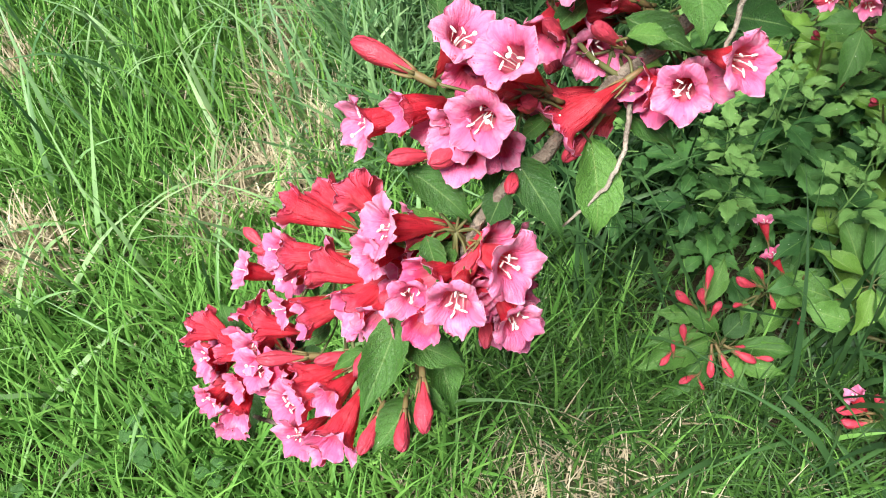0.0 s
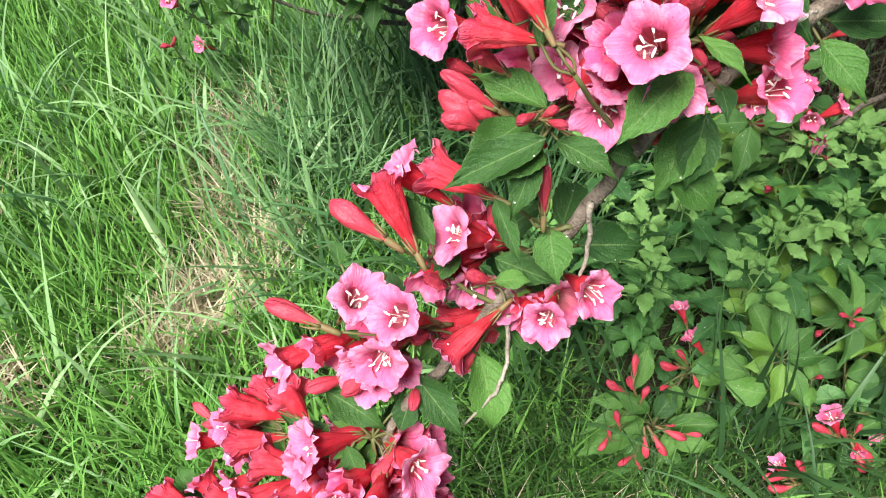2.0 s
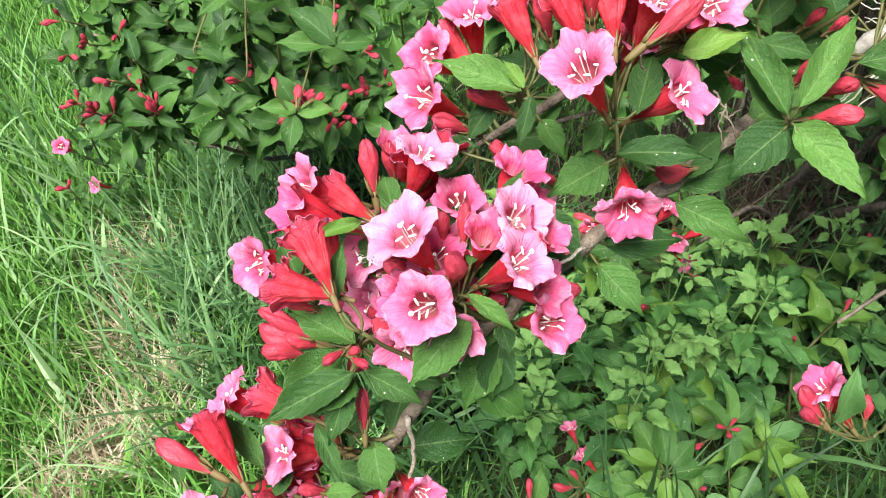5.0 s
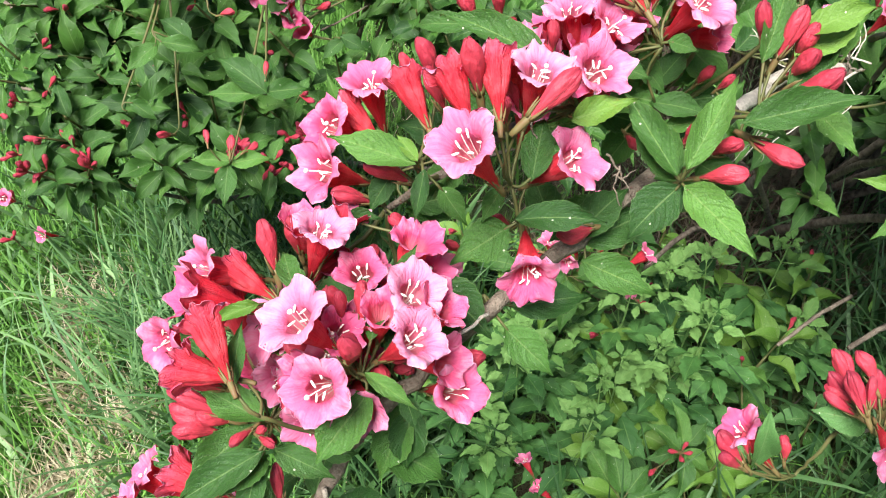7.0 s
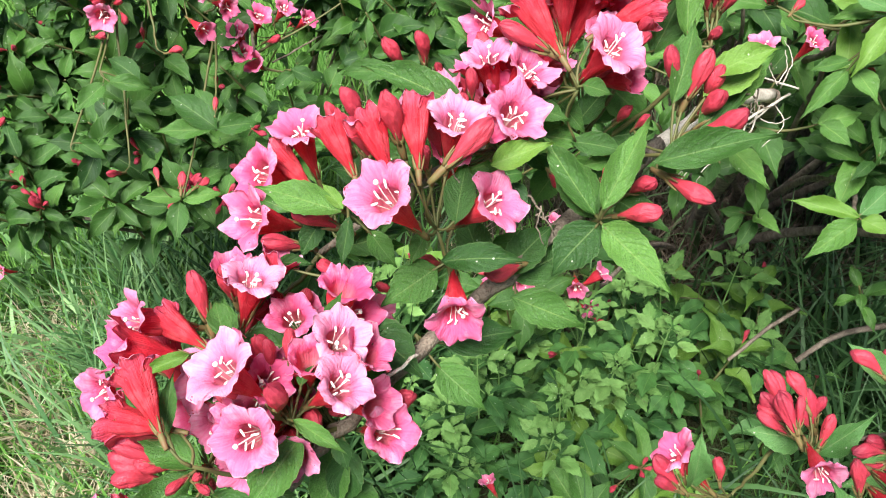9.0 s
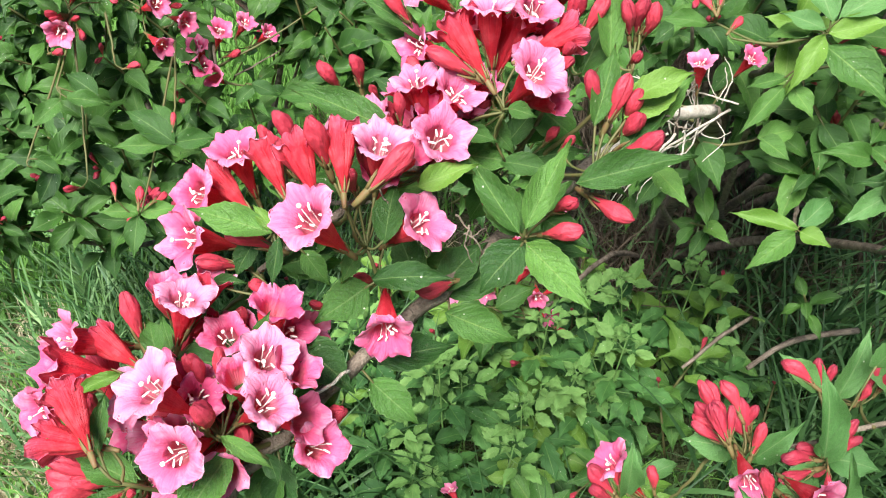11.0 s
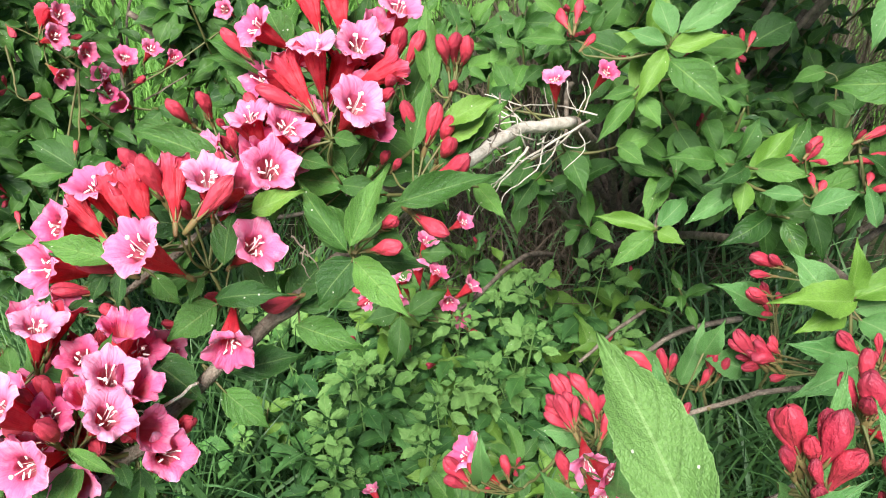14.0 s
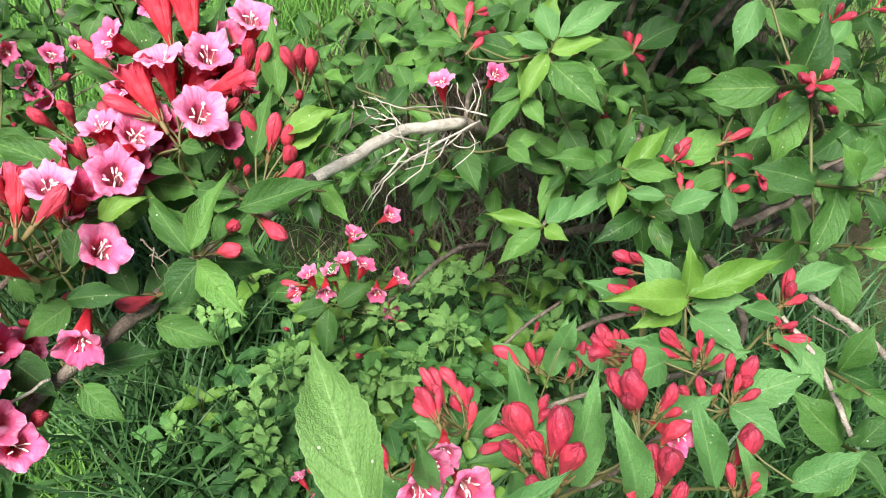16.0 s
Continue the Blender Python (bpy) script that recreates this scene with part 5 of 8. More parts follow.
leaf(near, (-0.016, 0.206, 0.547), (0.007, 0.188, 0.539), (0.069, -0.238, 0.969), 0.30, 2)
leaf(near, (-0.003, 0.251, 0.612), (0.004, 0.230, 0.600), (0.055, -0.340, 0.939), 0.50, 0)
leaf(near, (-0.071, 0.272, 0.485), (-0.088, 0.258, 0.483), (0.126, -0.281, 0.951), 0.50, 0)
leaf(near, (-0.041, 0.233, 0.529), (-0.060, 0.221, 0.527), (0.100, -0.261, 0.960), 0.40, 0)
leaf(near, (-0.069, 0.295, 0.508), (-0.076, 0.282, 0.503), (0.127, -0.318, 0.939), 0.40, 0)
flower(near, (0.046, 0.343, 0.729), (-0.720, 0.274, 0.637), 1.00, 0.35)
tube_flower(near, (0.065, 0.338, 0.731), (-0.780, 0.626, -0.001), 1.00)
tube_flower(near, (0.037, 0.320, 0.744), (-0.365, 0.759, 0.539), 1.07)
bud(near, (0.115, 0.327, 0.741), (0.103, 0.590, 0.801), 1.00)
leaf(near, (0.113, 0.320, 0.767), (0.063, 0.309, 0.754), (-0.024, -0.405, 0.914), 0.34, 0)
leaf(near, (0.109, 0.322, 0.756), (0.094, 0.300, 0.735), (-0.017, -0.398, 0.917), 0.42, 0)
leaf(near, (0.118, 0.322, 0.763), (0.145, 0.304, 0.752), (-0.032, -0.404, 0.914), 0.42, 0)
leaf(near, (0.116, 0.313, 0.708), (0.117, 0.288, 0.694), (-0.025, -0.350, 0.936), 0.75, 0)
leaf(near, (0.058, 0.308, 0.712), (0.038, 0.339, 0.724), (0.061, -0.346, 0.936), 0.30, 0)
leaf(near, (0.086, 0.296, 0.692), (0.105, 0.294, 0.691), (0.018, -0.318, 0.948), 0.55, 2)
leaf(near, (0.089, 0.316, 0.733), (0.098, 0.288, 0.716), (0.015, -0.372, 0.928), 0.30, 0)
leaf(near, (0.070, 0.313, 0.697), (0.053, 0.299, 0.690), (0.042, -0.342, 0.939), 0.50, 0)
bud(near, (0.072, 0.300, 0.695), (-0.684, -0.137, 0.717), 0.90)
bud(near, (0.051, 0.297, 0.701), (-0.448, -0.261, 0.855), 1.00)
mass(near, opened_at.pop(near.name), (0.15, 0.08, 1.1))
for at in MAIN[3:12] + UPPER[1:]:
    at = np.array(at)
    for _ in range(4 if at[2] > 0.76 else 2):
        away = unit(at - np.array((0.18, 0.09, 1.12)))
        jig = np.array([rng.uniform(-1, 1) for _ in range(3)])
        side = unit(jig - away * (jig @ away))
        foot = at + side * 0.012 + away * rng.uniform(0.0, 0.012)
        leaf(near, foot, foot + side * rng.uniform(0.034, 0.05) + away * rng.uniform(-0.004, 0.02), -away + np.array((0, 0, 0.6)), rng.uniform(0.42, 0.55), rng.choice((0, 0, 2)))
stalks(near, [
    (0.259, 0.390, 0.841),
    (0.216, 0.416, 0.843),
    (0.167, 0.321, 0.808),
    (0.117, 0.342, 0.757),
    (0.132, 0.372, 0.810),
    (0.189, 0.363, 0.812),
    (0.340, 0.370, 0.840),
    (0.385, 0.385, 0.859),
    (0.264, 0.386, 0.818),
    (0.205, 0.389, 0.822),
    (0.348, 0.426, 0.880),
    (0.302, 0.417, 0.859),
    (0.396, 0.452, 0.882),
    (0.424, 0.429, 0.886),
    (0.370, 0.497, 0.887),
    (0.285, 0.488, 0.854),
    (0.095, 0.317, 0.681),
    (0.047, 0.289, 0.663),
    (0.011, 0.256, 0.608),
    (-0.071, 0.295, 0.486),
    (-0.031, 0.232, 0.538),
    (-0.111, 0.285, 0.422),
    (-0.012, 0.214, 0.539),
    (-0.045, 0.304, 0.532),
    (-0.049, 0.227, 0.495),
    (0.106, 0.316, 0.715),
    (0.083, 0.306, 0.675),
    (0.054, 0.308, 0.701),
], MAIN[:13] + UPPER, reach=0.05)
bud_pair(near, (0.468, 0.352, 0.670), (-0.235, 0.755, 0.612), 1.06)
bud(near, (0.483, 0.347, 0.669), (-0.222, 0.756, 0.616), 1.06)
bud_pair(near, (0.458, 0.338, 0.668), (-0.412, 0.730, 0.545), 1.02)
bud(near, (0.452, 0.329, 0.659), (-0.664, 0.635, 0.396), 1.01)
bud_pair(near, (0.459, 0.326, 0.685), (-0.150, 0.757, 0.636), 1.06)
bud_pair(near, (0.492, 0.335, 0.661), (-0.121, 0.537, 0.835), 1.06)
bud(near, (0.497, 0.312, 0.662), (0.341, 0.333, 0.879), 1.06)
bud_pair(near, (0.511, 0.293, 0.655), (-0.755, 0.294, 0.586), 0.81)
bud(near, (0.526, 0.344, 0.677), (-0.594, 0.670, 0.445), 1.05)
bud_pair(near, (0.555, 0.342, 0.669), (-0.143, 0.426, 0.893), 0.86)
bud_pair(near, (0.548, 0.289, 0.675), (0.601, 0.192, 0.776), 1.00)
bud(near, (0.542, 0.280, 0.666), (0.655, -0.068, 0.752), 0.72)
bud_pair(near, (0.484, 0.273, 0.658), (-0.969, -0.076, 0.233), 1.03)
bud(near, (0.508, 0.255, 0.662), (-0.495, -0.868, -0.046), 0.50)
bud_pair(near, (0.602, 0.332, 0.659), (0.231, 0.308, 0.923), 0.98)
bud_pair(near, (0.609, 0.327, 0.684), (-0.341, 0.744, 0.575), 1.06)
bud(near, (0.629, 0.323, 0.672), (-0.231, 0.437, 0.869), 1.02)
bud_pair(near, (0.605, 0.306, 0.664), (-0.964, -0.001, 0.265), 0.96)
bud(near, (0.586, 0.319, 0.656), (0.404, 0.200, 0.893), 0.69)
bud_pair(near, (0.641, 0.360, 0.680), (-0.684, 0.343, 0.644), 1.03)
bud_pair(near, (0.665, 0.350, 0.677), (-0.027, 0.292, 0.956), 0.60)
bud(near, (0.645, 0.340, 0.664), (-0.929, -0.169, 0.330), 0.71)
flower(near, (0.457, 0.272, 0.678), (-0.319, -0.858, 0.403), 0.88)
flower(near, (0.385, 0.314, 0.669), (-0.497, 0.499, 0.710), 1.11)
bud_pair(near, (0.368, 0.313, 0.678), (-0.458, 0.498, 0.737), 1.06)
bud(near, (0.408, 0.305, 0.667), (-0.060, 0.427, 0.902), 0.77)
leaf(near, (0.526, 0.281, 0.648), (0.523, 0.307, 0.718), (-0.115, -0.404, 0.908), 0.31, 4)
leaf(near, (0.549, 0.324, 0.657), (0.526, 0.349, 0.681), (-0.115, -0.404, 0.908), 0.44, 4)
leaf(near, (0.565, 0.321, 0.645), (0.590, 0.340, 0.691), (-0.115, -0.404, 0.908), 0.33, 4)
leaf(near, (0.531, 0.283, 0.644), (0.554, 0.261, 0.652), (-0.115, -0.404, 0.908), 0.95, 4)
leaf(near, (0.484, 0.315, 0.633), (0.448, 0.327, 0.643), (-0.115, -0.404, 0.908), 0.62, 4)
leaf(near, (0.665, 0.347, 0.653), (0.615, 0.367, 0.693), (-0.115, -0.404, 0.908), 0.39, 4)
leaf(near, (0.621, 0.316, 0.641), (0.591, 0.329, 0.654), (-0.115, -0.404, 0.908), 0.74, 4)
leaf(near, (0.391, 0.299, 0.649), (0.392, 0.306, 0.705), (-0.115, -0.404, 0.908), 0.27, 4)
leaf(near, (0.489, 0.304, 0.624), (0.515, 0.298, 0.675), (-0.115, -0.404, 0.908), 0.29, 4)
leaf(near, (0.520, 0.277, 0.636), (0.472, 0.267, 0.663), (-0.115, -0.404, 0.908), 0.42, 4)
leaf(near, (0.380, 0.111, 0.965), (0.380, 0.178, 0.985), (-0.22, -0.43, 0.88), 0.36, 3)
bud_pair(near, (0.446, 0.151, 0.940), (-0.188, 0.334, 0.924), 1.06)
bud_pair(near, (0.464, 0.143, 0.939), (0.210, 0.199, 0.957), 1.06)
bud(near, (0.466, 0.130, 0.929), (0.227, 0.006, 0.974), 1.06)
bud_pair(near, (0.442, 0.125, 0.930), (-0.407, 0.203, 0.890), 0.66)
bud(near, (0.530, 0.185, 0.886), (0.080, 0.399, 0.914), 0.87)
bud_pair(near, (0.515, 0.170, 0.896), (-0.106, 0.231, 0.967), 1.06)
bud_pair(near, (0.550, 0.175, 0.857), (0.468, 0.175, 0.866), 0.72)
bud(near, (0.538, 0.147, 0.870), (0.385, -0.137, 0.913), 0.98)
bud_pair(near, (0.519, 0.134, 0.880), (0.073, 0.087, 0.994), 1.06)
bud(near, (0.492, 0.129, 0.882), (-0.207, 0.459, 0.864), 0.66)
bud_pair(near, (0.520, 0.122, 0.871), (0.382, 0.064, 0.922), 0.61)
bud_pair(near, (0.576, 0.141, 0.850), (0.291, 0.138, 0.947), 1.02)
bud(near, (0.559, 0.134, 0.839), (-0.075, 0.461, 0.884), 0.69)
bud_pair(near, (0.572, 0.129, 0.838), (0.421, 0.221, 0.880), 0.60)
bud(near, (0.570, 0.122, 0.832), (0.354, -0.005, 0.935), 0.58)
bud_pair(near, (0.613, 0.186, 0.831), (0.315, 0.186, 0.931), 0.99)
bud_pair(near, (0.610, 0.172, 0.819), (0.689, -0.175, 0.703), 0.54)
bud(near, (0.602, 0.182, 0.825), (0.257, 0.317, 0.913), 0.60)
bud_pair(near, (0.595, 0.243, 0.793), (-0.558, 0.414, 0.719), 0.87)
bud(near, (0.617, 0.234, 0.792), (-0.017, 0.421, 0.907), 0.67)
bud_pair(near, (0.623, 0.227, 0.789), (0.329, 0.252, 0.910), 0.57)
bud_pair(near, (0.585, 0.194, 0.816), (-0.088, 0.447, 0.890), 0.70)
bud(near, (0.595, 0.186, 0.813), (0.142, 0.139, 0.980), 0.60)
bud_pair(near, (0.712, 0.262, 0.777), (0.240, 0.300, 0.923), 0.99)
bud(near, (0.716, 0.245, 0.764), (0.707, -0.321, 0.630), 0.67)
bud_pair(near, (0.691, 0.244, 0.755), (-0.489, 0.293, 0.822), 0.66)
bud_pair(near, (0.704, 0.220, 0.752), (0.681, -0.620, 0.391), 0.79)
bud(near, (0.690, 0.264, 0.758), (-0.642, 0.334, 0.690), 0.66)
bud_pair(near, (0.637, 0.363, 0.719), (-0.828, 0.371, 0.421), 1.06)
bud(near, (0.618, 0.337, 0.718), (-0.816, 0.250, 0.521), 0.79)
bud_pair(near, (0.563, 0.270, 0.767), (-0.521, 0.418, 0.744), 0.92)
bud_pair(near, (0.558, 0.263, 0.760), (-0.890, 0.160, 0.427), 0.72)
flower(near, (0.540, 0.152, 0.849), (0.197, -0.793, 0.577), 0.61)
flower(near, (0.430, 0.212, 0.787), (0.071, -0.813, 0.578), 0.81)
flower(near, (0.444, 0.192, 0.787), (0.026, -0.765, 0.644), 0.95)
bud(near, (0.404, 0.228, 0.806), (-0.083, 0.443, 0.892), 0.84)
flower(near, (0.419, 0.201, 0.787), (-0.108, -0.835, 0.540), 0.92)
leaf(near, (0.480, 0.151, 0.849), (0.495, 0.165, 0.913), (-0.134, -0.385, 0.913), 0.24, 4)
leaf(near, (0.497, 0.124, 0.871), (0.490, 0.145, 0.922), (-0.134, -0.385, 0.913), 0.29, 4)
leaf(near, (0.552, 0.130, 0.825), (0.549, 0.161, 0.872), (-0.134, -0.385, 0.913), 0.29, 4)
leaf(near, (0.594, 0.174, 0.808), (0.609, 0.142, 0.807), (-0.134, -0.385, 0.913), 0.54, 4)
leaf(near, (0.422, 0.119, 0.912), (0.454, 0.117, 0.941), (-0.134, -0.385, 0.913), 0.29, 4)
leaf(near, (0.632, 0.267, 0.776), (0.572, 0.274, 0.799), (-0.134, -0.385, 0.913), 0.36, 1)
leaf(near, (0.638, 0.273, 0.769), (0.705, 0.264, 0.790), (-0.134, -0.385, 0.913), 0.30, 1)
leaf(near, (0.633, 0.269, 0.764), (0.590, 0.264, 0.770), (-0.134, -0.385, 0.913), 0.43, 1)
leaf(near, (0.643, 0.273, 0.758), (0.680, 0.258, 0.764), (-0.134, -0.385, 0.913), 0.48, 4)
leaf(near, (0.631, 0.258, 0.769), (0.641, 0.209, 0.778), (-0.134, -0.385, 0.913), 0.43, 4)
leaf(near, (0.641, 0.277, 0.760), (0.643, 0.289, 0.806), (-0.134, -0.385, 0.913), 0.37, 1)
leaf(near, (0.646, 0.285, 0.742), (0.631, 0.326, 0.766), (-0.134, -0.385, 0.913), 0.48, 4)
leaf(near, (0.600, 0.180, 0.801), (0.646, 0.171, 0.815), (-0.134, -0.385, 0.913), 0.45, 4)
leaf(near, (0.627, 0.229, 0.757), (0.567, 0.249, 0.790), (-0.134, -0.385, 0.913), 0.31, 4)
leaf(near, (0.695, 0.237, 0.743), (0.688, 0.208, 0.751), (-0.134, -0.385, 0.913), 0.75, 4)
leaf(near, (0.698, 0.245, 0.750), (0.666, 0.253, 0.769), (-0.134, -0.385, 0.913), 0.41, 4)
leaf(near, (0.695, 0.234, 0.740), (0.697, 0.190, 0.739), (-0.134, -0.385, 0.913), 0.62, 4)
leaf(near, (0.717, 0.260, 0.755), (0.755, 0.254, 0.769), (-0.134, -0.385, 0.913), 0.48, 4)
leaf(near, (0.621, 0.232, 0.757), (0.643, 0.213, 0.783), (-0.134, -0.385, 0.913), 0.47, 4)
leaf(near, (0.572, 0.123, 0.812), (0.563, 0.136, 0.855), (-0.134, -0.385, 0.913), 0.31, 4)
leaf(near, (0.451, 0.138, 0.896), (0.429, 0.125, 0.914), (-0.134, -0.385, 0.913), 0.45, 4)
leaf(near, (0.424, 0.200, 0.793), (0.422, 0.204, 0.844), (-0.134, -0.385, 0.913), 0.15, 4)
leaf(near, (0.405, 0.211, 0.757), (0.393, 0.223, 0.799), (-0.134, -0.385, 0.913), 0.43, 4)
leaf(near, (0.565, 0.309, 0.698), (0.575, 0.308, 0.735), (-0.134, -0.385, 0.913), 0.43, 4)
leaf(near, (0.608, 0.128, 0.787), (0.644, 0.121, 0.813), (-0.134, -0.385, 0.913), 0.41, 4)
leaf(near, (0.538, 0.170, 0.828), (0.573, 0.167, 0.844), (-0.134, -0.385, 0.913), 0.45, 4)
leaf(near, (0.578, 0.213, 0.809), (0.527, 0.204, 0.821), (-0.134, -0.385, 0.913), 0.43, 4)
stalks(near, [
    (0.530, 0.282, 0.644),
    (0.485, 0.307, 0.634),
    (0.637, 0.308, 0.647),
    (0.588, 0.318, 0.629),
    (0.452, 0.128, 0.903),
    (0.514, 0.148, 0.858),
    (0.512, 0.123, 0.856),
    (0.561, 0.128, 0.821),
    (0.598, 0.174, 0.804),
    (0.618, 0.223, 0.770),
    (0.697, 0.245, 0.751),
    (0.633, 0.268, 0.772),
    (0.433, 0.219, 0.767),
    (0.380, 0.107, 0.961),
], FRONT[2:] + SIDE)
flower(near, (0.438, 0.784, 0.317), (-0.172, 0.220, 0.960), 1.00)
flower(near, (0.468, 0.776, 0.319), (-0.123, 0.175, 0.977), 1.01)
flower(near, (0.493, 0.781, 0.327), (0.064, 0.255, 0.965), 1.01)
flower(near, (0.517, 0.768, 0.318), (0.442, -0.023, 0.897), 1.04)
flower(near, (0.453, 0.757, 0.301), (-0.283, -0.959, 0.011), 0.99)
flower(near, (0.415, 0.772, 0.301), (-0.811, -0.510, 0.288), 0.93)
flower(near, (0.521, 0.738, 0.285), (-0.297, -0.926, 0.233), 0.98)
flower(near, (0.559, 0.747, 0.292), (0.741, -0.138, 0.658), 1.03)
flower(near, (0.533, 0.723, 0.260), (0.238, -0.963, 0.127), 1.00)
bud(near, (0.398, 0.791, 0.310), (-0.888, 0.445, 0.113), 1.15)
bud(near, (0.399, 0.773, 0.297), (-0.970, -0.134, 0.202), 1.07)
bud(near, (0.549, 0.692, 0.248), (0.512, -0.858, 0.035), 0.94)
flower(near, (0.515, 0.803, 0.348), (0.334, -0.035, 0.942), 1.02)
flower(near, (0.572, 0.806, 0.362), (0.521, -0.444, 0.729), 1.02)
leaf(near, (0.463, 0.741, 0.284), (0.521, 0.745, 0.303), (-0.135, -0.386, 0.913), 0.52, 0)
leaf(near, (0.451, 0.743, 0.281), (0.424, 0.693, 0.238), (-0.135, -0.386, 0.913), 0.44, 0)
leaf(near, (0.448, 0.748, 0.284), (0.400, 0.753, 0.282), (-0.135, -0.386, 0.913), 0.57, 0)
leaf(near, (0.469, 0.736, 0.281), (0.492, 0.725, 0.290), (-0.135, -0.386, 0.913), 1.05, 0)
leaf(near, (0.503, 0.798, 0.334), (0.548, 0.779, 0.335), (-0.135, -0.386, 0.913), 0.66, 0)
leaf(near, (0.464, 0.785, 0.317), (0.488, 0.758, 0.310), (-0.135, -0.386, 0.913), 0.86, 0)
stalks(near, [(0.50, 0.73, 0.27), (0.56, 0.76, 0.26)], LOW)

part("dead_twig", make_mesh("dead_twig", *tube([(0.136, 0.315, 0.723), (0.136, 0.311, 0.692), (0.131, 0.302, 0.676)], [0.0017, 0.0013, 0.0011], 6, 5, 0.0008, rng), [GREY_BARK]), near, None, "thin bleached dead twig")
part("dead_twig", make_mesh("dead_twig", *tube([(0.093, 0.295, 0.659), (0.088, 0.273, 0.637), (0.079, 0.265, 0.624), (0.062, 0.256, 0.610)], [0.0014, 0.0012, 0.0010, 0.0007], 6, 5, 0.0008, rng), [GREY_BARK]), near, None, "thin bleached dead twig")
part("dead_twig", make_mesh("dead_twig", *tube([(0.235, 0.347, 0.799), (0.211, 0.331, 0.808), (0.203, 0.324, 0.825)], [0.00105, 0.00082, 0.00052], 6, 5, 0.0008, rng), [DEAD_BARK]), near, None, "thin bleached dead twig")
part("dead_twig", make_mesh("dead_twig", *tube([(0.610, 0.569, 0.705), (0.547, 0.536, 0.720), (0.501, 0.510, 0.726), (0.477, 0.509, 0.694)], [0.00127, 0.00105, 0.00075, 0.00045], 6, 5, 0.0008, rng), [DEAD_BARK]), near, None, "thin bleached dead twig")
part("dead_twig", make_mesh("dead_twig", *tube([(0.618, 0.570, 0.708), (0.582, 0.583, 0.721), (0.528, 0.541, 0.768), (0.503, 0.564, 0.771)], [0.00097, 0.00075, 0.00060, 0.00038], 6, 5, 0.0008, rng), [DEAD_BARK]), near, None, "thin bleached dead twig")
part("dead_twig", make_mesh("dead_twig", *tube([(0.580, 0.565, 0.706), (0.551, 0.533, 0.707), (0.515, 0.510, 0.728)], [0.00090, 0.00060, 0.00030], 6, 5, 0.0008, rng), [DEAD_BARK]), near, None, "thin bleached dead twig")
part("dead_twig", make_mesh("dead_twig", *tube([(0.550, 0.543, 0.725), (0.531, 0.517, 0.716), (0.499, 0.508, 0.709), (0.491, 0.504, 0.693)], [0.00090, 0.00068, 0.00045, 0.00030], 6, 5, 0.0008, rng), [DEAD_BARK]), near, None, "thin bleached dead twig")
part("dead_twig", make_mesh("dead_twig", *tube([(0.535, 0.529, 0.738), (0.507, 0.518, 0.763), (0.494, 0.533, 0.765)], [0.00090, 0.00060, 0.00030], 6, 5, 0.0008, rng), [DEAD_BARK]), near, None, "thin bleached dead twig")
part("dead_twig", make_mesh("dead_twig", *tube([(0.521, 0.519, 0.743), (0.515, 0.526, 0.769), (0.517, 0.545, 0.772)], [0.00075, 0.00052, 0.00030], 6, 5, 0.0008, rng), [DEAD_BARK]), near, None, "thin bleached dead twig")
part("dead_twig", make_mesh("dead_twig", *tube([(0.585, 0.578, 0.701), (0.583, 0.588, 0.723), (0.593, 0.596, 0.735)], [0.00075, 0.00052, 0.00030], 6, 5, 0.0008, rng), [DEAD_BARK]), near, None, "thin bleached dead twig")
part("dead_twig", make_mesh("dead_twig", *tube([(0.610, 0.582, 0.702), (0.618, 0.588, 0.725), (0.617, 0.603, 0.735)], [0.00075, 0.00052, 0.00030], 6, 5, 0.0008, rng), [DEAD_BARK]), near, None, "thin bleached dead twig")
part("dead_twig", make_mesh("dead_twig", *tube([(0.600, 0.572, 0.696), (0.596, 0.549, 0.692), (0.567, 0.533, 0.689)], [0.00068, 0.00045, 0.00030], 6, 5, 0.0008, rng), [DEAD_BARK]), near, None, "thin bleached dead twig")
part("dead_twig", make_mesh("dead_twig", *tube([(0.570, 0.569, 0.701), (0.585, 0.549, 0.696), (0.603, 0.552, 0.696)], [0.00068, 0.00045, 0.00030], 6, 5, 0.0008, rng), [DEAD_BARK]), near, None, "thin bleached dead twig")
part("woody_stem", make_mesh("woody_stem", *tube([(0.735, 0.259, 0.741), (0.769, 0.243, 0.710), (0.803, 0.218, 0.673)], [0.0024, 0.0027, 0.0030], 6, 5, 0.0012, rng), [GREY_BARK]), near, None, "weathered grey woody stem")
part("woody_stem", make_mesh("woody_stem", *tube([(0.699, 0.244, 0.751), (0.705, 0.205, 0.740), (0.710, 0.166, 0.709)], [0.0018, 0.0020, 0.0023], 6, 5, 0.0008, rng), [GREY_BARK]), near, None, "weathered grey woody stem")
part("dead_twig", make_mesh("dead_twig", *tube([(0.734, 0.247, 0.730), (0.753, 0.228, 0.720), (0.763, 0.209, 0.707)], [0.00090, 0.00068, 0.00045], 6, 5, 0.0008, rng), [BARK]), near, None, "thin bleached dead twig")
part("woody_stem", make_mesh("woody_stem", *tube([(0.893, 0.493, 0.515), (1.014, 0.517, 0.529), (1.123, 0.520, 0.537)], [0.0050, 0.0055, 0.0060], 6, 5, 0.0008, rng), [BARK]), near, None, "brown woody stem")
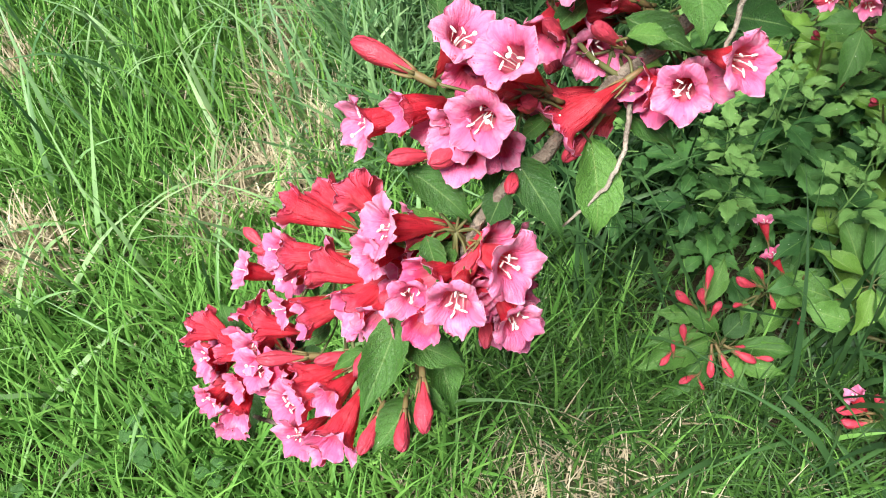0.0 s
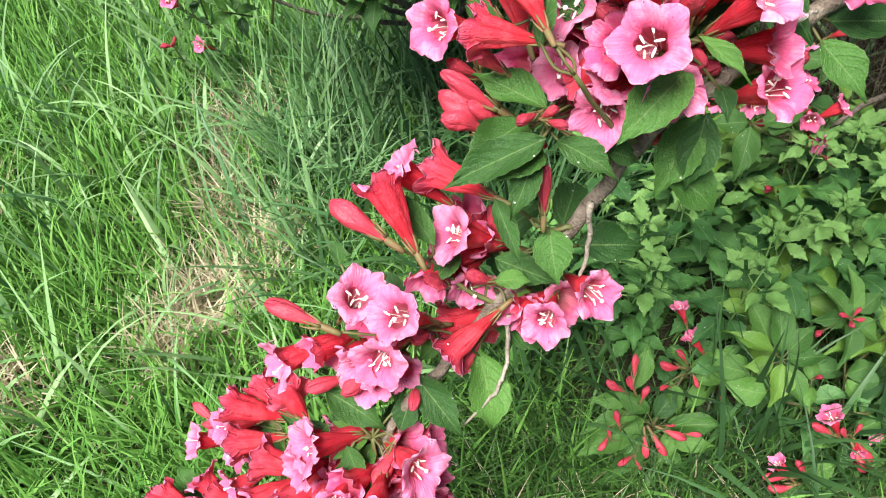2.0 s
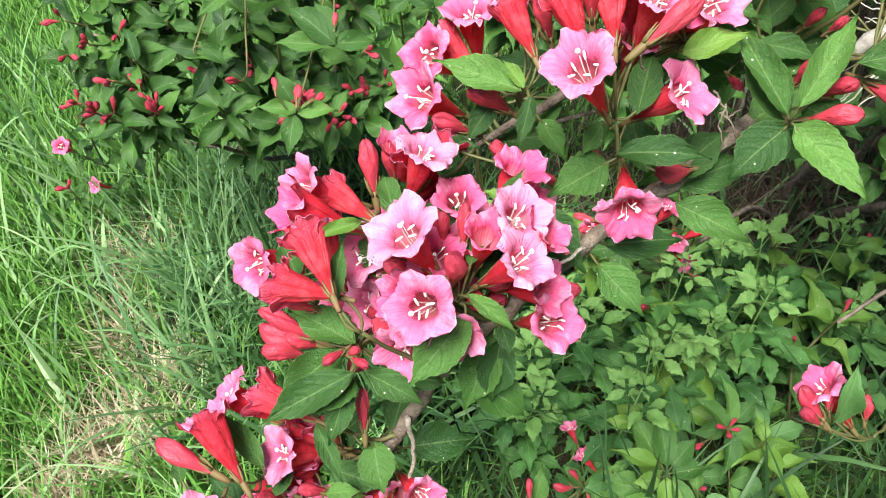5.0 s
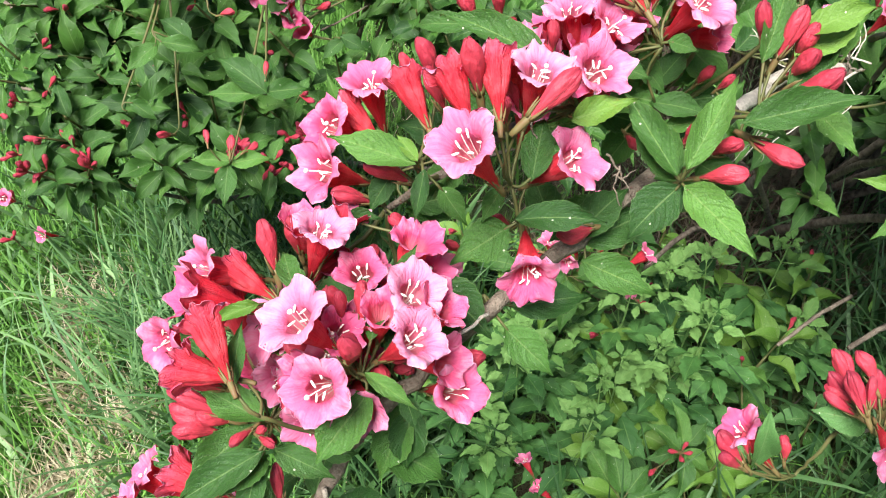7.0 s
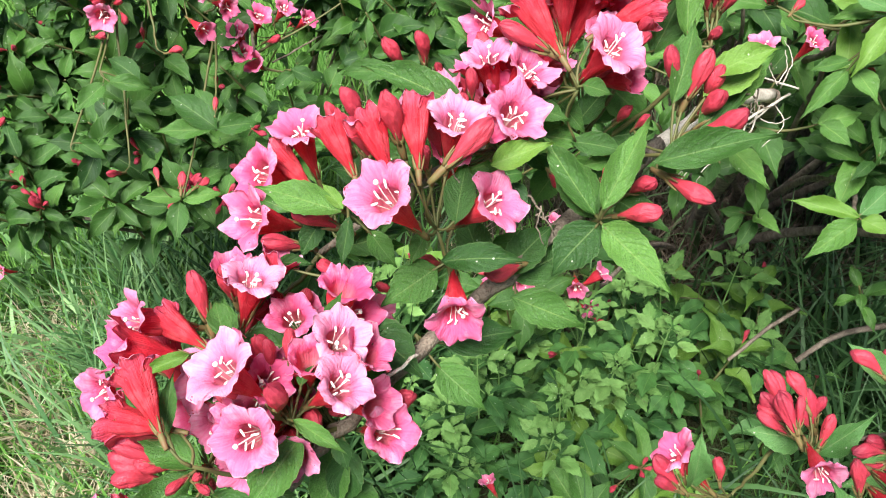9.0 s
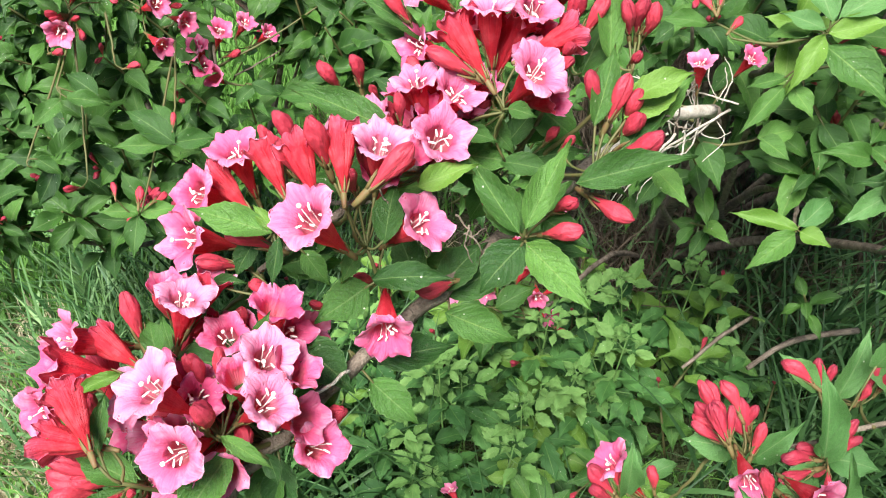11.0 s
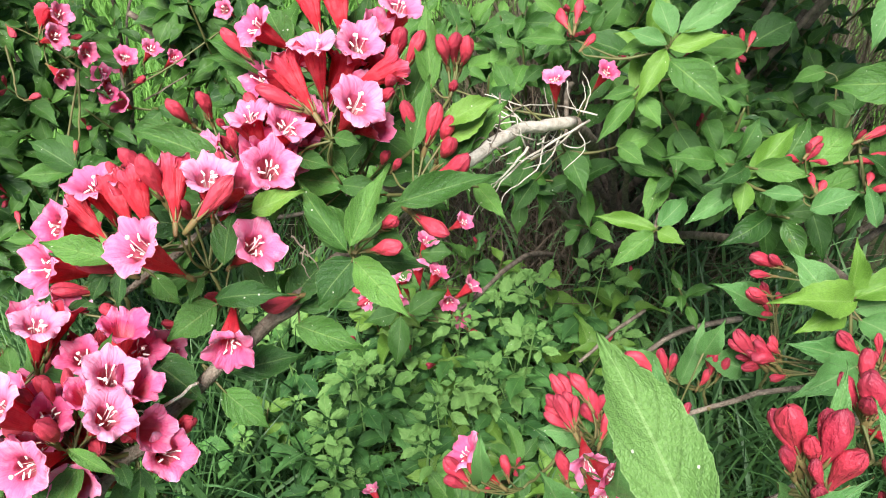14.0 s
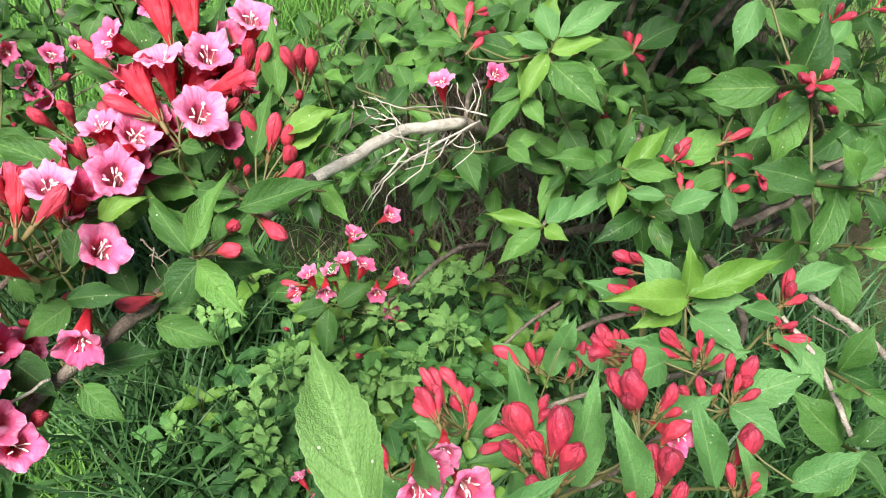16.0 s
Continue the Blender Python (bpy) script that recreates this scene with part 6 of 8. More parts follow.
part("woody_stem", make_mesh("woody_stem", *tube([(0.872, 0.450, 0.540), (0.980, 0.471, 0.548), (1.077, 0.474, 0.552)], [0.0040, 0.0045, 0.0050], 6, 5, 0.0008, rng), [BARK]), near, None, "brown woody stem")
part("woody_stem", make_mesh("woody_stem", *tube([(0.616, 0.538, 0.355), (0.671, 0.558, 0.360), (0.726, 0.574, 0.360)], [0.0020, 0.0023, 0.0026], 6, 5, 0.0008, rng), [BARK]), near, None, "brown woody stem")
part("woody_stem", make_mesh("woody_stem", *tube([(0.672, 0.502, 0.378), (0.739, 0.517, 0.381), (0.817, 0.507, 0.379)], [0.0030, 0.0034, 0.0040], 6, 5, 0.0008, rng), [BARK]), near, None, "brown woody stem")
part("dead_twig", make_mesh("dead_twig", *tube([(0.525, 0.520, 0.762), (0.515, 0.527, 0.771), (0.508, 0.561, 0.772)], [0.00075, 0.00045, 0.00030], 6, 5, 0.0008, rng), [DEAD_BARK]), near, None, "thin bleached dead twig")
part("dead_twig", make_mesh("dead_twig", *tube([(0.515, 0.527, 0.771), (0.498, 0.541, 0.768), (0.496, 0.565, 0.770)], [0.00068, 0.00045, 0.00030], 6, 5, 0.0008, rng), [DEAD_BARK]), near, None, "thin bleached dead twig")
part("dead_twig", make_mesh("dead_twig", *tube([(0.520, 0.512, 0.749), (0.500, 0.511, 0.727), (0.486, 0.512, 0.711), (0.470, 0.510, 0.692)], [0.00120, 0.00090, 0.00060, 0.00030], 6, 5, 0.0008, rng), [DEAD_BARK]), near, None, "thin bleached dead twig")
part("dead_twig", make_mesh("dead_twig", *tube([(0.492, 0.520, 0.750), (0.490, 0.517, 0.739), (0.481, 0.520, 0.729)], [0.00090, 0.00060, 0.00030], 6, 5, 0.0008, rng), [DEAD_BARK]), near, None, "thin bleached dead twig")
part("dead_twig", make_mesh("dead_twig", *tube([(0.512, 0.510, 0.753), (0.498, 0.514, 0.745), (0.492, 0.516, 0.737)], [0.00097, 0.00060, 0.00030], 6, 5, 0.0008, rng), [DEAD_BARK]), near, None, "thin bleached dead twig")
part("dead_twig", make_mesh("dead_twig", *tube([(0.591, 0.564, 0.704), (0.568, 0.552, 0.702), (0.547, 0.534, 0.716), (0.524, 0.514, 0.732)], [0.00097, 0.00075, 0.00045, 0.00030], 6, 5, 0.0008, rng), [DEAD_BARK]), near, None, "thin bleached dead twig")
part("dead_twig", make_mesh("dead_twig", *tube([(0.598, 0.596, 0.735), (0.597, 0.586, 0.722), (0.600, 0.575, 0.712)], [0.00068, 0.00045, 0.00030], 6, 5, 0.0008, rng), [DEAD_BARK]), near, None, "thin bleached dead twig")
part("dead_twig", make_mesh("dead_twig", *tube([(0.578, 0.588, 0.730), (0.577, 0.578, 0.718), (0.575, 0.567, 0.709)], [0.00068, 0.00045, 0.00030], 6, 5, 0.0008, rng), [DEAD_BARK]), near, None, "thin bleached dead twig")
part("dead_twig", make_mesh("dead_twig", *tube([(0.572, 0.590, 0.739), (0.571, 0.581, 0.728), (0.574, 0.572, 0.714)], [0.00052, 0.00045, 0.00030], 6, 5, 0.0008, rng), [DEAD_BARK]), near, None, "thin bleached dead twig")
part("dead_twig", make_mesh("dead_twig", *tube([(0.547, 0.534, 0.716), (0.519, 0.512, 0.736), (0.501, 0.512, 0.737)], [0.00068, 0.00045, 0.00030], 6, 5, 0.0008, rng), [DEAD_BARK]), near, None, "thin bleached dead twig")
part("dead_twig", make_mesh("dead_twig", *tube([(0.500, 0.511, 0.727), (0.487, 0.513, 0.715), (0.483, 0.511, 0.704)], [0.00060, 0.00045, 0.00030], 6, 5, 0.0008, rng), [DEAD_BARK]), near, None, "thin bleached dead twig")
part("dead_twig", make_mesh("dead_twig", *tube([(0.534, 0.523, 0.738), (0.561, 0.552, 0.710), (0.577, 0.567, 0.708)], [0.00075, 0.00045, 0.00030], 6, 5, 0.0008, rng), [DEAD_BARK]), near, None, "thin bleached dead twig")
part("dead_twig", make_mesh("dead_twig", *tube([(0.601, 0.577, 0.713), (0.611, 0.584, 0.722), (0.612, 0.592, 0.733)], [0.00052, 0.00045, 0.00030], 6, 5, 0.0008, rng), [DEAD_BARK]), near, None, "thin bleached dead twig")
part("dead_twig", make_mesh("dead_twig", *tube([(0.513, 0.523, 0.769), (0.500, 0.529, 0.766), (0.494, 0.530, 0.762)], [0.00068, 0.00045, 0.00030], 6, 5, 0.0008, rng), [DEAD_BARK]), near, None, "thin bleached dead twig")
part("dead_twig", make_mesh("dead_twig", *tube([(0.510, 0.530, 0.771), (0.503, 0.547, 0.770), (0.492, 0.560, 0.768)], [0.00052, 0.00045, 0.00030], 6, 5, 0.0008, rng), [DEAD_BARK]), near, None, "thin bleached dead twig")
part("dead_twig", make_mesh("dead_twig", *tube([(0.574, 0.570, 0.713), (0.556, 0.551, 0.719), (0.539, 0.529, 0.737)], [0.00068, 0.00045, 0.00030], 6, 5, 0.0008, rng), [DEAD_BARK]), near, None, "thin bleached dead twig")
part("dead_twig", make_mesh("dead_twig", *tube([(-0.169, 1.007, 0.520), (-0.138, 0.985, 0.506), (-0.096, 0.951, 0.484)], [0.00165, 0.00143, 0.00120], 6, 5, 0.0008, rng), [STALK]), near, None, "reddish brown shoot")
part("woody_stem", make_mesh("woody_stem", *tube([(-0.161, 1.097, 0.599), (-0.130, 1.072, 0.583), (-0.094, 1.034, 0.556), (-0.062, 0.997, 0.530)], [0.0030, 0.0027, 0.0023, 0.0020], 6, 5, 0.0008, rng), [BARK]), near, None, "brown woody stem")
part("woody_stem", make_mesh("woody_stem", *tube([(0.195, 1.082, 0.569), (0.184, 1.043, 0.533), (0.171, 1.002, 0.495)], [0.0026, 0.0023, 0.0020], 6, 5, 0.0008, rng), [BARK]), near, None, "brown woody stem")
part("woody_stem", make_mesh("woody_stem", *tube([(0.205, 1.048, 0.514), (0.237, 1.051, 0.523), (0.275, 1.057, 0.534)], [0.0014, 0.0012, 0.0010], 6, 5, 0.0008, rng), [BARK]), near, None, "brown woody stem")
part("woody_stem", make_mesh("woody_stem", *tube([(-0.181, 1.041, 0.520), (-0.147, 1.025, 0.513), (-0.126, 1.012, 0.505)], [0.0026, 0.0021, 0.0016], 6, 5, 0.0008, rng), [BARK]), near, None, "brown woody stem")
part("woody_stem", make_mesh("woody_stem", *tube([(0.065, 1.085, 0.549), (0.062, 1.047, 0.529), (0.085, 1.011, 0.514)], [0.0016, 0.0013, 0.0010], 6, 5, 0.0008, rng), [BARK]), near, None, "brown woody stem")
part("woody_stem", make_mesh("woody_stem", *tube([(0.225, 1.212, 0.486), (0.277, 1.197, 0.501), (0.308, 1.146, 0.491)], [0.0030, 0.0030, 0.0030], 6, 5, 0.0008, rng), [BARK]), near, None, "brown woody stem")
part("woody_stem", make_mesh("woody_stem", *tube([(0.225, 1.281, 0.547), (0.201, 1.243, 0.507), (0.190, 1.161, 0.473)], [0.0020, 0.0020, 0.0020], 6, 5, 0.0008, rng), [BARK]), near, None, "brown woody stem")
part("dead_twig", make_mesh("dead_twig", *tube([(0.309, 0.392, 0.847), (0.315, 0.386, 0.838), (0.320, 0.378, 0.825)], [0.00075, 0.00052, 0.00030], 6, 5, 0.0008, rng), [BARK]), near, None, "thin bleached dead twig")
part("dead_twig", make_mesh("dead_twig", *tube([(0.311, 0.385, 0.838), (0.317, 0.385, 0.835), (0.325, 0.388, 0.836)], [0.00052, 0.00045, 0.00030], 6, 5, 0.0008, rng), [BARK]), near, None, "thin bleached dead twig")
part("dead_twig", make_mesh("dead_twig", *tube([(0.315, 0.388, 0.841), (0.311, 0.383, 0.834), (0.313, 0.376, 0.824)], [0.00052, 0.00045, 0.00030], 6, 5, 0.0008, rng), [BARK]), near, None, "thin bleached dead twig")
part("dead_twig", make_mesh("dead_twig", *tube([(0.466, 0.450, 0.862), (0.455, 0.423, 0.862), (0.434, 0.393, 0.867)], [0.00082, 0.00060, 0.00030], 6, 5, 0.0008, rng), [BARK]), near, None, "thin bleached dead twig")
part("dead_twig", make_mesh("dead_twig", *tube([(0.455, 0.423, 0.862), (0.480, 0.448, 0.848), (0.485, 0.448, 0.844)], [0.00052, 0.00045, 0.00030], 6, 5, 0.0008, rng), [BARK]), near, None, "thin bleached dead twig")
part("dead_twig", make_mesh("dead_twig", *tube([(0.439, 0.401, 0.869), (0.432, 0.401, 0.873), (0.426, 0.398, 0.873)], [0.00060, 0.00045, 0.00030], 6, 5, 0.0008, rng), [BARK]), near, None, "thin bleached dead twig")
part("dead_twig", make_mesh("dead_twig", *tube([(0.437, 0.399, 0.869), (0.442, 0.396, 0.865), (0.450, 0.399, 0.862)], [0.00060, 0.00045, 0.00030], 6, 5, 0.0008, rng), [BARK]), near, None, "thin bleached dead twig")
part("dead_twig", make_mesh("dead_twig", *tube([(0.272, 0.402, 0.871), (0.275, 0.400, 0.857), (0.278, 0.395, 0.846)], [0.00060, 0.00045, 0.00030], 6, 5, 0.0008, rng), [BARK]), near, None, "thin bleached dead twig")


# ---- the leafy shrub behind and the shrub at the lawn's edge ----
HOLE = [(0.50, 0.50), (0.50, 1.02), (0.92, 1.10), (0.84, 0.80), (0.68, 0.60)]


def in_gap(p):
    """The opening between two shoots of the back shrub, through which the lawn shows."""
    a, b = np.array((0.262, 0.79, 0.725)), np.array((0.205, 1.25, 0.42))
    t = min(1.0, max(0.0, (p - a) @ (b - a) / ((b - a) @ (b - a))))
    return np.linalg.norm(p - a - (b - a) * t) < 0.066


class Bush:
    def __init__(self, root, crown, most):
        self.root, self.crown, self.most = root, np.array(crown, float), most
        self.leaves, self.buds, self.stems, self.tips, self.made = Heap(), Heap(), [], [], 0

    def sprout(self, tip, size=0.058, buds=0, young=0, opened=0, pairs=3):
        tip = np.array(tip, float)
        out = tip - self.crown
        axis = unit(np.array((out[0] * 0.5, out[1] * 0.5 - 0.12, 0.55)) + np.array([rng.uniform(-0.25, 0.25) for _ in range(3)]))
        singly = self.made + 2 * pairs <= self.most
        self.made += 2 * pairs if singly else 0
        stem = shoot(self.root, tip, axis, size, pairs, buds, bool(young), None if singly else self.leaves, None if singly else self.buds, opened)
        self.stems.append(stem)
        self.tips.append((tip, axis))

    def fill(self, times, reach, drop, size=0.05, keep=1.0, floor=0.08):
        for tip, axis in list(self.tips):
            for _ in range(times):
                q = tip + np.array((rng.uniform(-reach, reach), rng.uniform(-reach * 0.5, reach * 1.6), rng.uniform(-drop, -0.03)))
                if rng.random() < keep and q[2] > floor and not inside(q[0], q[1], HOLE) and not in_gap(q):
                    a = unit(axis + np.array([rng.uniform(-0.6, 0.6) for _ in range(3)]))
                    self.stems.append(shoot(self.root, q, a, size * rng.uniform(0.75, 1.15), 3, 0, False, self.leaves, self.buds))

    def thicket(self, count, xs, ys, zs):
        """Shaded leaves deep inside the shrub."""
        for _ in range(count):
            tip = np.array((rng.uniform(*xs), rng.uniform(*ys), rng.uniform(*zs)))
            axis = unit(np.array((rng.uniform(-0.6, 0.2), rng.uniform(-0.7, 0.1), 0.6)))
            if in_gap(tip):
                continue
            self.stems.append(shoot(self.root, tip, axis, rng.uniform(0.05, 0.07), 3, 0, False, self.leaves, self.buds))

    def shade_crest(self, count, xs, ys, zs):
        """Unseen arching shoots above the shrub, added to shade what is below."""
        for _ in range(count):
            tip = np.array((rng.uniform(*xs), rng.uniform(*ys), rng.uniform(*zs)))
            axis = unit(np.array((rng.uniform(-0.4, 0.4), rng.uniform(-0.4, 0.4), 0.8)))
            self.stems.append(shoot(self.root, tip, axis, rng.uniform(0.055, 0.075), 4, 0, False, self.leaves, self.buds))
            self.tips.append((tip, axis))

    def finish(self, wood, count, thick):
        for tip, axis in self.tips[:: max(1, len(self.tips) // count)]:
            mid = self.crown * 0.5 + tip * 0.5 + np.array((0, 0, -0.07))
            self_line = [self.crown + np.array((rng.uniform(-0.06, 0.06), rng.uniform(-0.06, 0.06), -0.02)), mid, tip - axis * 0.05]
            part("stem", make_mesh("stem", *tube(self_line, [thick, thick * 0.6, 0.0018], 7, 8, 0.002, rng), [wood]), self.root, None, "brown arching woody stem")
        tagged(part("twig_tangle", make_mesh("twig_tangle", *joined(self.stems), [STALK]), self.root, None, "thin reddish green shoots"), kind="stuff")
        if self.leaves.shapes:
            tagged(part("foliage", self.leaves.mesh("foliage", FOLIAGE), self.root, None, "dense inner green leaves, tinted darker for shade"), kind="stuff")
        if self.buds.shapes:
            tagged(part("bud_rest", self.buds.mesh("bud_rest", DARK_BUD), self.root, None, "small red buds"), kind="stuff")


right = Bush(thing("weigela_shrub", (0.98, 1.02, 0.0), "leafy green weigela shrub with a few red buds and brown stems", "shrub", "weigela shrubs"), (0.98, 1.02, 0.0), 300)
right.sprout((0.681, 0.583, 0.768), size=0.065, young=1)
right.sprout((0.685, 0.429, 0.735), size=0.06)
right.sprout((0.729, 0.425, 0.732), buds=4)
right.sprout((0.778, 0.358, 0.845), size=0.065, buds=6)
right.sprout((0.858, 0.433, 0.829), buds=3)
right.sprout((0.831, 0.662, 0.662), buds=5)
right.sprout((0.777, 0.640, 0.631), buds=3)
right.sprout((0.791, 0.623, 0.591), buds=3)
right.sprout((0.688, 0.537, 0.657))
right.sprout((0.752, 0.260, 0.837), size=0.055)
right.sprout((0.863, 0.388, 0.691))
right.sprout((0.676, 0.855, 0.598))
right.sprout((0.613, 0.951, 0.564))
right.sprout((0.621, 0.832, 0.577))
right.sprout((0.550, 1.013, 0.562))
right.sprout((0.669, 0.732, 0.710), buds=4)
right.sprout((0.936, 0.462, 0.805), buds=3)
right.sprout((0.591, 1.010, 0.571))
right.sprout((0.639, 0.618, 0.508), size=0.04)
right.sprout((0.769, 0.371, 0.748), buds=3)
right.sprout((0.779, 0.259, 0.771))
right.sprout((0.729, 0.404, 0.714))
right.sprout((0.731, 0.595, 0.713))
right.sprout((0.841, 0.649, 0.621))
right.sprout((0.828, 0.591, 0.586))
right.sprout((0.701, 0.151, 0.718))
right.sprout((0.720, 0.175, 0.740))
right.sprout((0.530, 0.936, 0.570))
right.sprout((0.485, 0.943, 0.570))
right.sprout((0.897, 0.379, 0.752))
right.sprout((0.709, 0.685, 0.672), buds=3)
right.sprout((0.745, 0.564, 0.698))
right.sprout((0.683, 0.524, 0.654))
right.sprout((0.698, 0.736, 0.671), buds=3)
right.sprout((0.652, 0.969, 0.570))
right.sprout((0.673, 0.920, 0.598))
right.sprout((0.592, 0.952, 0.523))
right.sprout((0.605, 0.898, 0.489), size=0.045)
right.sprout((0.562, 0.969, 0.502))
right.sprout((0.662, 0.867, 0.522), size=0.045)
right.sprout((0.691, 0.814, 0.586))
right.sprout((0.527, 0.968, 0.493))
right.sprout((0.690, 0.888, 0.616))
right.sprout((0.707, 0.798, 0.625))
right.sprout((0.665, 0.942, 0.537))
right.sprout((0.635, 1.023, 0.551))
right.sprout((0.728, 0.758, 0.587))
right.sprout((0.758, 0.721, 0.561))
right.sprout((0.793, 0.880, 0.605))
right.sprout((0.849, 0.885, 0.561))
right.sprout((0.894, 0.876, 0.586))
right.sprout((0.931, 0.858, 0.556))
right.sprout((0.780, 0.818, 0.603))
right.sprout((0.995, 0.862, 0.564))
right.sprout((1.021, 0.824, 0.543))
right.sprout((0.763, 0.885, 0.593))
right.sprout((0.862, 0.856, 0.626))
right.sprout((0.935, 0.863, 0.604))
right.sprout((0.844, 0.915, 0.598))
right.sprout((1.040, 0.782, 0.607))
right.sprout((0.827, 1.023, 0.552))
right.sprout((0.889, 1.031, 0.513))
right.sprout((0.908, 0.958, 0.521))
right.sprout((0.985, 0.976, 0.515))
right.sprout((1.131, 0.815, 0.556))
right.sprout((1.140, 0.761, 0.602))
right.sprout((1.141, 0.697, 0.629))
right.sprout((0.932, 0.978, 0.569))
right.sprout((1.018, 0.973, 0.542))
right.sprout((1.040, 0.911, 0.579))
right.sprout((1.089, 0.871, 0.579))
right.sprout((0.848, 0.985, 0.512))
right.sprout((0.628, 0.627, 0.598))
right.sprout((0.584, 0.662, 0.572), size=0.05)
right.sprout((0.577, 0.709, 0.574), size=0.045)
right.sprout((0.617, 0.642, 0.564), size=0.05)
leaf(right.root, (0.672, 0.555, 0.775), (0.718, 0.536, 0.789), (-0.300, -0.506, 0.809), 0.36, 1)
leaf(right.root, (0.670, 0.555, 0.774), (0.632, 0.534, 0.742), (-0.297, -0.506, 0.810), 0.36, 1)
leaf(right.root, (0.671, 0.557, 0.778), (0.642, 0.580, 0.787), (-0.299, -0.509, 0.807), 0.42, 4)
leaf(right.root, (0.676, 0.559, 0.783), (0.680, 0.598, 0.802), (-0.305, -0.511, 0.804), 0.50, 4)
leaf(right.root, (0.681, 0.558, 0.785), (0.747, 0.560, 0.807), (-0.309, -0.511, 0.802), 0.36, 4)
leaf(right.root, (0.672, 0.554, 0.765), (0.696, 0.491, 0.746), (-0.297, -0.500, 0.813), 0.46, 2)
leaf(right.root, (0.687, 0.558, 0.756), (0.715, 0.520, 0.751), (-0.305, -0.495, 0.814), 0.50, 2)
leaf(right.root, (0.675, 0.575, 0.767), (0.641, 0.587, 0.760), (-0.295, -0.512, 0.807), 0.40, 2)
leaf(right.root, (0.687, 0.438, 0.714), (0.745, 0.458, 0.744), (-0.317, -0.402, 0.859), 0.30, 1)
leaf(right.root, (0.686, 0.438, 0.713), (0.668, 0.414, 0.697), (-0.316, -0.401, 0.860), 0.50, 1)
leaf(right.root, (0.692, 0.442, 0.706), (0.727, 0.430, 0.720), (-0.317, -0.399, 0.860), 0.45, 2)
leaf(right.root, (0.684, 0.440, 0.706), (0.631, 0.436, 0.686), (-0.311, -0.399, 0.862), 0.34, 4)
leaf(right.root, (0.696, 0.452, 0.702), (0.690, 0.493, 0.705), (-0.317, -0.403, 0.858), 0.45, 2)
leaf(right.root, (0.634, 0.474, 0.642), (0.587, 0.507, 0.649), (-0.247, -0.402, 0.882), 0.28, 1)
leaf(right.root, (0.635, 0.472, 0.641), (0.648, 0.448, 0.643), (-0.248, -0.400, 0.882), 0.60, 1)
leaf(right.root, (0.631, 0.472, 0.640), (0.582, 0.462, 0.624), (-0.244, -0.401, 0.883), 0.42, 2)
leaf(right.root, (0.641, 0.480, 0.637), (0.683, 0.498, 0.646), (-0.250, -0.403, 0.880), 0.45, 4)
leaf(right.root, (0.812, 0.469, 0.842), (0.784, 0.450, 0.807), (-0.452, -0.447, 0.772), 0.46, 4)
leaf(right.root, (0.797, 0.373, 0.816), (0.748, 0.376, 0.786), (-0.458, -0.370, 0.808), 0.34, 4)
leaf(right.root, (0.800, 0.368, 0.816), (0.830, 0.365, 0.830), (-0.462, -0.365, 0.809), 0.40, 4)
leaf(right.root, (0.837, 0.412, 0.828), (0.823, 0.417, 0.817), (-0.479, -0.393, 0.785), 0.30, 4)
leaf(right.root, (0.837, 0.409, 0.826), (0.867, 0.423, 0.839), (-0.479, -0.390, 0.786), 0.40, 4)
leaf(right.root, (0.737, 0.423, 0.723), (0.783, 0.438, 0.743), (-0.361, -0.384, 0.850), 0.55, 2)
leaf(right.root, (0.747, 0.431, 0.707), (0.759, 0.456, 0.722), (-0.361, -0.380, 0.851), 0.50, 2)
leaf(right.root, (0.775, 0.572, 0.739), (0.827, 0.573, 0.753), (-0.360, -0.474, 0.803), 0.60, 0)
leaf(right.root, (0.772, 0.571, 0.736), (0.728, 0.600, 0.733), (-0.357, -0.473, 0.805), 0.45, 0)
leaf(right.root, (0.828, 0.481, 0.709), (0.862, 0.511, 0.738), (-0.405, -0.397, 0.824), 0.45, 0)
leaf(right.root, (0.830, 0.479, 0.710), (0.813, 0.500, 0.713), (-0.407, -0.396, 0.823), 0.50, 0)
leaf(right.root, (0.693, 0.548, 0.684), (0.699, 0.509, 0.666), (-0.290, -0.455, 0.842), 0.50, 0)
leaf(right.root, (0.700, 0.554, 0.678), (0.681, 0.518, 0.648), (-0.293, -0.454, 0.841), 0.40, 0)
leaf(right.root, (0.626, 0.545, 0.688), (0.666, 0.542, 0.692), (-0.241, -0.467, 0.851), 0.50, 2)
leaf(right.root, (0.629, 0.544, 0.688), (0.641, 0.516, 0.683), (-0.244, -0.465, 0.851), 0.60, 2)
leaf(right.root, (0.592, 0.574, 0.671), (0.594, 0.533, 0.647), (-0.206, -0.480, 0.853), 0.50, 0)
leaf(right.root, (0.595, 0.584, 0.667), (0.615, 0.559, 0.652), (-0.206, -0.482, 0.851), 0.45, 0)
leaf(right.root, (0.563, 0.596, 0.651), (0.534, 0.574, 0.634), (-0.176, -0.485, 0.856), 0.50, 0)
leaf(right.root, (0.568, 0.587, 0.631), (0.534, 0.567, 0.614), (-0.178, -0.471, 0.864), 0.50, 0)
leaf(right.root, (0.643, 0.551, 0.735), (0.598, 0.535, 0.709), (-0.266, -0.490, 0.830), 0.30, 2)
leaf(right.root, (0.646, 0.554, 0.740), (0.614, 0.563, 0.732), (-0.269, -0.493, 0.827), 0.35, 2)
leaf(right.root, (0.646, 0.550, 0.736), (0.653, 0.518, 0.722), (-0.269, -0.489, 0.830), 0.50, 2)
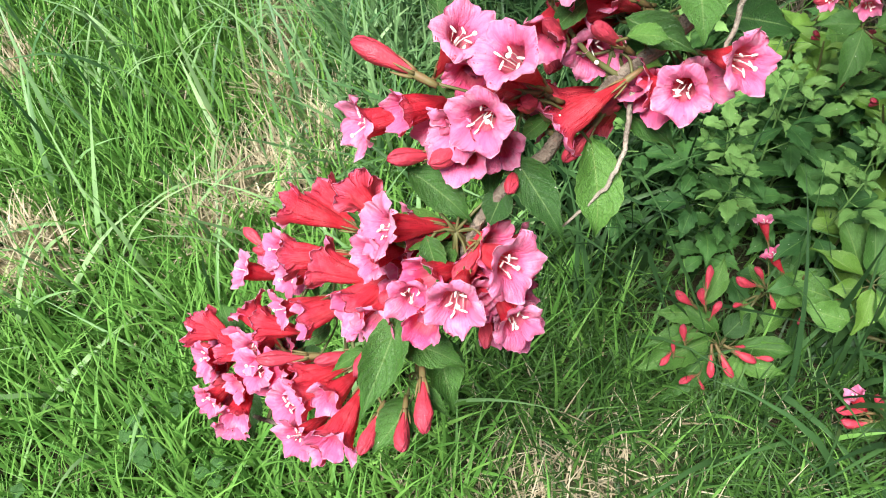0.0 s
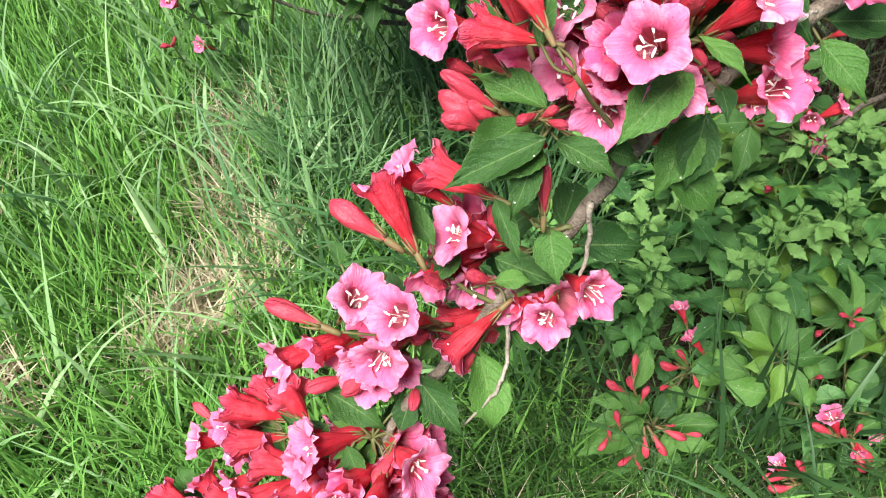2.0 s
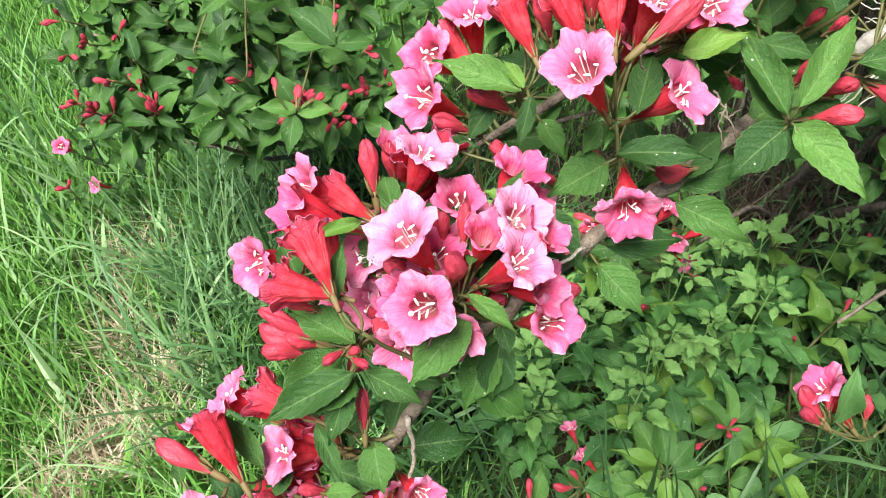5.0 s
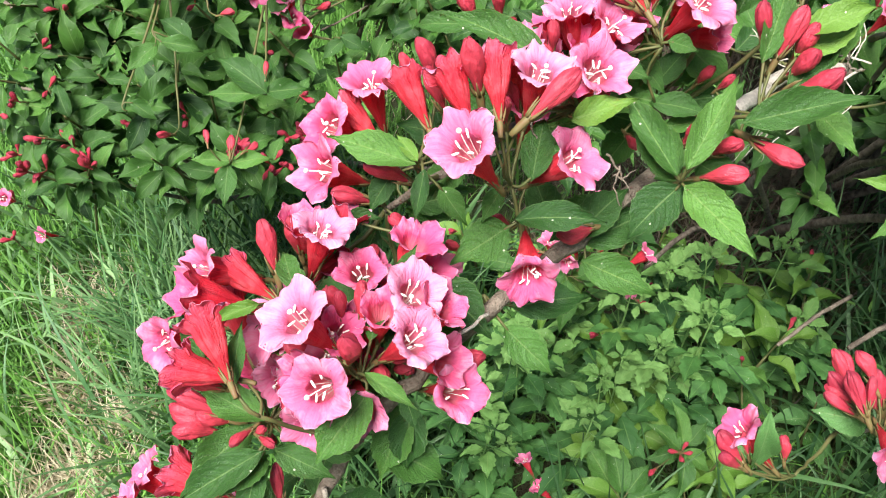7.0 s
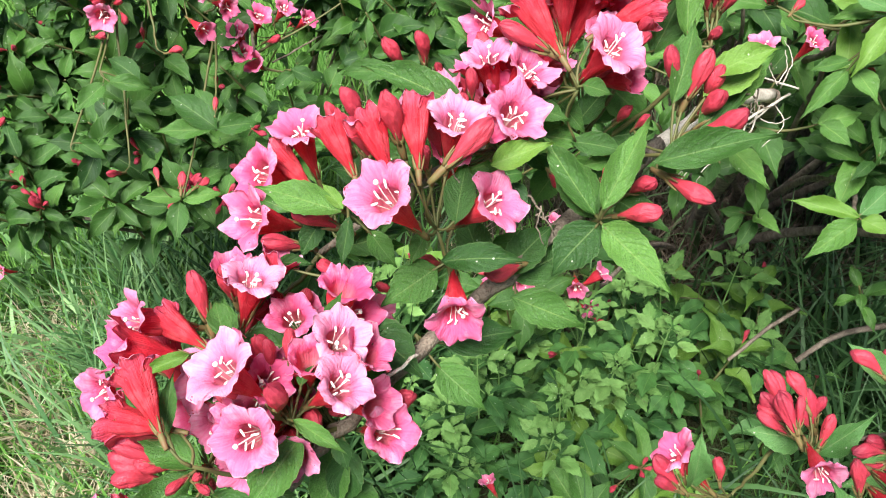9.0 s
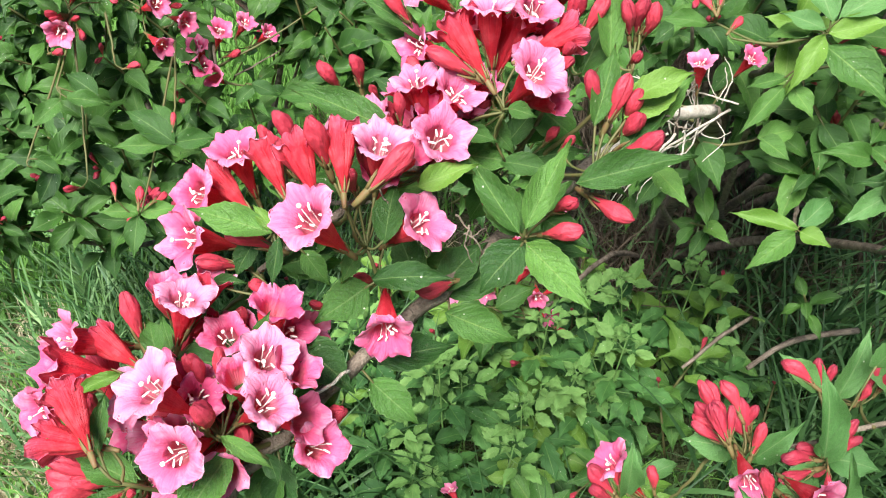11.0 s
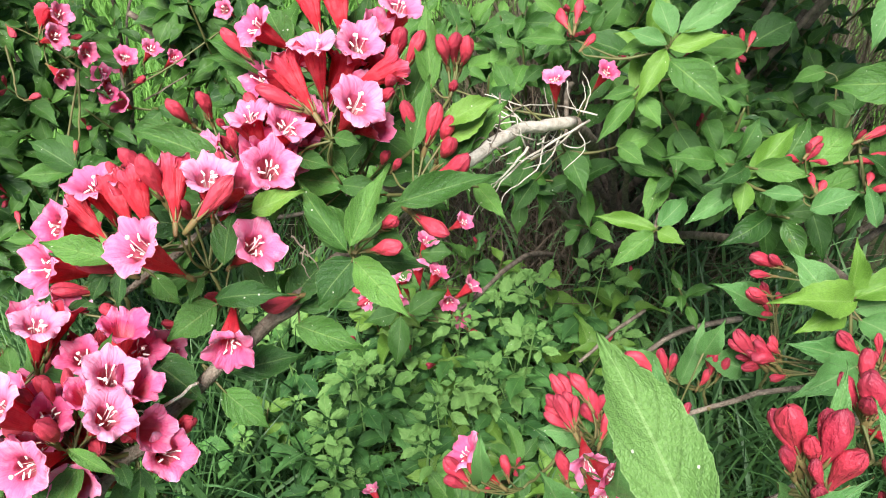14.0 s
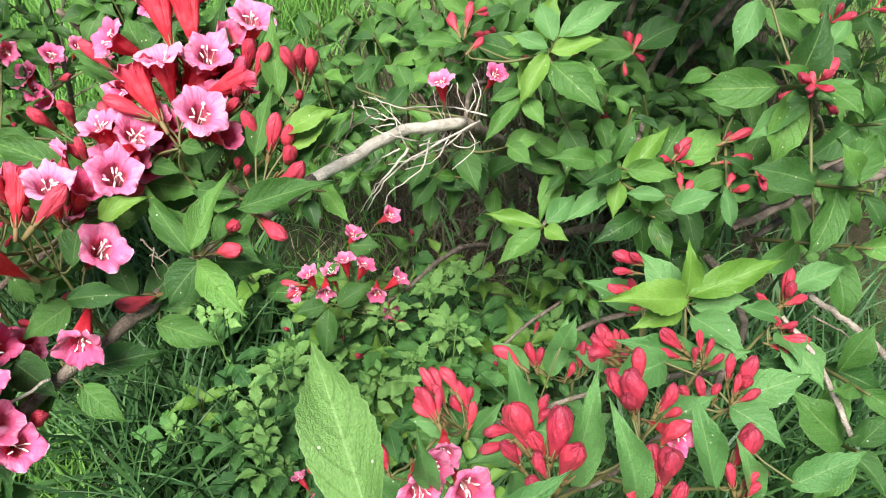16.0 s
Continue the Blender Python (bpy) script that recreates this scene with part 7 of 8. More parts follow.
leaf(right.root, (0.691, 0.382, 0.744), (0.665, 0.401, 0.742), (-0.344, -0.373, 0.862), 0.40, 4)
leaf(right.root, (0.692, 0.373, 0.738), (0.731, 0.366, 0.748), (-0.344, -0.363, 0.866), 0.50, 4)
leaf(right.root, (0.751, 0.387, 0.721), (0.790, 0.374, 0.729), (-0.379, -0.354, 0.855), 0.60, 2)
leaf(right.root, (0.725, 0.338, 0.738), (0.735, 0.369, 0.754), (-0.377, -0.328, 0.866), 0.35, 4)
leaf(right.root, (0.755, 0.279, 0.755), (0.797, 0.319, 0.790), (-0.420, -0.276, 0.864), 0.26, 4)
leaf(right.root, (0.811, 0.413, 0.732), (0.844, 0.433, 0.749), (-0.419, -0.364, 0.832), 0.50, 2)
leaf(right.root, (0.845, 0.538, 0.713), (0.817, 0.550, 0.700), (-0.404, -0.429, 0.808), 0.50, 0)
leaf(right.root, (0.879, 0.505, 0.770), (0.908, 0.498, 0.778), (-0.453, -0.422, 0.785), 0.50, 0)
leaf(right.root, (0.879, 0.487, 0.750), (0.885, 0.523, 0.757), (-0.450, -0.404, 0.796), 0.50, 0)
leaf(right.root, (0.569, 0.655, 0.688), (0.568, 0.693, 0.704), (-0.180, -0.530, 0.828), 0.50, 0)
leaf(right.root, (0.539, 0.639, 0.691), (0.571, 0.661, 0.697), (-0.159, -0.528, 0.834), 0.50, 0)
leaf(right.root, (0.525, 0.710, 0.677), (0.555, 0.731, 0.680), (-0.138, -0.553, 0.822), 0.50, 0)
leaf(right.root, (0.615, 0.633, 0.750), (0.576, 0.650, 0.754), (-0.232, -0.544, 0.806), 0.40, 0)
leaf(right.root, (0.617, 0.635, 0.755), (0.652, 0.650, 0.761), (-0.234, -0.547, 0.804), 0.45, 0)
bud(right.root, (0.772, 0.585, 0.751), (-0.103, 0.325, 0.940), 0.70)
bud(right.root, (0.781, 0.578, 0.750), (0.642, 0.592, 0.487), 0.70)
bud(right.root, (0.789, 0.564, 0.742), (0.559, -0.621, 0.550), 0.75)
bud(right.root, (0.707, 0.560, 0.756), (0.295, -0.677, 0.674), 0.80)
bud(right.root, (0.757, 0.556, 0.722), (-0.348, -0.878, -0.328), 0.60)
bud(right.root, (0.749, 0.435, 0.743), (0.883, 0.427, 0.193), 0.85)
bud(right.root, (0.722, 0.440, 0.725), (-0.836, 0.106, 0.539), 0.80)
bud(right.root, (0.729, 0.416, 0.726), (0.451, 0.892, 0.029), 0.80)
bud(right.root, (0.735, 0.406, 0.723), (0.786, 0.613, -0.082), 0.70)
bud(right.root, (0.784, 0.406, 0.764), (0.896, -0.158, 0.415), 0.94)
bud(right.root, (0.776, 0.420, 0.753), (0.052, -0.263, 0.963), 0.70)
bud(right.root, (0.779, 0.391, 0.747), (0.677, -0.572, 0.464), 1.00)
bud(right.root, (0.758, 0.386, 0.741), (0.750, 0.661, -0.031), 0.70)
bud(right.root, (0.765, 0.372, 0.736), (0.250, -0.595, 0.764), 0.80)
bud(right.root, (0.790, 0.399, 0.833), (0.120, 0.990, -0.071), 1.05)
bud(right.root, (0.802, 0.386, 0.835), (0.454, 0.834, 0.315), 0.80)
bud(right.root, (0.815, 0.379, 0.843), (0.815, 0.521, 0.256), 1.05)
bud(right.root, (0.781, 0.387, 0.811), (-0.939, 0.148, 0.312), 0.95)
bud(right.root, (0.808, 0.354, 0.812), (-0.294, -0.911, 0.290), 0.80)
bud(right.root, (0.614, 0.650, 0.774), (0.102, 0.976, 0.195), 1.00)
bud(right.root, (0.634, 0.648, 0.783), (0.422, 0.536, 0.731), 1.03)
bud(right.root, (0.631, 0.611, 0.766), (0.817, 0.576, 0.014), 0.90)
flower(right.root, (0.574, 0.575, 0.758), (-0.080, 0.023, 0.996), 0.80, 0.50)
flower(right.root, (0.634, 0.588, 0.739), (0.242, -0.353, 0.904), 0.80, 0.10)
ARMS = []
for line in (
    [(0.95, 1.00, 0.0), (0.82, 0.84, 0.45), (0.70, 0.64, 0.68), (0.676, 0.562, 0.769)],
    [(0.97, 1.00, 0.0), (0.90, 0.74, 0.46), (0.79, 0.56, 0.64), (0.690, 0.444, 0.706)],
    [(0.96, 1.01, 0.0), (0.84, 0.76, 0.36), (0.72, 0.58, 0.56), (0.638, 0.480, 0.635)],
    [(0.99, 1.00, 0.0), (1.00, 0.66, 0.44), (0.92, 0.46, 0.66), (0.804, 0.378, 0.811)],
    [(0.98, 1.01, 0.0), (0.95, 0.70, 0.44), (0.84, 0.50, 0.64), (0.770, 0.416, 0.744)],
    [(0.94, 1.02, 0.0), (0.78, 0.86, 0.44), (0.66, 0.70, 0.64), (0.594, 0.581, 0.664)],
):
    part("stem", make_mesh("stem", *tube(line, [0.007, 0.005, 0.003, 0.0016], 7, 7, 0.0014, rng), [BARK]), right.root, None, "brown arching woody stem")
    ARMS += line
stalks(right.root, [(0.676, 0.562, 0.769), (0.690, 0.444, 0.706), (0.638, 0.480, 0.635), (0.804, 0.378, 0.811), (0.741, 0.422, 0.710), (0.770, 0.416, 0.744), (0.633, 0.550, 0.682), (0.778, 0.579, 0.731), (0.594, 0.581, 0.664), (0.758, 0.382, 0.723), (0.624, 0.639, 0.747), (0.836, 0.485, 0.704)], ARMS, reach=0.05)
part("branch", make_mesh("branch", *tube([(0.865, 0.409, 0.653), (1.009, 0.451, 0.639)], [0.003, 0.006], 8, 10, 0.0014, rng), [BARK]), right.root, None, "grey bare branch")
part("branch", make_mesh("branch", *tube([(0.873, 0.417, 0.636), (1.001, 0.428, 0.613)], [0.002, 0.0045], 8, 10, 0.0014, rng), [BARK]), right.root, None, "grey bare branch")
part("branch", make_mesh("branch", *tube([(0.783, 0.391, 0.660), (0.861, 0.407, 0.649)], [0.003, 0.0045], 8, 8, 0.0014, rng), [BARK]), right.root, None, "grey bare branch")
right.fill(1, 0.08, 0.15, 0.046, 0.5)
right.thicket(75, (0.90, 1.25), (0.66, 1.00), (0.34, 0.56))
# unseen shoots overhead, set between sun and shrub to darken it
right.shade_crest(120, (0.72, 1.25), (0.44, 1.15), (1.00, 1.28))
right.shade_crest(45, (0.82, 1.20), (0.44, 0.78), (1.02, 1.22))
right.finish(BARK, 16, 0.008)

back = Bush(thing("weigela_shrub", (0.12, 1.38, 0.0), "green weigela shrub with red buds and few pink flowers, beside lawn", "shrub", "weigela shrubs"), (0.12, 1.38, 0.0), 300)
back.sprout((-0.071, 1.046, 0.585))
back.sprout((-0.001, 1.058, 0.578))
back.sprout((0.060, 1.097, 0.548))
back.sprout((-0.052, 0.948, 0.575))
back.sprout((0.015, 0.960, 0.569), buds=2)
back.sprout((0.084, 0.943, 0.564))
back.sprout((0.135, 0.973, 0.547), buds=2)
back.sprout((-0.086, 0.885, 0.573))
back.sprout((-0.021, 0.885, 0.546), buds=2)
back.sprout((0.037, 0.890, 0.535), buds=3)
back.sprout((0.086, 0.822, 0.538), size=0.06, buds=7)
back.sprout((0.116, 0.815, 0.510), buds=4)
back.sprout((0.053, 0.828, 0.504), buds=3)
back.sprout((-0.071, 0.846, 0.533), size=0.05, buds=6)
back.sprout((-0.113, 0.839, 0.543), buds=3)
back.sprout((0.021, 0.923, 0.550), buds=2)
back.sprout((0.163, 0.900, 0.531), buds=2)
back.sprout((0.215, 0.975, 0.531))
back.sprout((-0.109, 0.991, 0.593), buds=2)
back.sprout((-0.033, 1.003, 0.578))
back.sprout((0.180, 0.875, 0.500), buds=3)
back.sprout((0.127, 0.892, 0.522))
back.sprout((0.324, 1.108, 0.493))
back.sprout((-0.033, 1.039, 0.597))
back.sprout((-0.080, 1.035, 0.610), buds=2)
back.sprout((0.091, 1.042, 0.568))
back.sprout((-0.099, 0.918, 0.589))
back.sprout((0.094, 0.904, 0.542))
back.sprout((0.058, 0.984, 0.558))
back.sprout((0.141, 0.849, 0.516), buds=3)
back.sprout((-0.084, 0.867, 0.547), buds=3)
back.sprout((0.027, 1.099, 0.579), buds=3)
back.sprout((-0.042, 1.095, 0.596), buds=3)
back.sprout((-0.101, 1.089, 0.612), buds=2)
back.sprout((0.112, 0.931, 0.525))
back.sprout((-0.013, 0.936, 0.561))
back.sprout((0.216, 0.935, 0.495))
back.sprout((0.273, 1.013, 0.486))
back.sprout((-0.112, 0.868, 0.563), buds=2)
back.sprout((-0.028, 0.920, 0.528))
back.sprout((-0.081, 0.918, 0.523), buds=3)
back.sprout((0.002, 0.870, 0.489))
back.sprout((0.054, 0.896, 0.517))
back.sprout((0.160, 0.861, 0.502), buds=5)
back.sprout((0.109, 0.834, 0.483), buds=3)
back.sprout((-0.132, 0.933, 0.528), size=0.06)
back.sprout((-0.086, 0.879, 0.489), size=0.04, buds=6)
back.sprout((0.215, 0.880, 0.502))
back.sprout((0.033, 1.034, 0.689), buds=3)
back.sprout((0.070, 0.980, 0.621), buds=2)
back.sprout((0.031, 0.943, 0.634))
back.sprout((0.105, 0.990, 0.589))
back.sprout((0.283, 1.115, 0.584))
back.sprout((0.316, 1.102, 0.566))
back.sprout((0.046, 0.894, 0.610))
back.sprout((0.070, 0.875, 0.577))
back.sprout((0.157, 0.963, 0.541))
back.sprout((-0.004, 0.863, 0.587))
back.sprout((-0.004, 0.826, 0.542))
back.sprout((0.164, 1.347, 0.393), size=0.05, buds=5, opened=1)
back.sprout((0.245, 1.340, 0.377), size=0.05, buds=4)
back.sprout((0.110, 1.141, 0.452))
back.sprout((0.090, 1.213, 0.573))
back.sprout((-0.207, 1.140, 0.408), size=0.05)
back.sprout((-0.264, 1.162, 0.321), size=0.035, buds=4)
back.sprout((-0.219, 1.158, 0.295), size=0.05)
back.sprout((-0.274, 1.173, 0.270), size=0.035, buds=5)
back.sprout((-0.307, 1.167, 0.228), size=0.035, buds=3, opened=1)
back.sprout((-0.332, 1.147, 0.168), size=0.03, buds=3)
back.sprout((-0.275, 1.169, 0.136), size=0.04, opened=1)
back.sprout((-0.242, 1.172, 0.206), size=0.05)
back.sprout((-0.282, 1.124, 0.091), size=0.045)
back.sprout((-0.069, 0.833, 0.541), size=0.05, buds=5)
back.sprout((-0.125, 0.824, 0.557), size=0.045, buds=4)
back.sprout((0.089, 0.831, 0.527), size=0.055, buds=6)
back.sprout((0.133, 0.817, 0.506), size=0.05, buds=5)
back.sprout((-0.145, 0.975, 0.623), buds=2)
back.sprout((-0.124, 0.954, 0.596))
back.sprout((-0.153, 0.934, 0.601), buds=3)
back.sprout((-0.114, 1.009, 0.602))
back.sprout((-0.103, 0.926, 0.581), buds=2)
back.sprout((-0.133, 1.021, 0.635))
back.sprout((-0.133, 0.916, 0.580), size=0.045, buds=3)
back.sprout((-0.091, 0.973, 0.591))
back.sprout((-0.156, 0.905, 0.578), size=0.04, buds=2)
back.sprout((0.137, 1.074, 0.640))
back.sprout((0.272, 1.144, 0.548))
back.sprout((0.324, 1.150, 0.560), buds=2)
back.sprout((0.325, 1.099, 0.535))
back.sprout((0.146, 1.020, 0.550))
back.sprout((0.256, 1.207, 0.557))
back.sprout((0.496, 0.930, 0.470))
back.sprout((0.530, 0.884, 0.454))
back.sprout((0.491, 0.856, 0.460))
back.sprout((0.564, 0.938, 0.463))
back.sprout((0.493, 0.811, 0.456))
back.sprout((0.581, 0.890, 0.442))
back.sprout((0.624, 0.914, 0.451))
back.sprout((0.477, 0.970, 0.487))
back.sprout((0.540, 0.808, 0.462), size=0.045)
back.sprout((0.579, 0.803, 0.467), size=0.045)
flower(back.root, (0.074, 0.984, 0.708), (0.550, -0.359, 0.754), 1.00, 0.50)
flower(back.root, (0.158, 0.979, 0.697), (0.706, -0.422, 0.569), 1.00, 0.45)
flower(back.root, (0.147, 0.959, 0.684), (0.652, -0.622, 0.433), 1.00, 0.40)
flower(back.root, (0.170, 0.966, 0.652), (0.518, -0.841, 0.156), 0.95, 0.30)
flower(back.root, (0.140, 0.936, 0.647), (0.431, -0.903, 0.004), 0.95, 0.35)
flower(back.root, (0.045, 0.941, 0.683), (-0.182, -0.961, 0.207), 1.05, 0.50)
flower(back.root, (0.173, 1.002, 0.596), (-0.071, -0.276, 0.959), 1.00, 0.15)
flower(back.root, (0.173, 0.989, 0.575), (-0.147, -0.557, 0.817), 1.00, 0.05)
flower(back.root, (0.203, 1.045, 0.586), (0.306, -0.320, 0.897), 1.00, 0.10)
flower(back.root, (0.236, 1.065, 0.578), (0.468, -0.405, 0.786), 1.00, 0.25)
flower(back.root, (0.261, 1.055, 0.562), (0.572, -0.484, 0.662), 0.90, 0.10)
flower(back.root, (0.339, 1.024, 0.633), (-0.351, -0.585, 0.731), 0.90, 0.30)
tube_flower(back.root, (0.164, 0.997, 0.589), (-0.306, -0.143, 0.941), 1.00)
tube_flower(back.root, (0.183, 0.982, 0.564), (-0.287, -0.585, 0.759), 1.00)
tube_flower(back.root, (0.141, 0.980, 0.702), (0.163, 0.985, 0.047), 0.95)
tube_flower(back.root, (0.046, 0.952, 0.746), (-0.060, -0.866, 0.497), 1.20)
bud(back.root, (0.037, 0.950, 0.703), (-0.485, -0.628, 0.608), 1.00)
bud(back.root, (0.040, 0.947, 0.696), (-0.371, -0.793, 0.484), 1.00)
bud(back.root, (0.067, 0.950, 0.691), (0.525, -0.717, 0.459), 0.90)
bud(back.root, (0.064, 0.938, 0.671), (0.176, -0.973, -0.147), 0.90)
bud(back.root, (0.106, 0.968, 0.689), (0.305, -0.949, -0.084), 0.90)
bud(back.root, (0.171, 0.976, 0.668), (0.673, -0.675, 0.302), 0.90)
bud(back.root, (0.221, 0.996, 0.583), (0.720, -0.509, 0.473), 0.95)
bud(back.root, (0.115, 0.908, 0.647), (0.823, -0.459, 0.334), 0.80)
bud(back.root, (0.045, 0.913, 0.677), (0.666, -0.653, 0.362), 0.80)
bud(back.root, (0.137, 0.863, 0.611), (0.208, 0.941, 0.267), 0.80)
bud(back.root, (0.087, 0.799, 0.575), (0.162, 0.977, 0.136), 0.95)
bud(back.root, (0.110, 0.794, 0.563), (0.558, 0.786, -0.266), 0.90)
bud(back.root, (0.019, 0.789, 0.601), (-0.430, -0.632, 0.645), 0.90)
bud(back.root, (0.064, 0.794, 0.592), (-0.012, 0.955, 0.296), 0.70)
leaf(back.root, (0.131, 0.834, 0.592), (0.088, 0.874, 0.621), (0.086, -0.555, 0.828), 0.45, 0)
leaf(back.root, (0.128, 0.835, 0.593), (0.178, 0.844, 0.581), (0.088, -0.556, 0.827), 0.42, 2)
leaf(back.root, (0.125, 0.834, 0.592), (0.067, 0.833, 0.607), (0.090, -0.554, 0.827), 0.36, 2)
leaf(back.root, (0.129, 0.846, 0.591), (0.117, 0.887, 0.615), (0.087, -0.558, 0.825), 0.50, 0)
leaf(back.root, (0.082, 0.774, 0.562), (0.043, 0.775, 0.575), (0.123, -0.515, 0.849), 0.42, 2)
leaf(back.root, (0.081, 0.772, 0.560), (0.124, 0.775, 0.554), (0.123, -0.513, 0.850), 0.42, 2)
leaf(back.root, (0.078, 0.771, 0.560), (0.066, 0.734, 0.539), (0.126, -0.512, 0.850), 0.50, 0)
leaf(back.root, (0.038, 0.870, 0.651), (0.078, 0.868, 0.633), (0.155, -0.586, 0.795), 0.40, 2)
leaf(back.root, (0.035, 0.869, 0.650), (0.001, 0.842, 0.643), (0.158, -0.585, 0.795), 0.45, 0)
leaf(back.root, (0.048, 0.959, 0.694), (0.027, 0.966, 0.715), (0.144, -0.633, 0.761), 0.50, 0)
leaf(back.root, (0.087, 0.986, 0.686), (0.096, 0.977, 0.667), (0.113, -0.640, 0.760), 0.50, 0)
leaf(back.root, (0.066, 0.889, 0.632), (0.037, 0.919, 0.650), (0.132, -0.587, 0.799), 0.50, 0)
leaf(back.root, (0.157, 0.984, 0.570), (0.124, 0.975, 0.564), (0.060, -0.594, 0.802), 0.50, 0)
leaf(back.root, (0.224, 0.974, 0.550), (0.254, 0.961, 0.532), (0.016, -0.585, 0.811), 0.50, 0)
leaf(back.root, (0.227, 0.971, 0.546), (0.197, 0.960, 0.532), (0.014, -0.583, 0.813), 0.50, 0)
leaf(back.root, (0.183, 0.989, 0.650), (0.198, 0.979, 0.632), (0.045, -0.630, 0.775), 0.50, 0)
leaf(back.root, (-0.004, 0.801, 0.625), (0.018, 0.828, 0.617), (0.190, -0.545, 0.817), 0.50, 0)
leaf(back.root, (0.003, 0.808, 0.632), (0.023, 0.798, 0.611), (0.185, -0.551, 0.814), 0.50, 2)
TWIGS = [(0.12, 1.38, 0.0), (0.10, 1.20, 0.40), (0.056, 0.979, 0.683), (0.130, 0.982, 0.667), (0.177, 1.003, 0.560)]
stalks(back.root, [(0.056, 0.979, 0.683), (0.130, 0.982, 0.667), (0.177, 1.003, 0.560), (0.126, 0.846, 0.583), (0.079, 0.783, 0.550), (0.220, 1.057, 0.547), (0.216, 0.989, 0.537)], TWIGS, reach=0.05)
part("branch", make_mesh("branch", *tube([(0.220, 1.125, 0.602), (0.253, 1.120, 0.553), (0.299, 1.114, 0.508), (0.364, 1.105, 0.467)], [0.004, 0.005, 0.006, 0.007], 8, 6, 0.0016, rng), [BARK]), back.root, None, "dark brown bare branch")
back.fill(1, 0.08, 0.06, 0.055, 0.5, 0.46)
back.thicket(36, (-0.14, 0.165), (1.03, 1.17), (0.58, 0.74))
back.thicket(20, (0.27, 0.44), (1.05, 1.16), (0.56, 0.68))
back.thicket(26, (0.30, 0.48), (0.94, 1.05), (0.46, 0.62))
# unseen shoots overhead, added to shade the back shrub
back.shade_crest(24, (-0.12, 0.50), (1.05, 1.30), (0.90, 1.12))
back.finish(BARK, 14, 0.007)

# ---- young weigela shoots in the herb bed ----
sapling = thing("weigela_sapling", (0.36, 0.53, 0.0), "low young weigela plant with broad leaves and small red buds", "shrub", "young weigela plants")
SAP = [(0.36, 0.56, 0.0), (0.36, 0.54, 0.05), (0.345, 0.52, 0.085)]
SAP_B = [(0.36, 0.56, 0.0), (0.50, 0.47, 0.05), (0.56, 0.45, 0.06)]
part("stem", make_mesh("stem", *tube(SAP, [0.003, 0.0025, 0.002], 6, 4), [STALK]), sapling)
part("stem", make_mesh("stem", *tube(SAP_B, [0.003, 0.0025, 0.002], 6, 4), [STALK]), sapling)
bud(sapling, (0.277, 0.524, 0.145), (0.173, 0.782, 0.599), 1.15)
bud(sapling, (0.239, 0.502, 0.127), (-0.719, 0.226, 0.658), 1.18)
bud(sapling, (0.289, 0.492, 0.119), (0.376, 0.413, 0.829), 0.84)
bud(sapling, (0.267, 0.503, 0.130), (-0.256, 0.476, 0.841), 0.95)
leaf(sapling, (0.275, 0.501, 0.094), (0.302, 0.546, 0.132), (0.055, -0.572, 0.818), 0.37, 2)
leaf(sapling, (0.270, 0.494, 0.089), (0.217, 0.493, 0.094), (0.137, -0.575, 0.807), 0.45, 2)
flower(sapling, (0.343, 0.574, 0.154), (-0.280, 0.526, 0.803), 0.75)
flower(sapling, (0.354, 0.546, 0.128), (-0.518, 0.543, 0.661), 0.90)
bud(sapling, (0.306, 0.514, 0.133), (-0.863, 0.021, 0.505), 1.26)
bud(sapling, (0.332, 0.532, 0.127), (-0.501, 0.390, 0.772), 0.89)
bud(sapling, (0.350, 0.489, 0.105), (0.059, -0.993, -0.101), 0.71)
bud(sapling, (0.303, 0.489, 0.112), (-0.845, -0.348, 0.406), 0.71)
leaf(sapling, (0.351, 0.519, 0.093), (0.406, 0.531, 0.117), (0.376, -0.362, 0.853), 0.39, 2)
leaf(sapling, (0.355, 0.510, 0.087), (0.407, 0.506, 0.104), (-0.273, -0.172, 0.947), 0.51, 2)
leaf(sapling, (0.366, 0.522, 0.093), (0.409, 0.490, 0.093), (-0.039, -0.072, 0.997), 0.52, 2)
leaf(sapling, (0.346, 0.519, 0.093), (0.330, 0.546, 0.117), (0.173, -0.091, 0.981), 0.50, 2)
bud(sapling, (0.277, 0.423, 0.067), (-0.039, -0.814, -0.579), 1.15)
bud(sapling, (0.301, 0.423, 0.067), (0.427, -0.737, -0.524), 1.25)
bud(sapling, (0.328, 0.438, 0.075), (0.870, -0.402, -0.286), 1.25)
bud(sapling, (0.317, 0.453, 0.084), (0.685, -0.356, 0.636), 0.57)
bud(sapling, (0.347, 0.440, 0.077), (0.856, -0.363, 0.368), 0.81)
bud(sapling, (0.221, 0.435, 0.077), (-0.648, -0.761, 0.026), 0.84)
bud(sapling, (0.236, 0.458, 0.093), (-0.096, 0.504, 0.858), 0.72)
bud(sapling, (0.247, 0.472, 0.104), (-0.163, 0.497, 0.853), 0.93)
bud(sapling, (0.242, 0.419, 0.065), (-0.864, -0.460, 0.207), 0.89)
bud(sapling, (0.269, 0.412, 0.060), (0.221, -0.974, 0.052), 0.55)
leaf(sapling, (0.286, 0.471, 0.068), (0.191, 0.438, 0.054), (0.241, -0.225, 0.944), 0.35, 2)
leaf(sapling, (0.282, 0.475, 0.072), (0.199, 0.461, 0.070), (-0.226, 0.004, 0.974), 0.33, 2)
leaf(sapling, (0.292, 0.478, 0.073), (0.248, 0.509, 0.105), (-0.198, -0.605, 0.771), 0.38, 2)
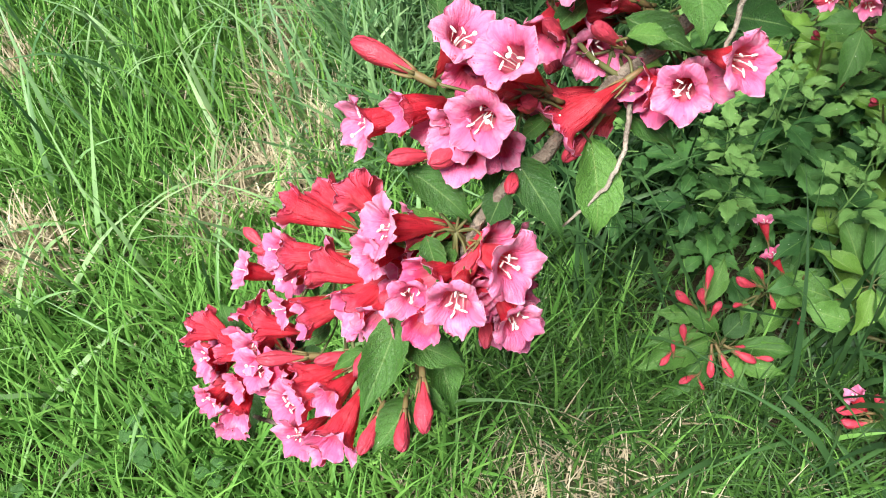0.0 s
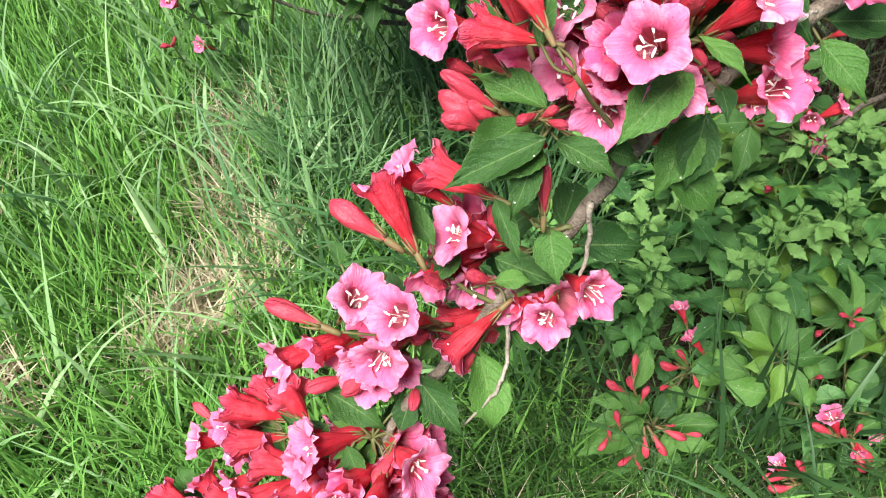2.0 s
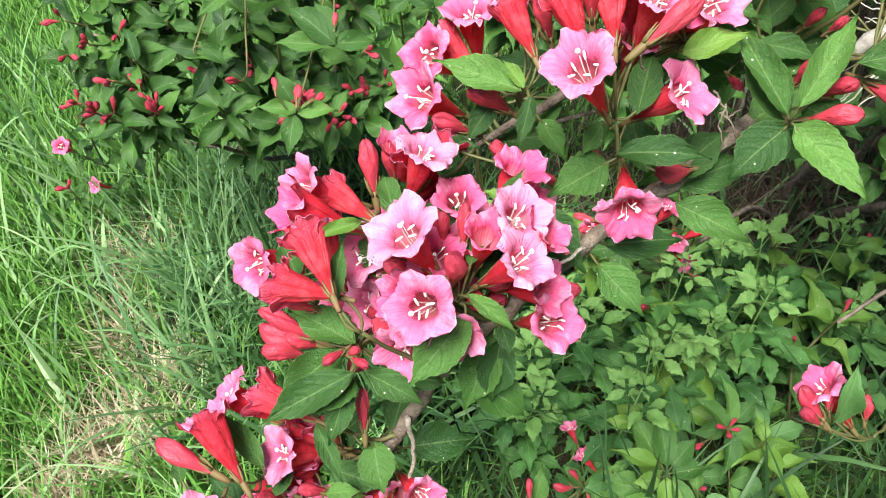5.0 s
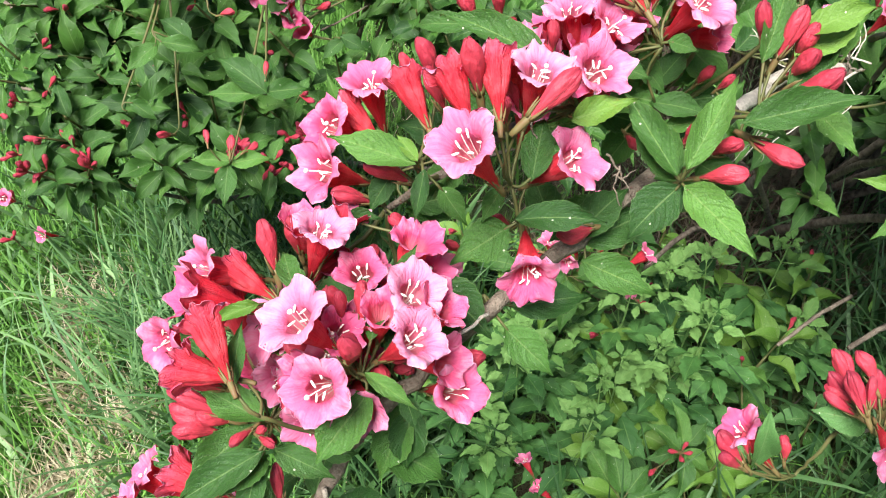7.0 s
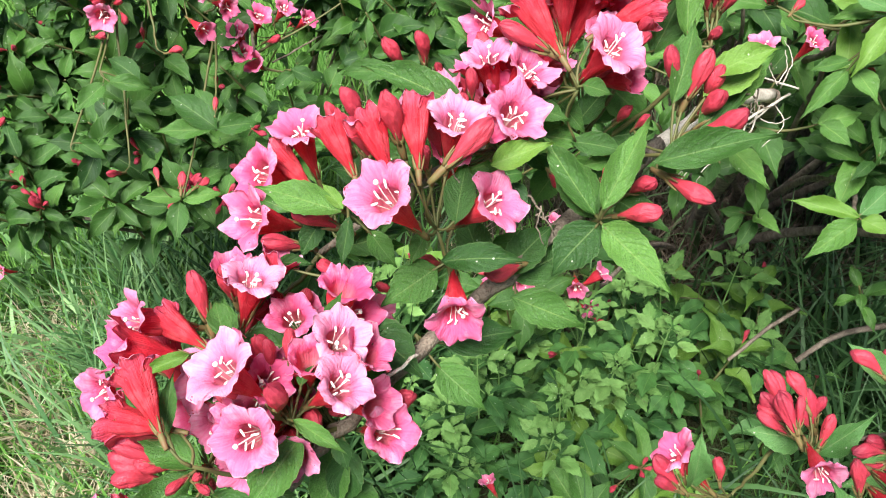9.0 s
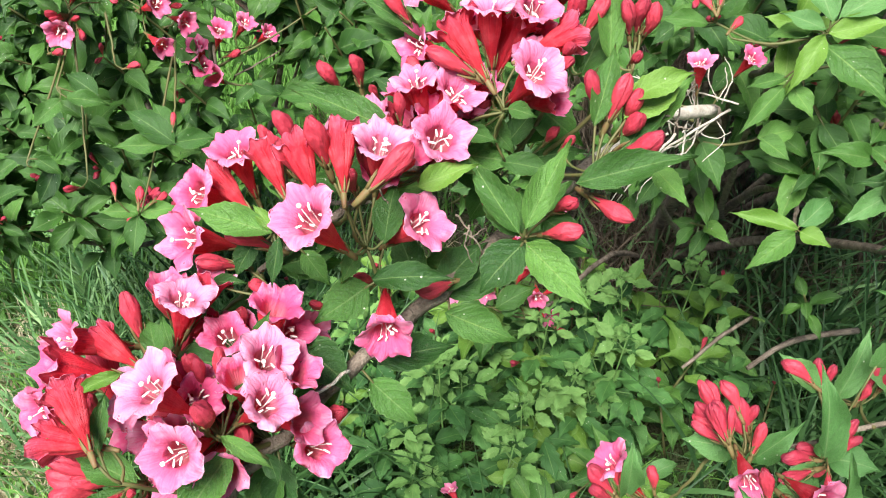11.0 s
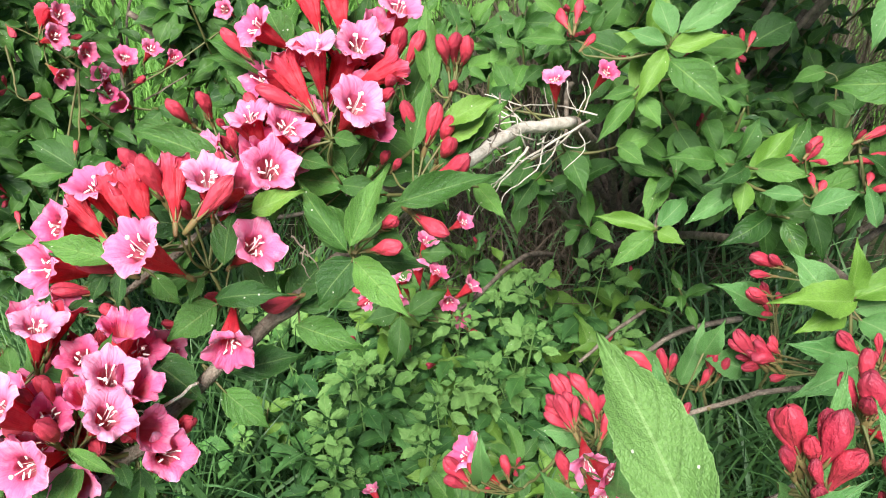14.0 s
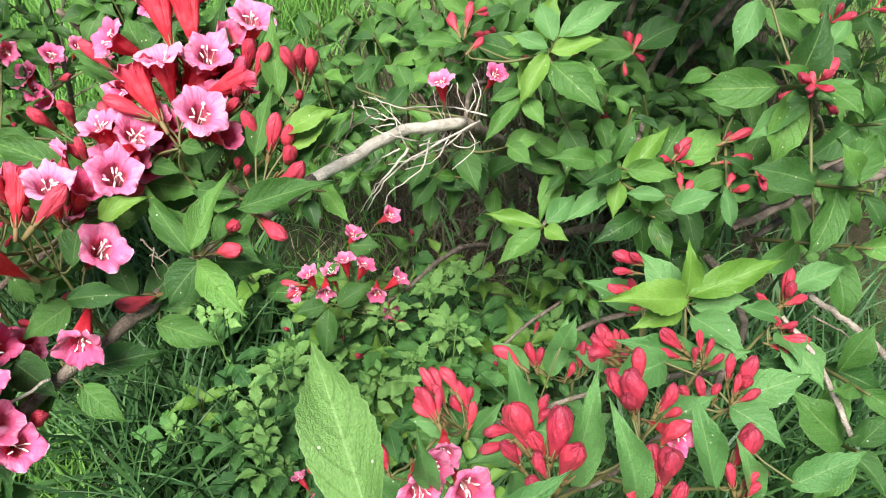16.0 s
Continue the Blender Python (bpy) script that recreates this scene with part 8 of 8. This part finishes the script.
leaf(sapling, (0.301, 0.474, 0.069), (0.332, 0.497, 0.089), (0.017, -0.209, 0.978), 0.64, 0)
leaf(sapling, (0.309, 0.462, 0.060), (0.386, 0.453, 0.065), (0.241, -0.097, 0.966), 0.36, 2)
leaf(sapling, (0.290, 0.463, 0.062), (0.220, 0.405, 0.030), (0.239, -0.294, 0.926), 0.29, 2)
leaf(sapling, (0.312, 0.450, 0.052), (0.369, 0.434, 0.051), (0.361, -0.562, 0.744), 0.40, 2)
leaf(sapling, (0.318, 0.461, 0.059), (0.292, 0.418, 0.038), (-0.018, -0.495, 0.869), 0.36, 2)
leaf(sapling, (0.326, 0.481, 0.070), (0.324, 0.509, 0.097), (0.241, -0.097, 0.966), 0.60, 2)
leaf(sapling, (0.296, 0.443, 0.048), (0.329, 0.414, 0.037), (-0.009, -0.423, 0.906), 0.44, 2)
leaf(sapling, (0.445, 0.503, 0.150), (0.449, 0.563, 0.189), (0.000, -0.350, 0.937), 0.42, 0)
leaf(sapling, (0.440, 0.500, 0.147), (0.382, 0.532, 0.167), (0.375, -0.229, 0.898), 0.33, 1)
leaf(sapling, (0.449, 0.495, 0.144), (0.502, 0.494, 0.144), (0.303, -0.044, 0.952), 0.49, 2)
leaf(sapling, (0.444, 0.492, 0.142), (0.425, 0.451, 0.110), (0.153, -0.434, 0.888), 0.54, 1)
leaf(sapling, (0.448, 0.492, 0.141), (0.464, 0.446, 0.109), (0.224, -0.506, 0.833), 0.45, 2)
leaf(sapling, (0.435, 0.493, 0.141), (0.400, 0.494, 0.139), (-0.266, -0.523, 0.810), 0.64, 1)
leaf(sapling, (0.452, 0.502, 0.149), (0.488, 0.524, 0.167), (-0.320, -0.101, 0.942), 0.58, 2)
leaf(sapling, (0.427, 0.470, 0.109), (0.375, 0.487, 0.119), (0.352, -0.624, 0.698), 0.62, 2)
leaf(sapling, (0.439, 0.519, 0.140), (0.419, 0.571, 0.175), (0.000, -0.350, 0.937), 0.53, 2)
leaf(sapling, (0.421, 0.496, 0.109), (0.368, 0.514, 0.119), (0.000, -0.350, 0.937), 0.62, 2)
bud(sapling, (0.542, 0.534, 0.178), (0.503, 0.244, 0.829), 0.58)
bud(sapling, (0.545, 0.523, 0.170), (0.782, -0.388, 0.487), 0.51)
bud(sapling, (0.529, 0.515, 0.168), (-0.217, -0.856, 0.470), 0.61)
bud(sapling, (0.512, 0.528, 0.181), (-0.802, -0.022, 0.597), 0.81)
bud(sapling, (0.479, 0.506, 0.176), (-0.730, -0.486, 0.481), 0.78)
bud(sapling, (0.375, 0.472, 0.099), (-0.526, -0.841, 0.128), 0.64)
leaf(sapling, (0.544, 0.541, 0.153), (0.546, 0.587, 0.190), (0.241, -0.097, 0.966), 0.39, 2)
leaf(sapling, (0.538, 0.537, 0.152), (0.504, 0.571, 0.183), (0.098, -0.149, 0.984), 0.41, 2)
leaf(sapling, (0.543, 0.537, 0.151), (0.570, 0.507, 0.132), (0.231, -0.435, 0.870), 0.52, 2)
leaf(sapling, (0.549, 0.541, 0.152), (0.582, 0.559, 0.169), (0.038, -0.020, 0.999), 0.56, 0)
leaf(sapling, (0.533, 0.537, 0.153), (0.487, 0.532, 0.162), (-0.464, -0.460, 0.757), 0.49, 0)
leaf(sapling, (0.542, 0.533, 0.149), (0.513, 0.482, 0.125), (0.363, -0.049, 0.931), 0.37, 2)
leaf(sapling, (0.523, 0.479, 0.119), (0.562, 0.488, 0.122), (0.055, -0.572, 0.818), 0.67, 0)
leaf(sapling, (0.522, 0.475, 0.117), (0.530, 0.440, 0.095), (0.436, -0.424, 0.794), 0.54, 2)
flower(sapling, (0.488, 0.430, 0.117), (-0.393, 0.369, 0.842), 1.02)
flower(sapling, (0.556, 0.421, 0.059), (0.031, -0.933, 0.359), 0.66)
flower(sapling, (0.526, 0.403, 0.064), (-0.135, -0.976, 0.170), 0.69)
bud(sapling, (0.466, 0.426, 0.110), (-0.799, 0.236, 0.553), 1.35)
bud(sapling, (0.547, 0.395, 0.048), (0.551, -0.680, -0.484), 1.28)
bud(sapling, (0.502, 0.420, 0.103), (-0.369, 0.332, 0.868), 0.78)
bud(sapling, (0.534, 0.383, 0.045), (0.290, -0.780, -0.555), 1.24)
bud(sapling, (0.532, 0.428, 0.089), (0.367, 0.400, 0.840), 0.65)
leaf(sapling, (0.515, 0.421, 0.063), (0.500, 0.384, 0.039), (0.425, -0.109, 0.898), 0.50, 0)
leaf(sapling, (0.510, 0.421, 0.065), (0.470, 0.415, 0.068), (-0.039, -0.072, 0.997), 0.47, 2)
leaf(sapling, (0.532, 0.429, 0.064), (0.572, 0.441, 0.070), (0.164, -0.290, 0.943), 0.56, 2)
leaf(sapling, (0.533, 0.423, 0.055), (0.559, 0.375, 0.020), (0.103, -0.086, 0.991), 0.36, 2)
flower(sapling, (0.427, 0.397, 0.072), (-0.587, 0.512, 0.628), 0.91)
bud(sapling, (0.408, 0.387, 0.060), (-0.994, 0.090, 0.064), 1.45)
bud(sapling, (0.412, 0.376, 0.052), (-1.000, -0.011, -0.008), 1.30)
bud(sapling, (0.448, 0.397, 0.076), (-0.381, 0.466, 0.799), 1.04)
leaf(sapling, (0.466, 0.386, 0.032), (0.471, 0.416, 0.065), (-0.059, -0.201, 0.978), 0.52, 0)
leaf(sapling, (0.471, 0.382, 0.028), (0.426, 0.370, 0.025), (0.376, -0.362, 0.853), 0.50, 2)
leaf(sapling, (0.461, 0.379, 0.026), (0.505, 0.370, 0.024), (0.009, -0.279, 0.960), 0.52, 0)
leaf(sapling, (0.471, 0.389, 0.035), (0.508, 0.399, 0.048), (0.240, -0.038, 0.970), 0.58, 2)
stalks(sapling, [
    (0.278, 0.495, 0.085),
    (0.352, 0.520, 0.090),
    (0.295, 0.464, 0.058),
    (0.445, 0.497, 0.142),
    (0.540, 0.537, 0.149),
    (0.522, 0.424, 0.060),
    (0.465, 0.389, 0.031),
    (0.524, 0.478, 0.115),
], SAP + SAP_B)


def young_plant(tall, size, red):
    ob = thing("weigela_seedling", (0.4, 0.6, 0.0), "young green weigela plant with broad pointed leaves", "shrub", "young weigela plants")
    lean = np.array((rng.uniform(-0.2, 0.2), rng.uniform(-0.4, 0.0), 1.0))
    tip = np.array((0.4, 0.6, 0.0)) + unit(lean) * tall
    shape = shoot(ob, tip, lean, size, 4, red, rng.random() < 0.4, meshes=SEEDLING_MESH)
    part("stem", make_mesh("stem", *joined([shape, tube([(0.4, 0.6, -0.01), tip - unit(lean) * 0.05], [0.002, 0.0018], 6, 4)]), [STALK]), ob)
    return ob


def leaflet_fan(r, leaflets, size):
    shapes = []
    for k in range(leaflets):
        a = radians((k - (leaflets - 1) / 2) * (72 if leaflets == 3 else 58) + r.uniform(-6, 6))
        length = size * (1.0 if k == leaflets // 2 else r.uniform(0.72, 0.92))
        s = leaf_shape(r, rows=13, half=3, blunt=0.92, arch=0.08, fold=0.06, teeth=0.12, wave=0.05, twist=0.3, taper=0.30, drip=0.08)
        m = basis((math.sin(a), math.cos(a), r.uniform(-0.15, 0.05)), (0, 0, 1), (length * 0.50, length, length), (math.sin(a) * 0.007, 0.004 + math.cos(a) * 0.007, 0))
        shapes.append((s[0] @ m[:3, :3].T + m[:3, 3], s[1], s[2]))
    return joined(shapes)


FANS = [leaflet_fan(rng, k, 0.058) for k in (3, 5, 3, 3)]
FAN_MESH = [make_mesh("herb_leaf", *s, [HERB]) for s in FANS]
TOP_MESH = [make_mesh("pale_herb_leaf", *s, [HERB_TOP]) for s in FANS]


def herb(tall, tiers, bright):
    """A herb whose crossed pairs of toothed leaves grow smaller and paler towards the tip."""
    root = (0.3, 0.7, 0.0)
    ob = thing("herb_plant", root, "green herb with toothed three-part leaves and paler tips", "plant", "herbs under the shrub")
    lean = np.array((rng.uniform(-0.10, 0.10), rng.uniform(-0.12, 0.08), 1.0))
    top = np.array(root) + lean * tall
    stems = [tube([np.array(root) - (0, 0, 0.01), np.array(root) + lean * tall * 0.5, top], [0.0016, 0.0014, 0.0009], 6, 3)]
    turn = rng.uniform(0, 6)
    for k in range(tiers):
        low = 1 - k / max(1, tiers - 1)
        at = top - lean * (tall * 0.62 * low**1.4)
        turn += math.pi / 2 + rng.uniform(-0.25, 0.25)
        for side in (0, 1):
            a = turn + side * math.pi + rng.uniform(-0.2, 0.2)
            d = np.array((math.cos(a), math.sin(a), 0.25 + 0.45 * (1 - low)))
            foot = at + unit(d) * (0.003 + 0.036 * low * rng.uniform(0.8, 1.2))
            stems.append(tube([at, foot], [0.0009, 0.0007], 5, 2))
            d[2] = rng.uniform(-0.05, 0.2) + 0.5 * (1 - low) ** 2
            scale = (0.34 + 0.54 * min(1.0, low * 1.6)) * rng.uniform(0.88, 1.12)
            part("leaf", rng.choice(TOP_MESH if low < 0.35 and bright else FAN_MESH), ob, basis(d, (0, -0.15, 1), (scale,) * 3, foot))
    part("stem", make_mesh("stem", *joined(stems), [HERB_STEM]), ob)
    return ob


def bed_spots(count, gap, seed):
    r = random.Random(seed)
    out = []
    for _ in range(20000):
        x, y = r.uniform(0.12, 0.85), r.uniform(0.40, 1.08)
        if inside(x, y, BED) and all(math.hypot(x - a, y - b) > gap for a, b in out):
            out.append((x, y))
            if len(out) == count:
                break
    return out


rng.seed(97)
HERB_TALL = (0.16, 0.20, 0.25, 0.28, 0.22, 0.14)
herbs = [herb(t, k, b) for t, k, b in zip(HERB_TALL, (3, 4, 4, 5, 4, 3), (1, 1, 1, 1, 1, 0))]
# where the tips of the taller herbs stand: x, y, height
tips = [
    (0.211, 0.699, 0.177), (0.319, 0.600, 0.141), (0.396, 0.685, 0.213), (0.503, 0.702, 0.276), (0.594, 0.685, 0.270), (0.736, 0.721, 0.265),
    (0.655, 0.810, 0.192), (0.470, 0.623, 0.234), (0.302, 0.648, 0.208), (0.580, 0.639, 0.293), (0.402, 0.577, 0.218), (0.457, 0.609, 0.221),
    (0.390, 0.767, 0.172), (0.292, 0.680, 0.160), (0.301, 0.908, 0.200), (0.382, 0.743, 0.200), (0.288, 0.758, 0.160), (0.445, 0.746, 0.220),
    (0.544, 0.717, 0.260), (0.681, 0.735, 0.250), (0.52, 0.66, 0.25), (0.62, 0.74, 0.24),
]
spread = [(x, y, None) for x, y in bed_spots(80, 0.053, 41) if (x < 0.46 or rng.random() < 0.35) and y > 0.55 and (x > 0.27 or y < 0.62) and math.hypot(x - 0.29, y - 0.90) > 0.07 and rng.random() < 0.2]
for ob, (x, y, _) in zip(herbs, spread):
    ob.matrix_basis = pose(x, y, rise(x, y), rng.uniform(-8, 8), rng.uniform(-8, 8), rng.uniform(0, 360))
for x, y, top in tips + spread[6:]:
    z = rise(x, y)
    which = rng.randrange(6) if top is None else min(range(5), key=lambda k: abs(HERB_TALL[k] - top))
    grown = rng.uniform(0.6, 0.85) if top is None else (top - z) / HERB_TALL[which]
    tilt = 8 if top is None else 3
    turned = pose(x, y, z, rng.uniform(-tilt, tilt), rng.uniform(-tilt, tilt), rng.uniform(0, 360))
    copy_thing(herbs[which], turned @ Matrix.Diagonal((0.5 + 0.5 * grown, 0.5 + 0.5 * grown, grown, 1.0)))
seedlings = [young_plant(t, s, b) for t, s, b in ((0.16, 0.076, 0), (0.22, 0.08, 2), (0.13, 0.068, 0), (0.19, 0.074, 2), (0.17, 0.078, 0), (0.14, 0.07, 1))]
for i, (x, y) in enumerate([p for p in bed_spots(92, 0.05, 47) if (p[0] > 0.40 or rng.random() < 0.2) and p[1] > (0.52 if p[0] > 0.58 else 0.60) and rng.random() < 0.8]):
    kind = seedlings[i % 6]
    turned = pose(x, y, rise(x, y), rng.uniform(-8, 8), rng.uniform(-8, 8), rng.uniform(0, 360))
    if i < 6:
        kind.matrix_basis = turned
    else:
        copy_thing(kind, turned)

for k, x, y, turn in ((2, 0.465, 0.525, 20), (4, 0.545, 0.515, 75), (0, 0.59, 0.465, 140), (5, 0.495, 0.445, 200), (2, 0.405, 0.515, 260), (0, 0.44, 0.575, 310)):
    copy_thing(seedlings[k], pose(x, y, rise(x, y), rng.uniform(-8, 8), rng.uniform(-8, 8), turn))


# ---- clover in the lawn ----
def clover():
    ob = thing("clover_plant", (0, 0, 0), "three-leaved green clover among the grass", "plant", "clover in the lawn")
    part("stem", make_mesh("stem", *tube([(0, 0, -0.01), (0.004, 0, 0.03), (0, 0, 0.055)], [0.0009, 0.0008, 0.0007], 5, 3), [HERB_STEM]), ob)
    for k in range(3):
        a = radians(120 * k + 20)
        s = leaf_shape(rng, rows=9, half=2, blunt=1.5, arch=0.05, fold=0.1, teeth=0.0, wave=0.0)
        part("leaf", make_mesh("clover_leaf", *s, [CLOVER]), ob, basis((math.cos(a), math.sin(a), 0.1), (0, 0, 1), (0.019, 0.02, 0.02), (0, 0, 0.055)))
    return ob


first = clover()
first.matrix_basis = pose(-0.351, 0.343, 0.0)
for x, y, turn in ((-0.281, 0.324, 40), (-0.376, 0.384, 80), (-0.334, 0.404, 10), (-0.495, 0.306, 65), (-0.36, 0.36, 100)):
    copy_thing(first, pose(x, y, rise(x, y), rng.uniform(-10, 10), rng.uniform(-10, 10), turn))
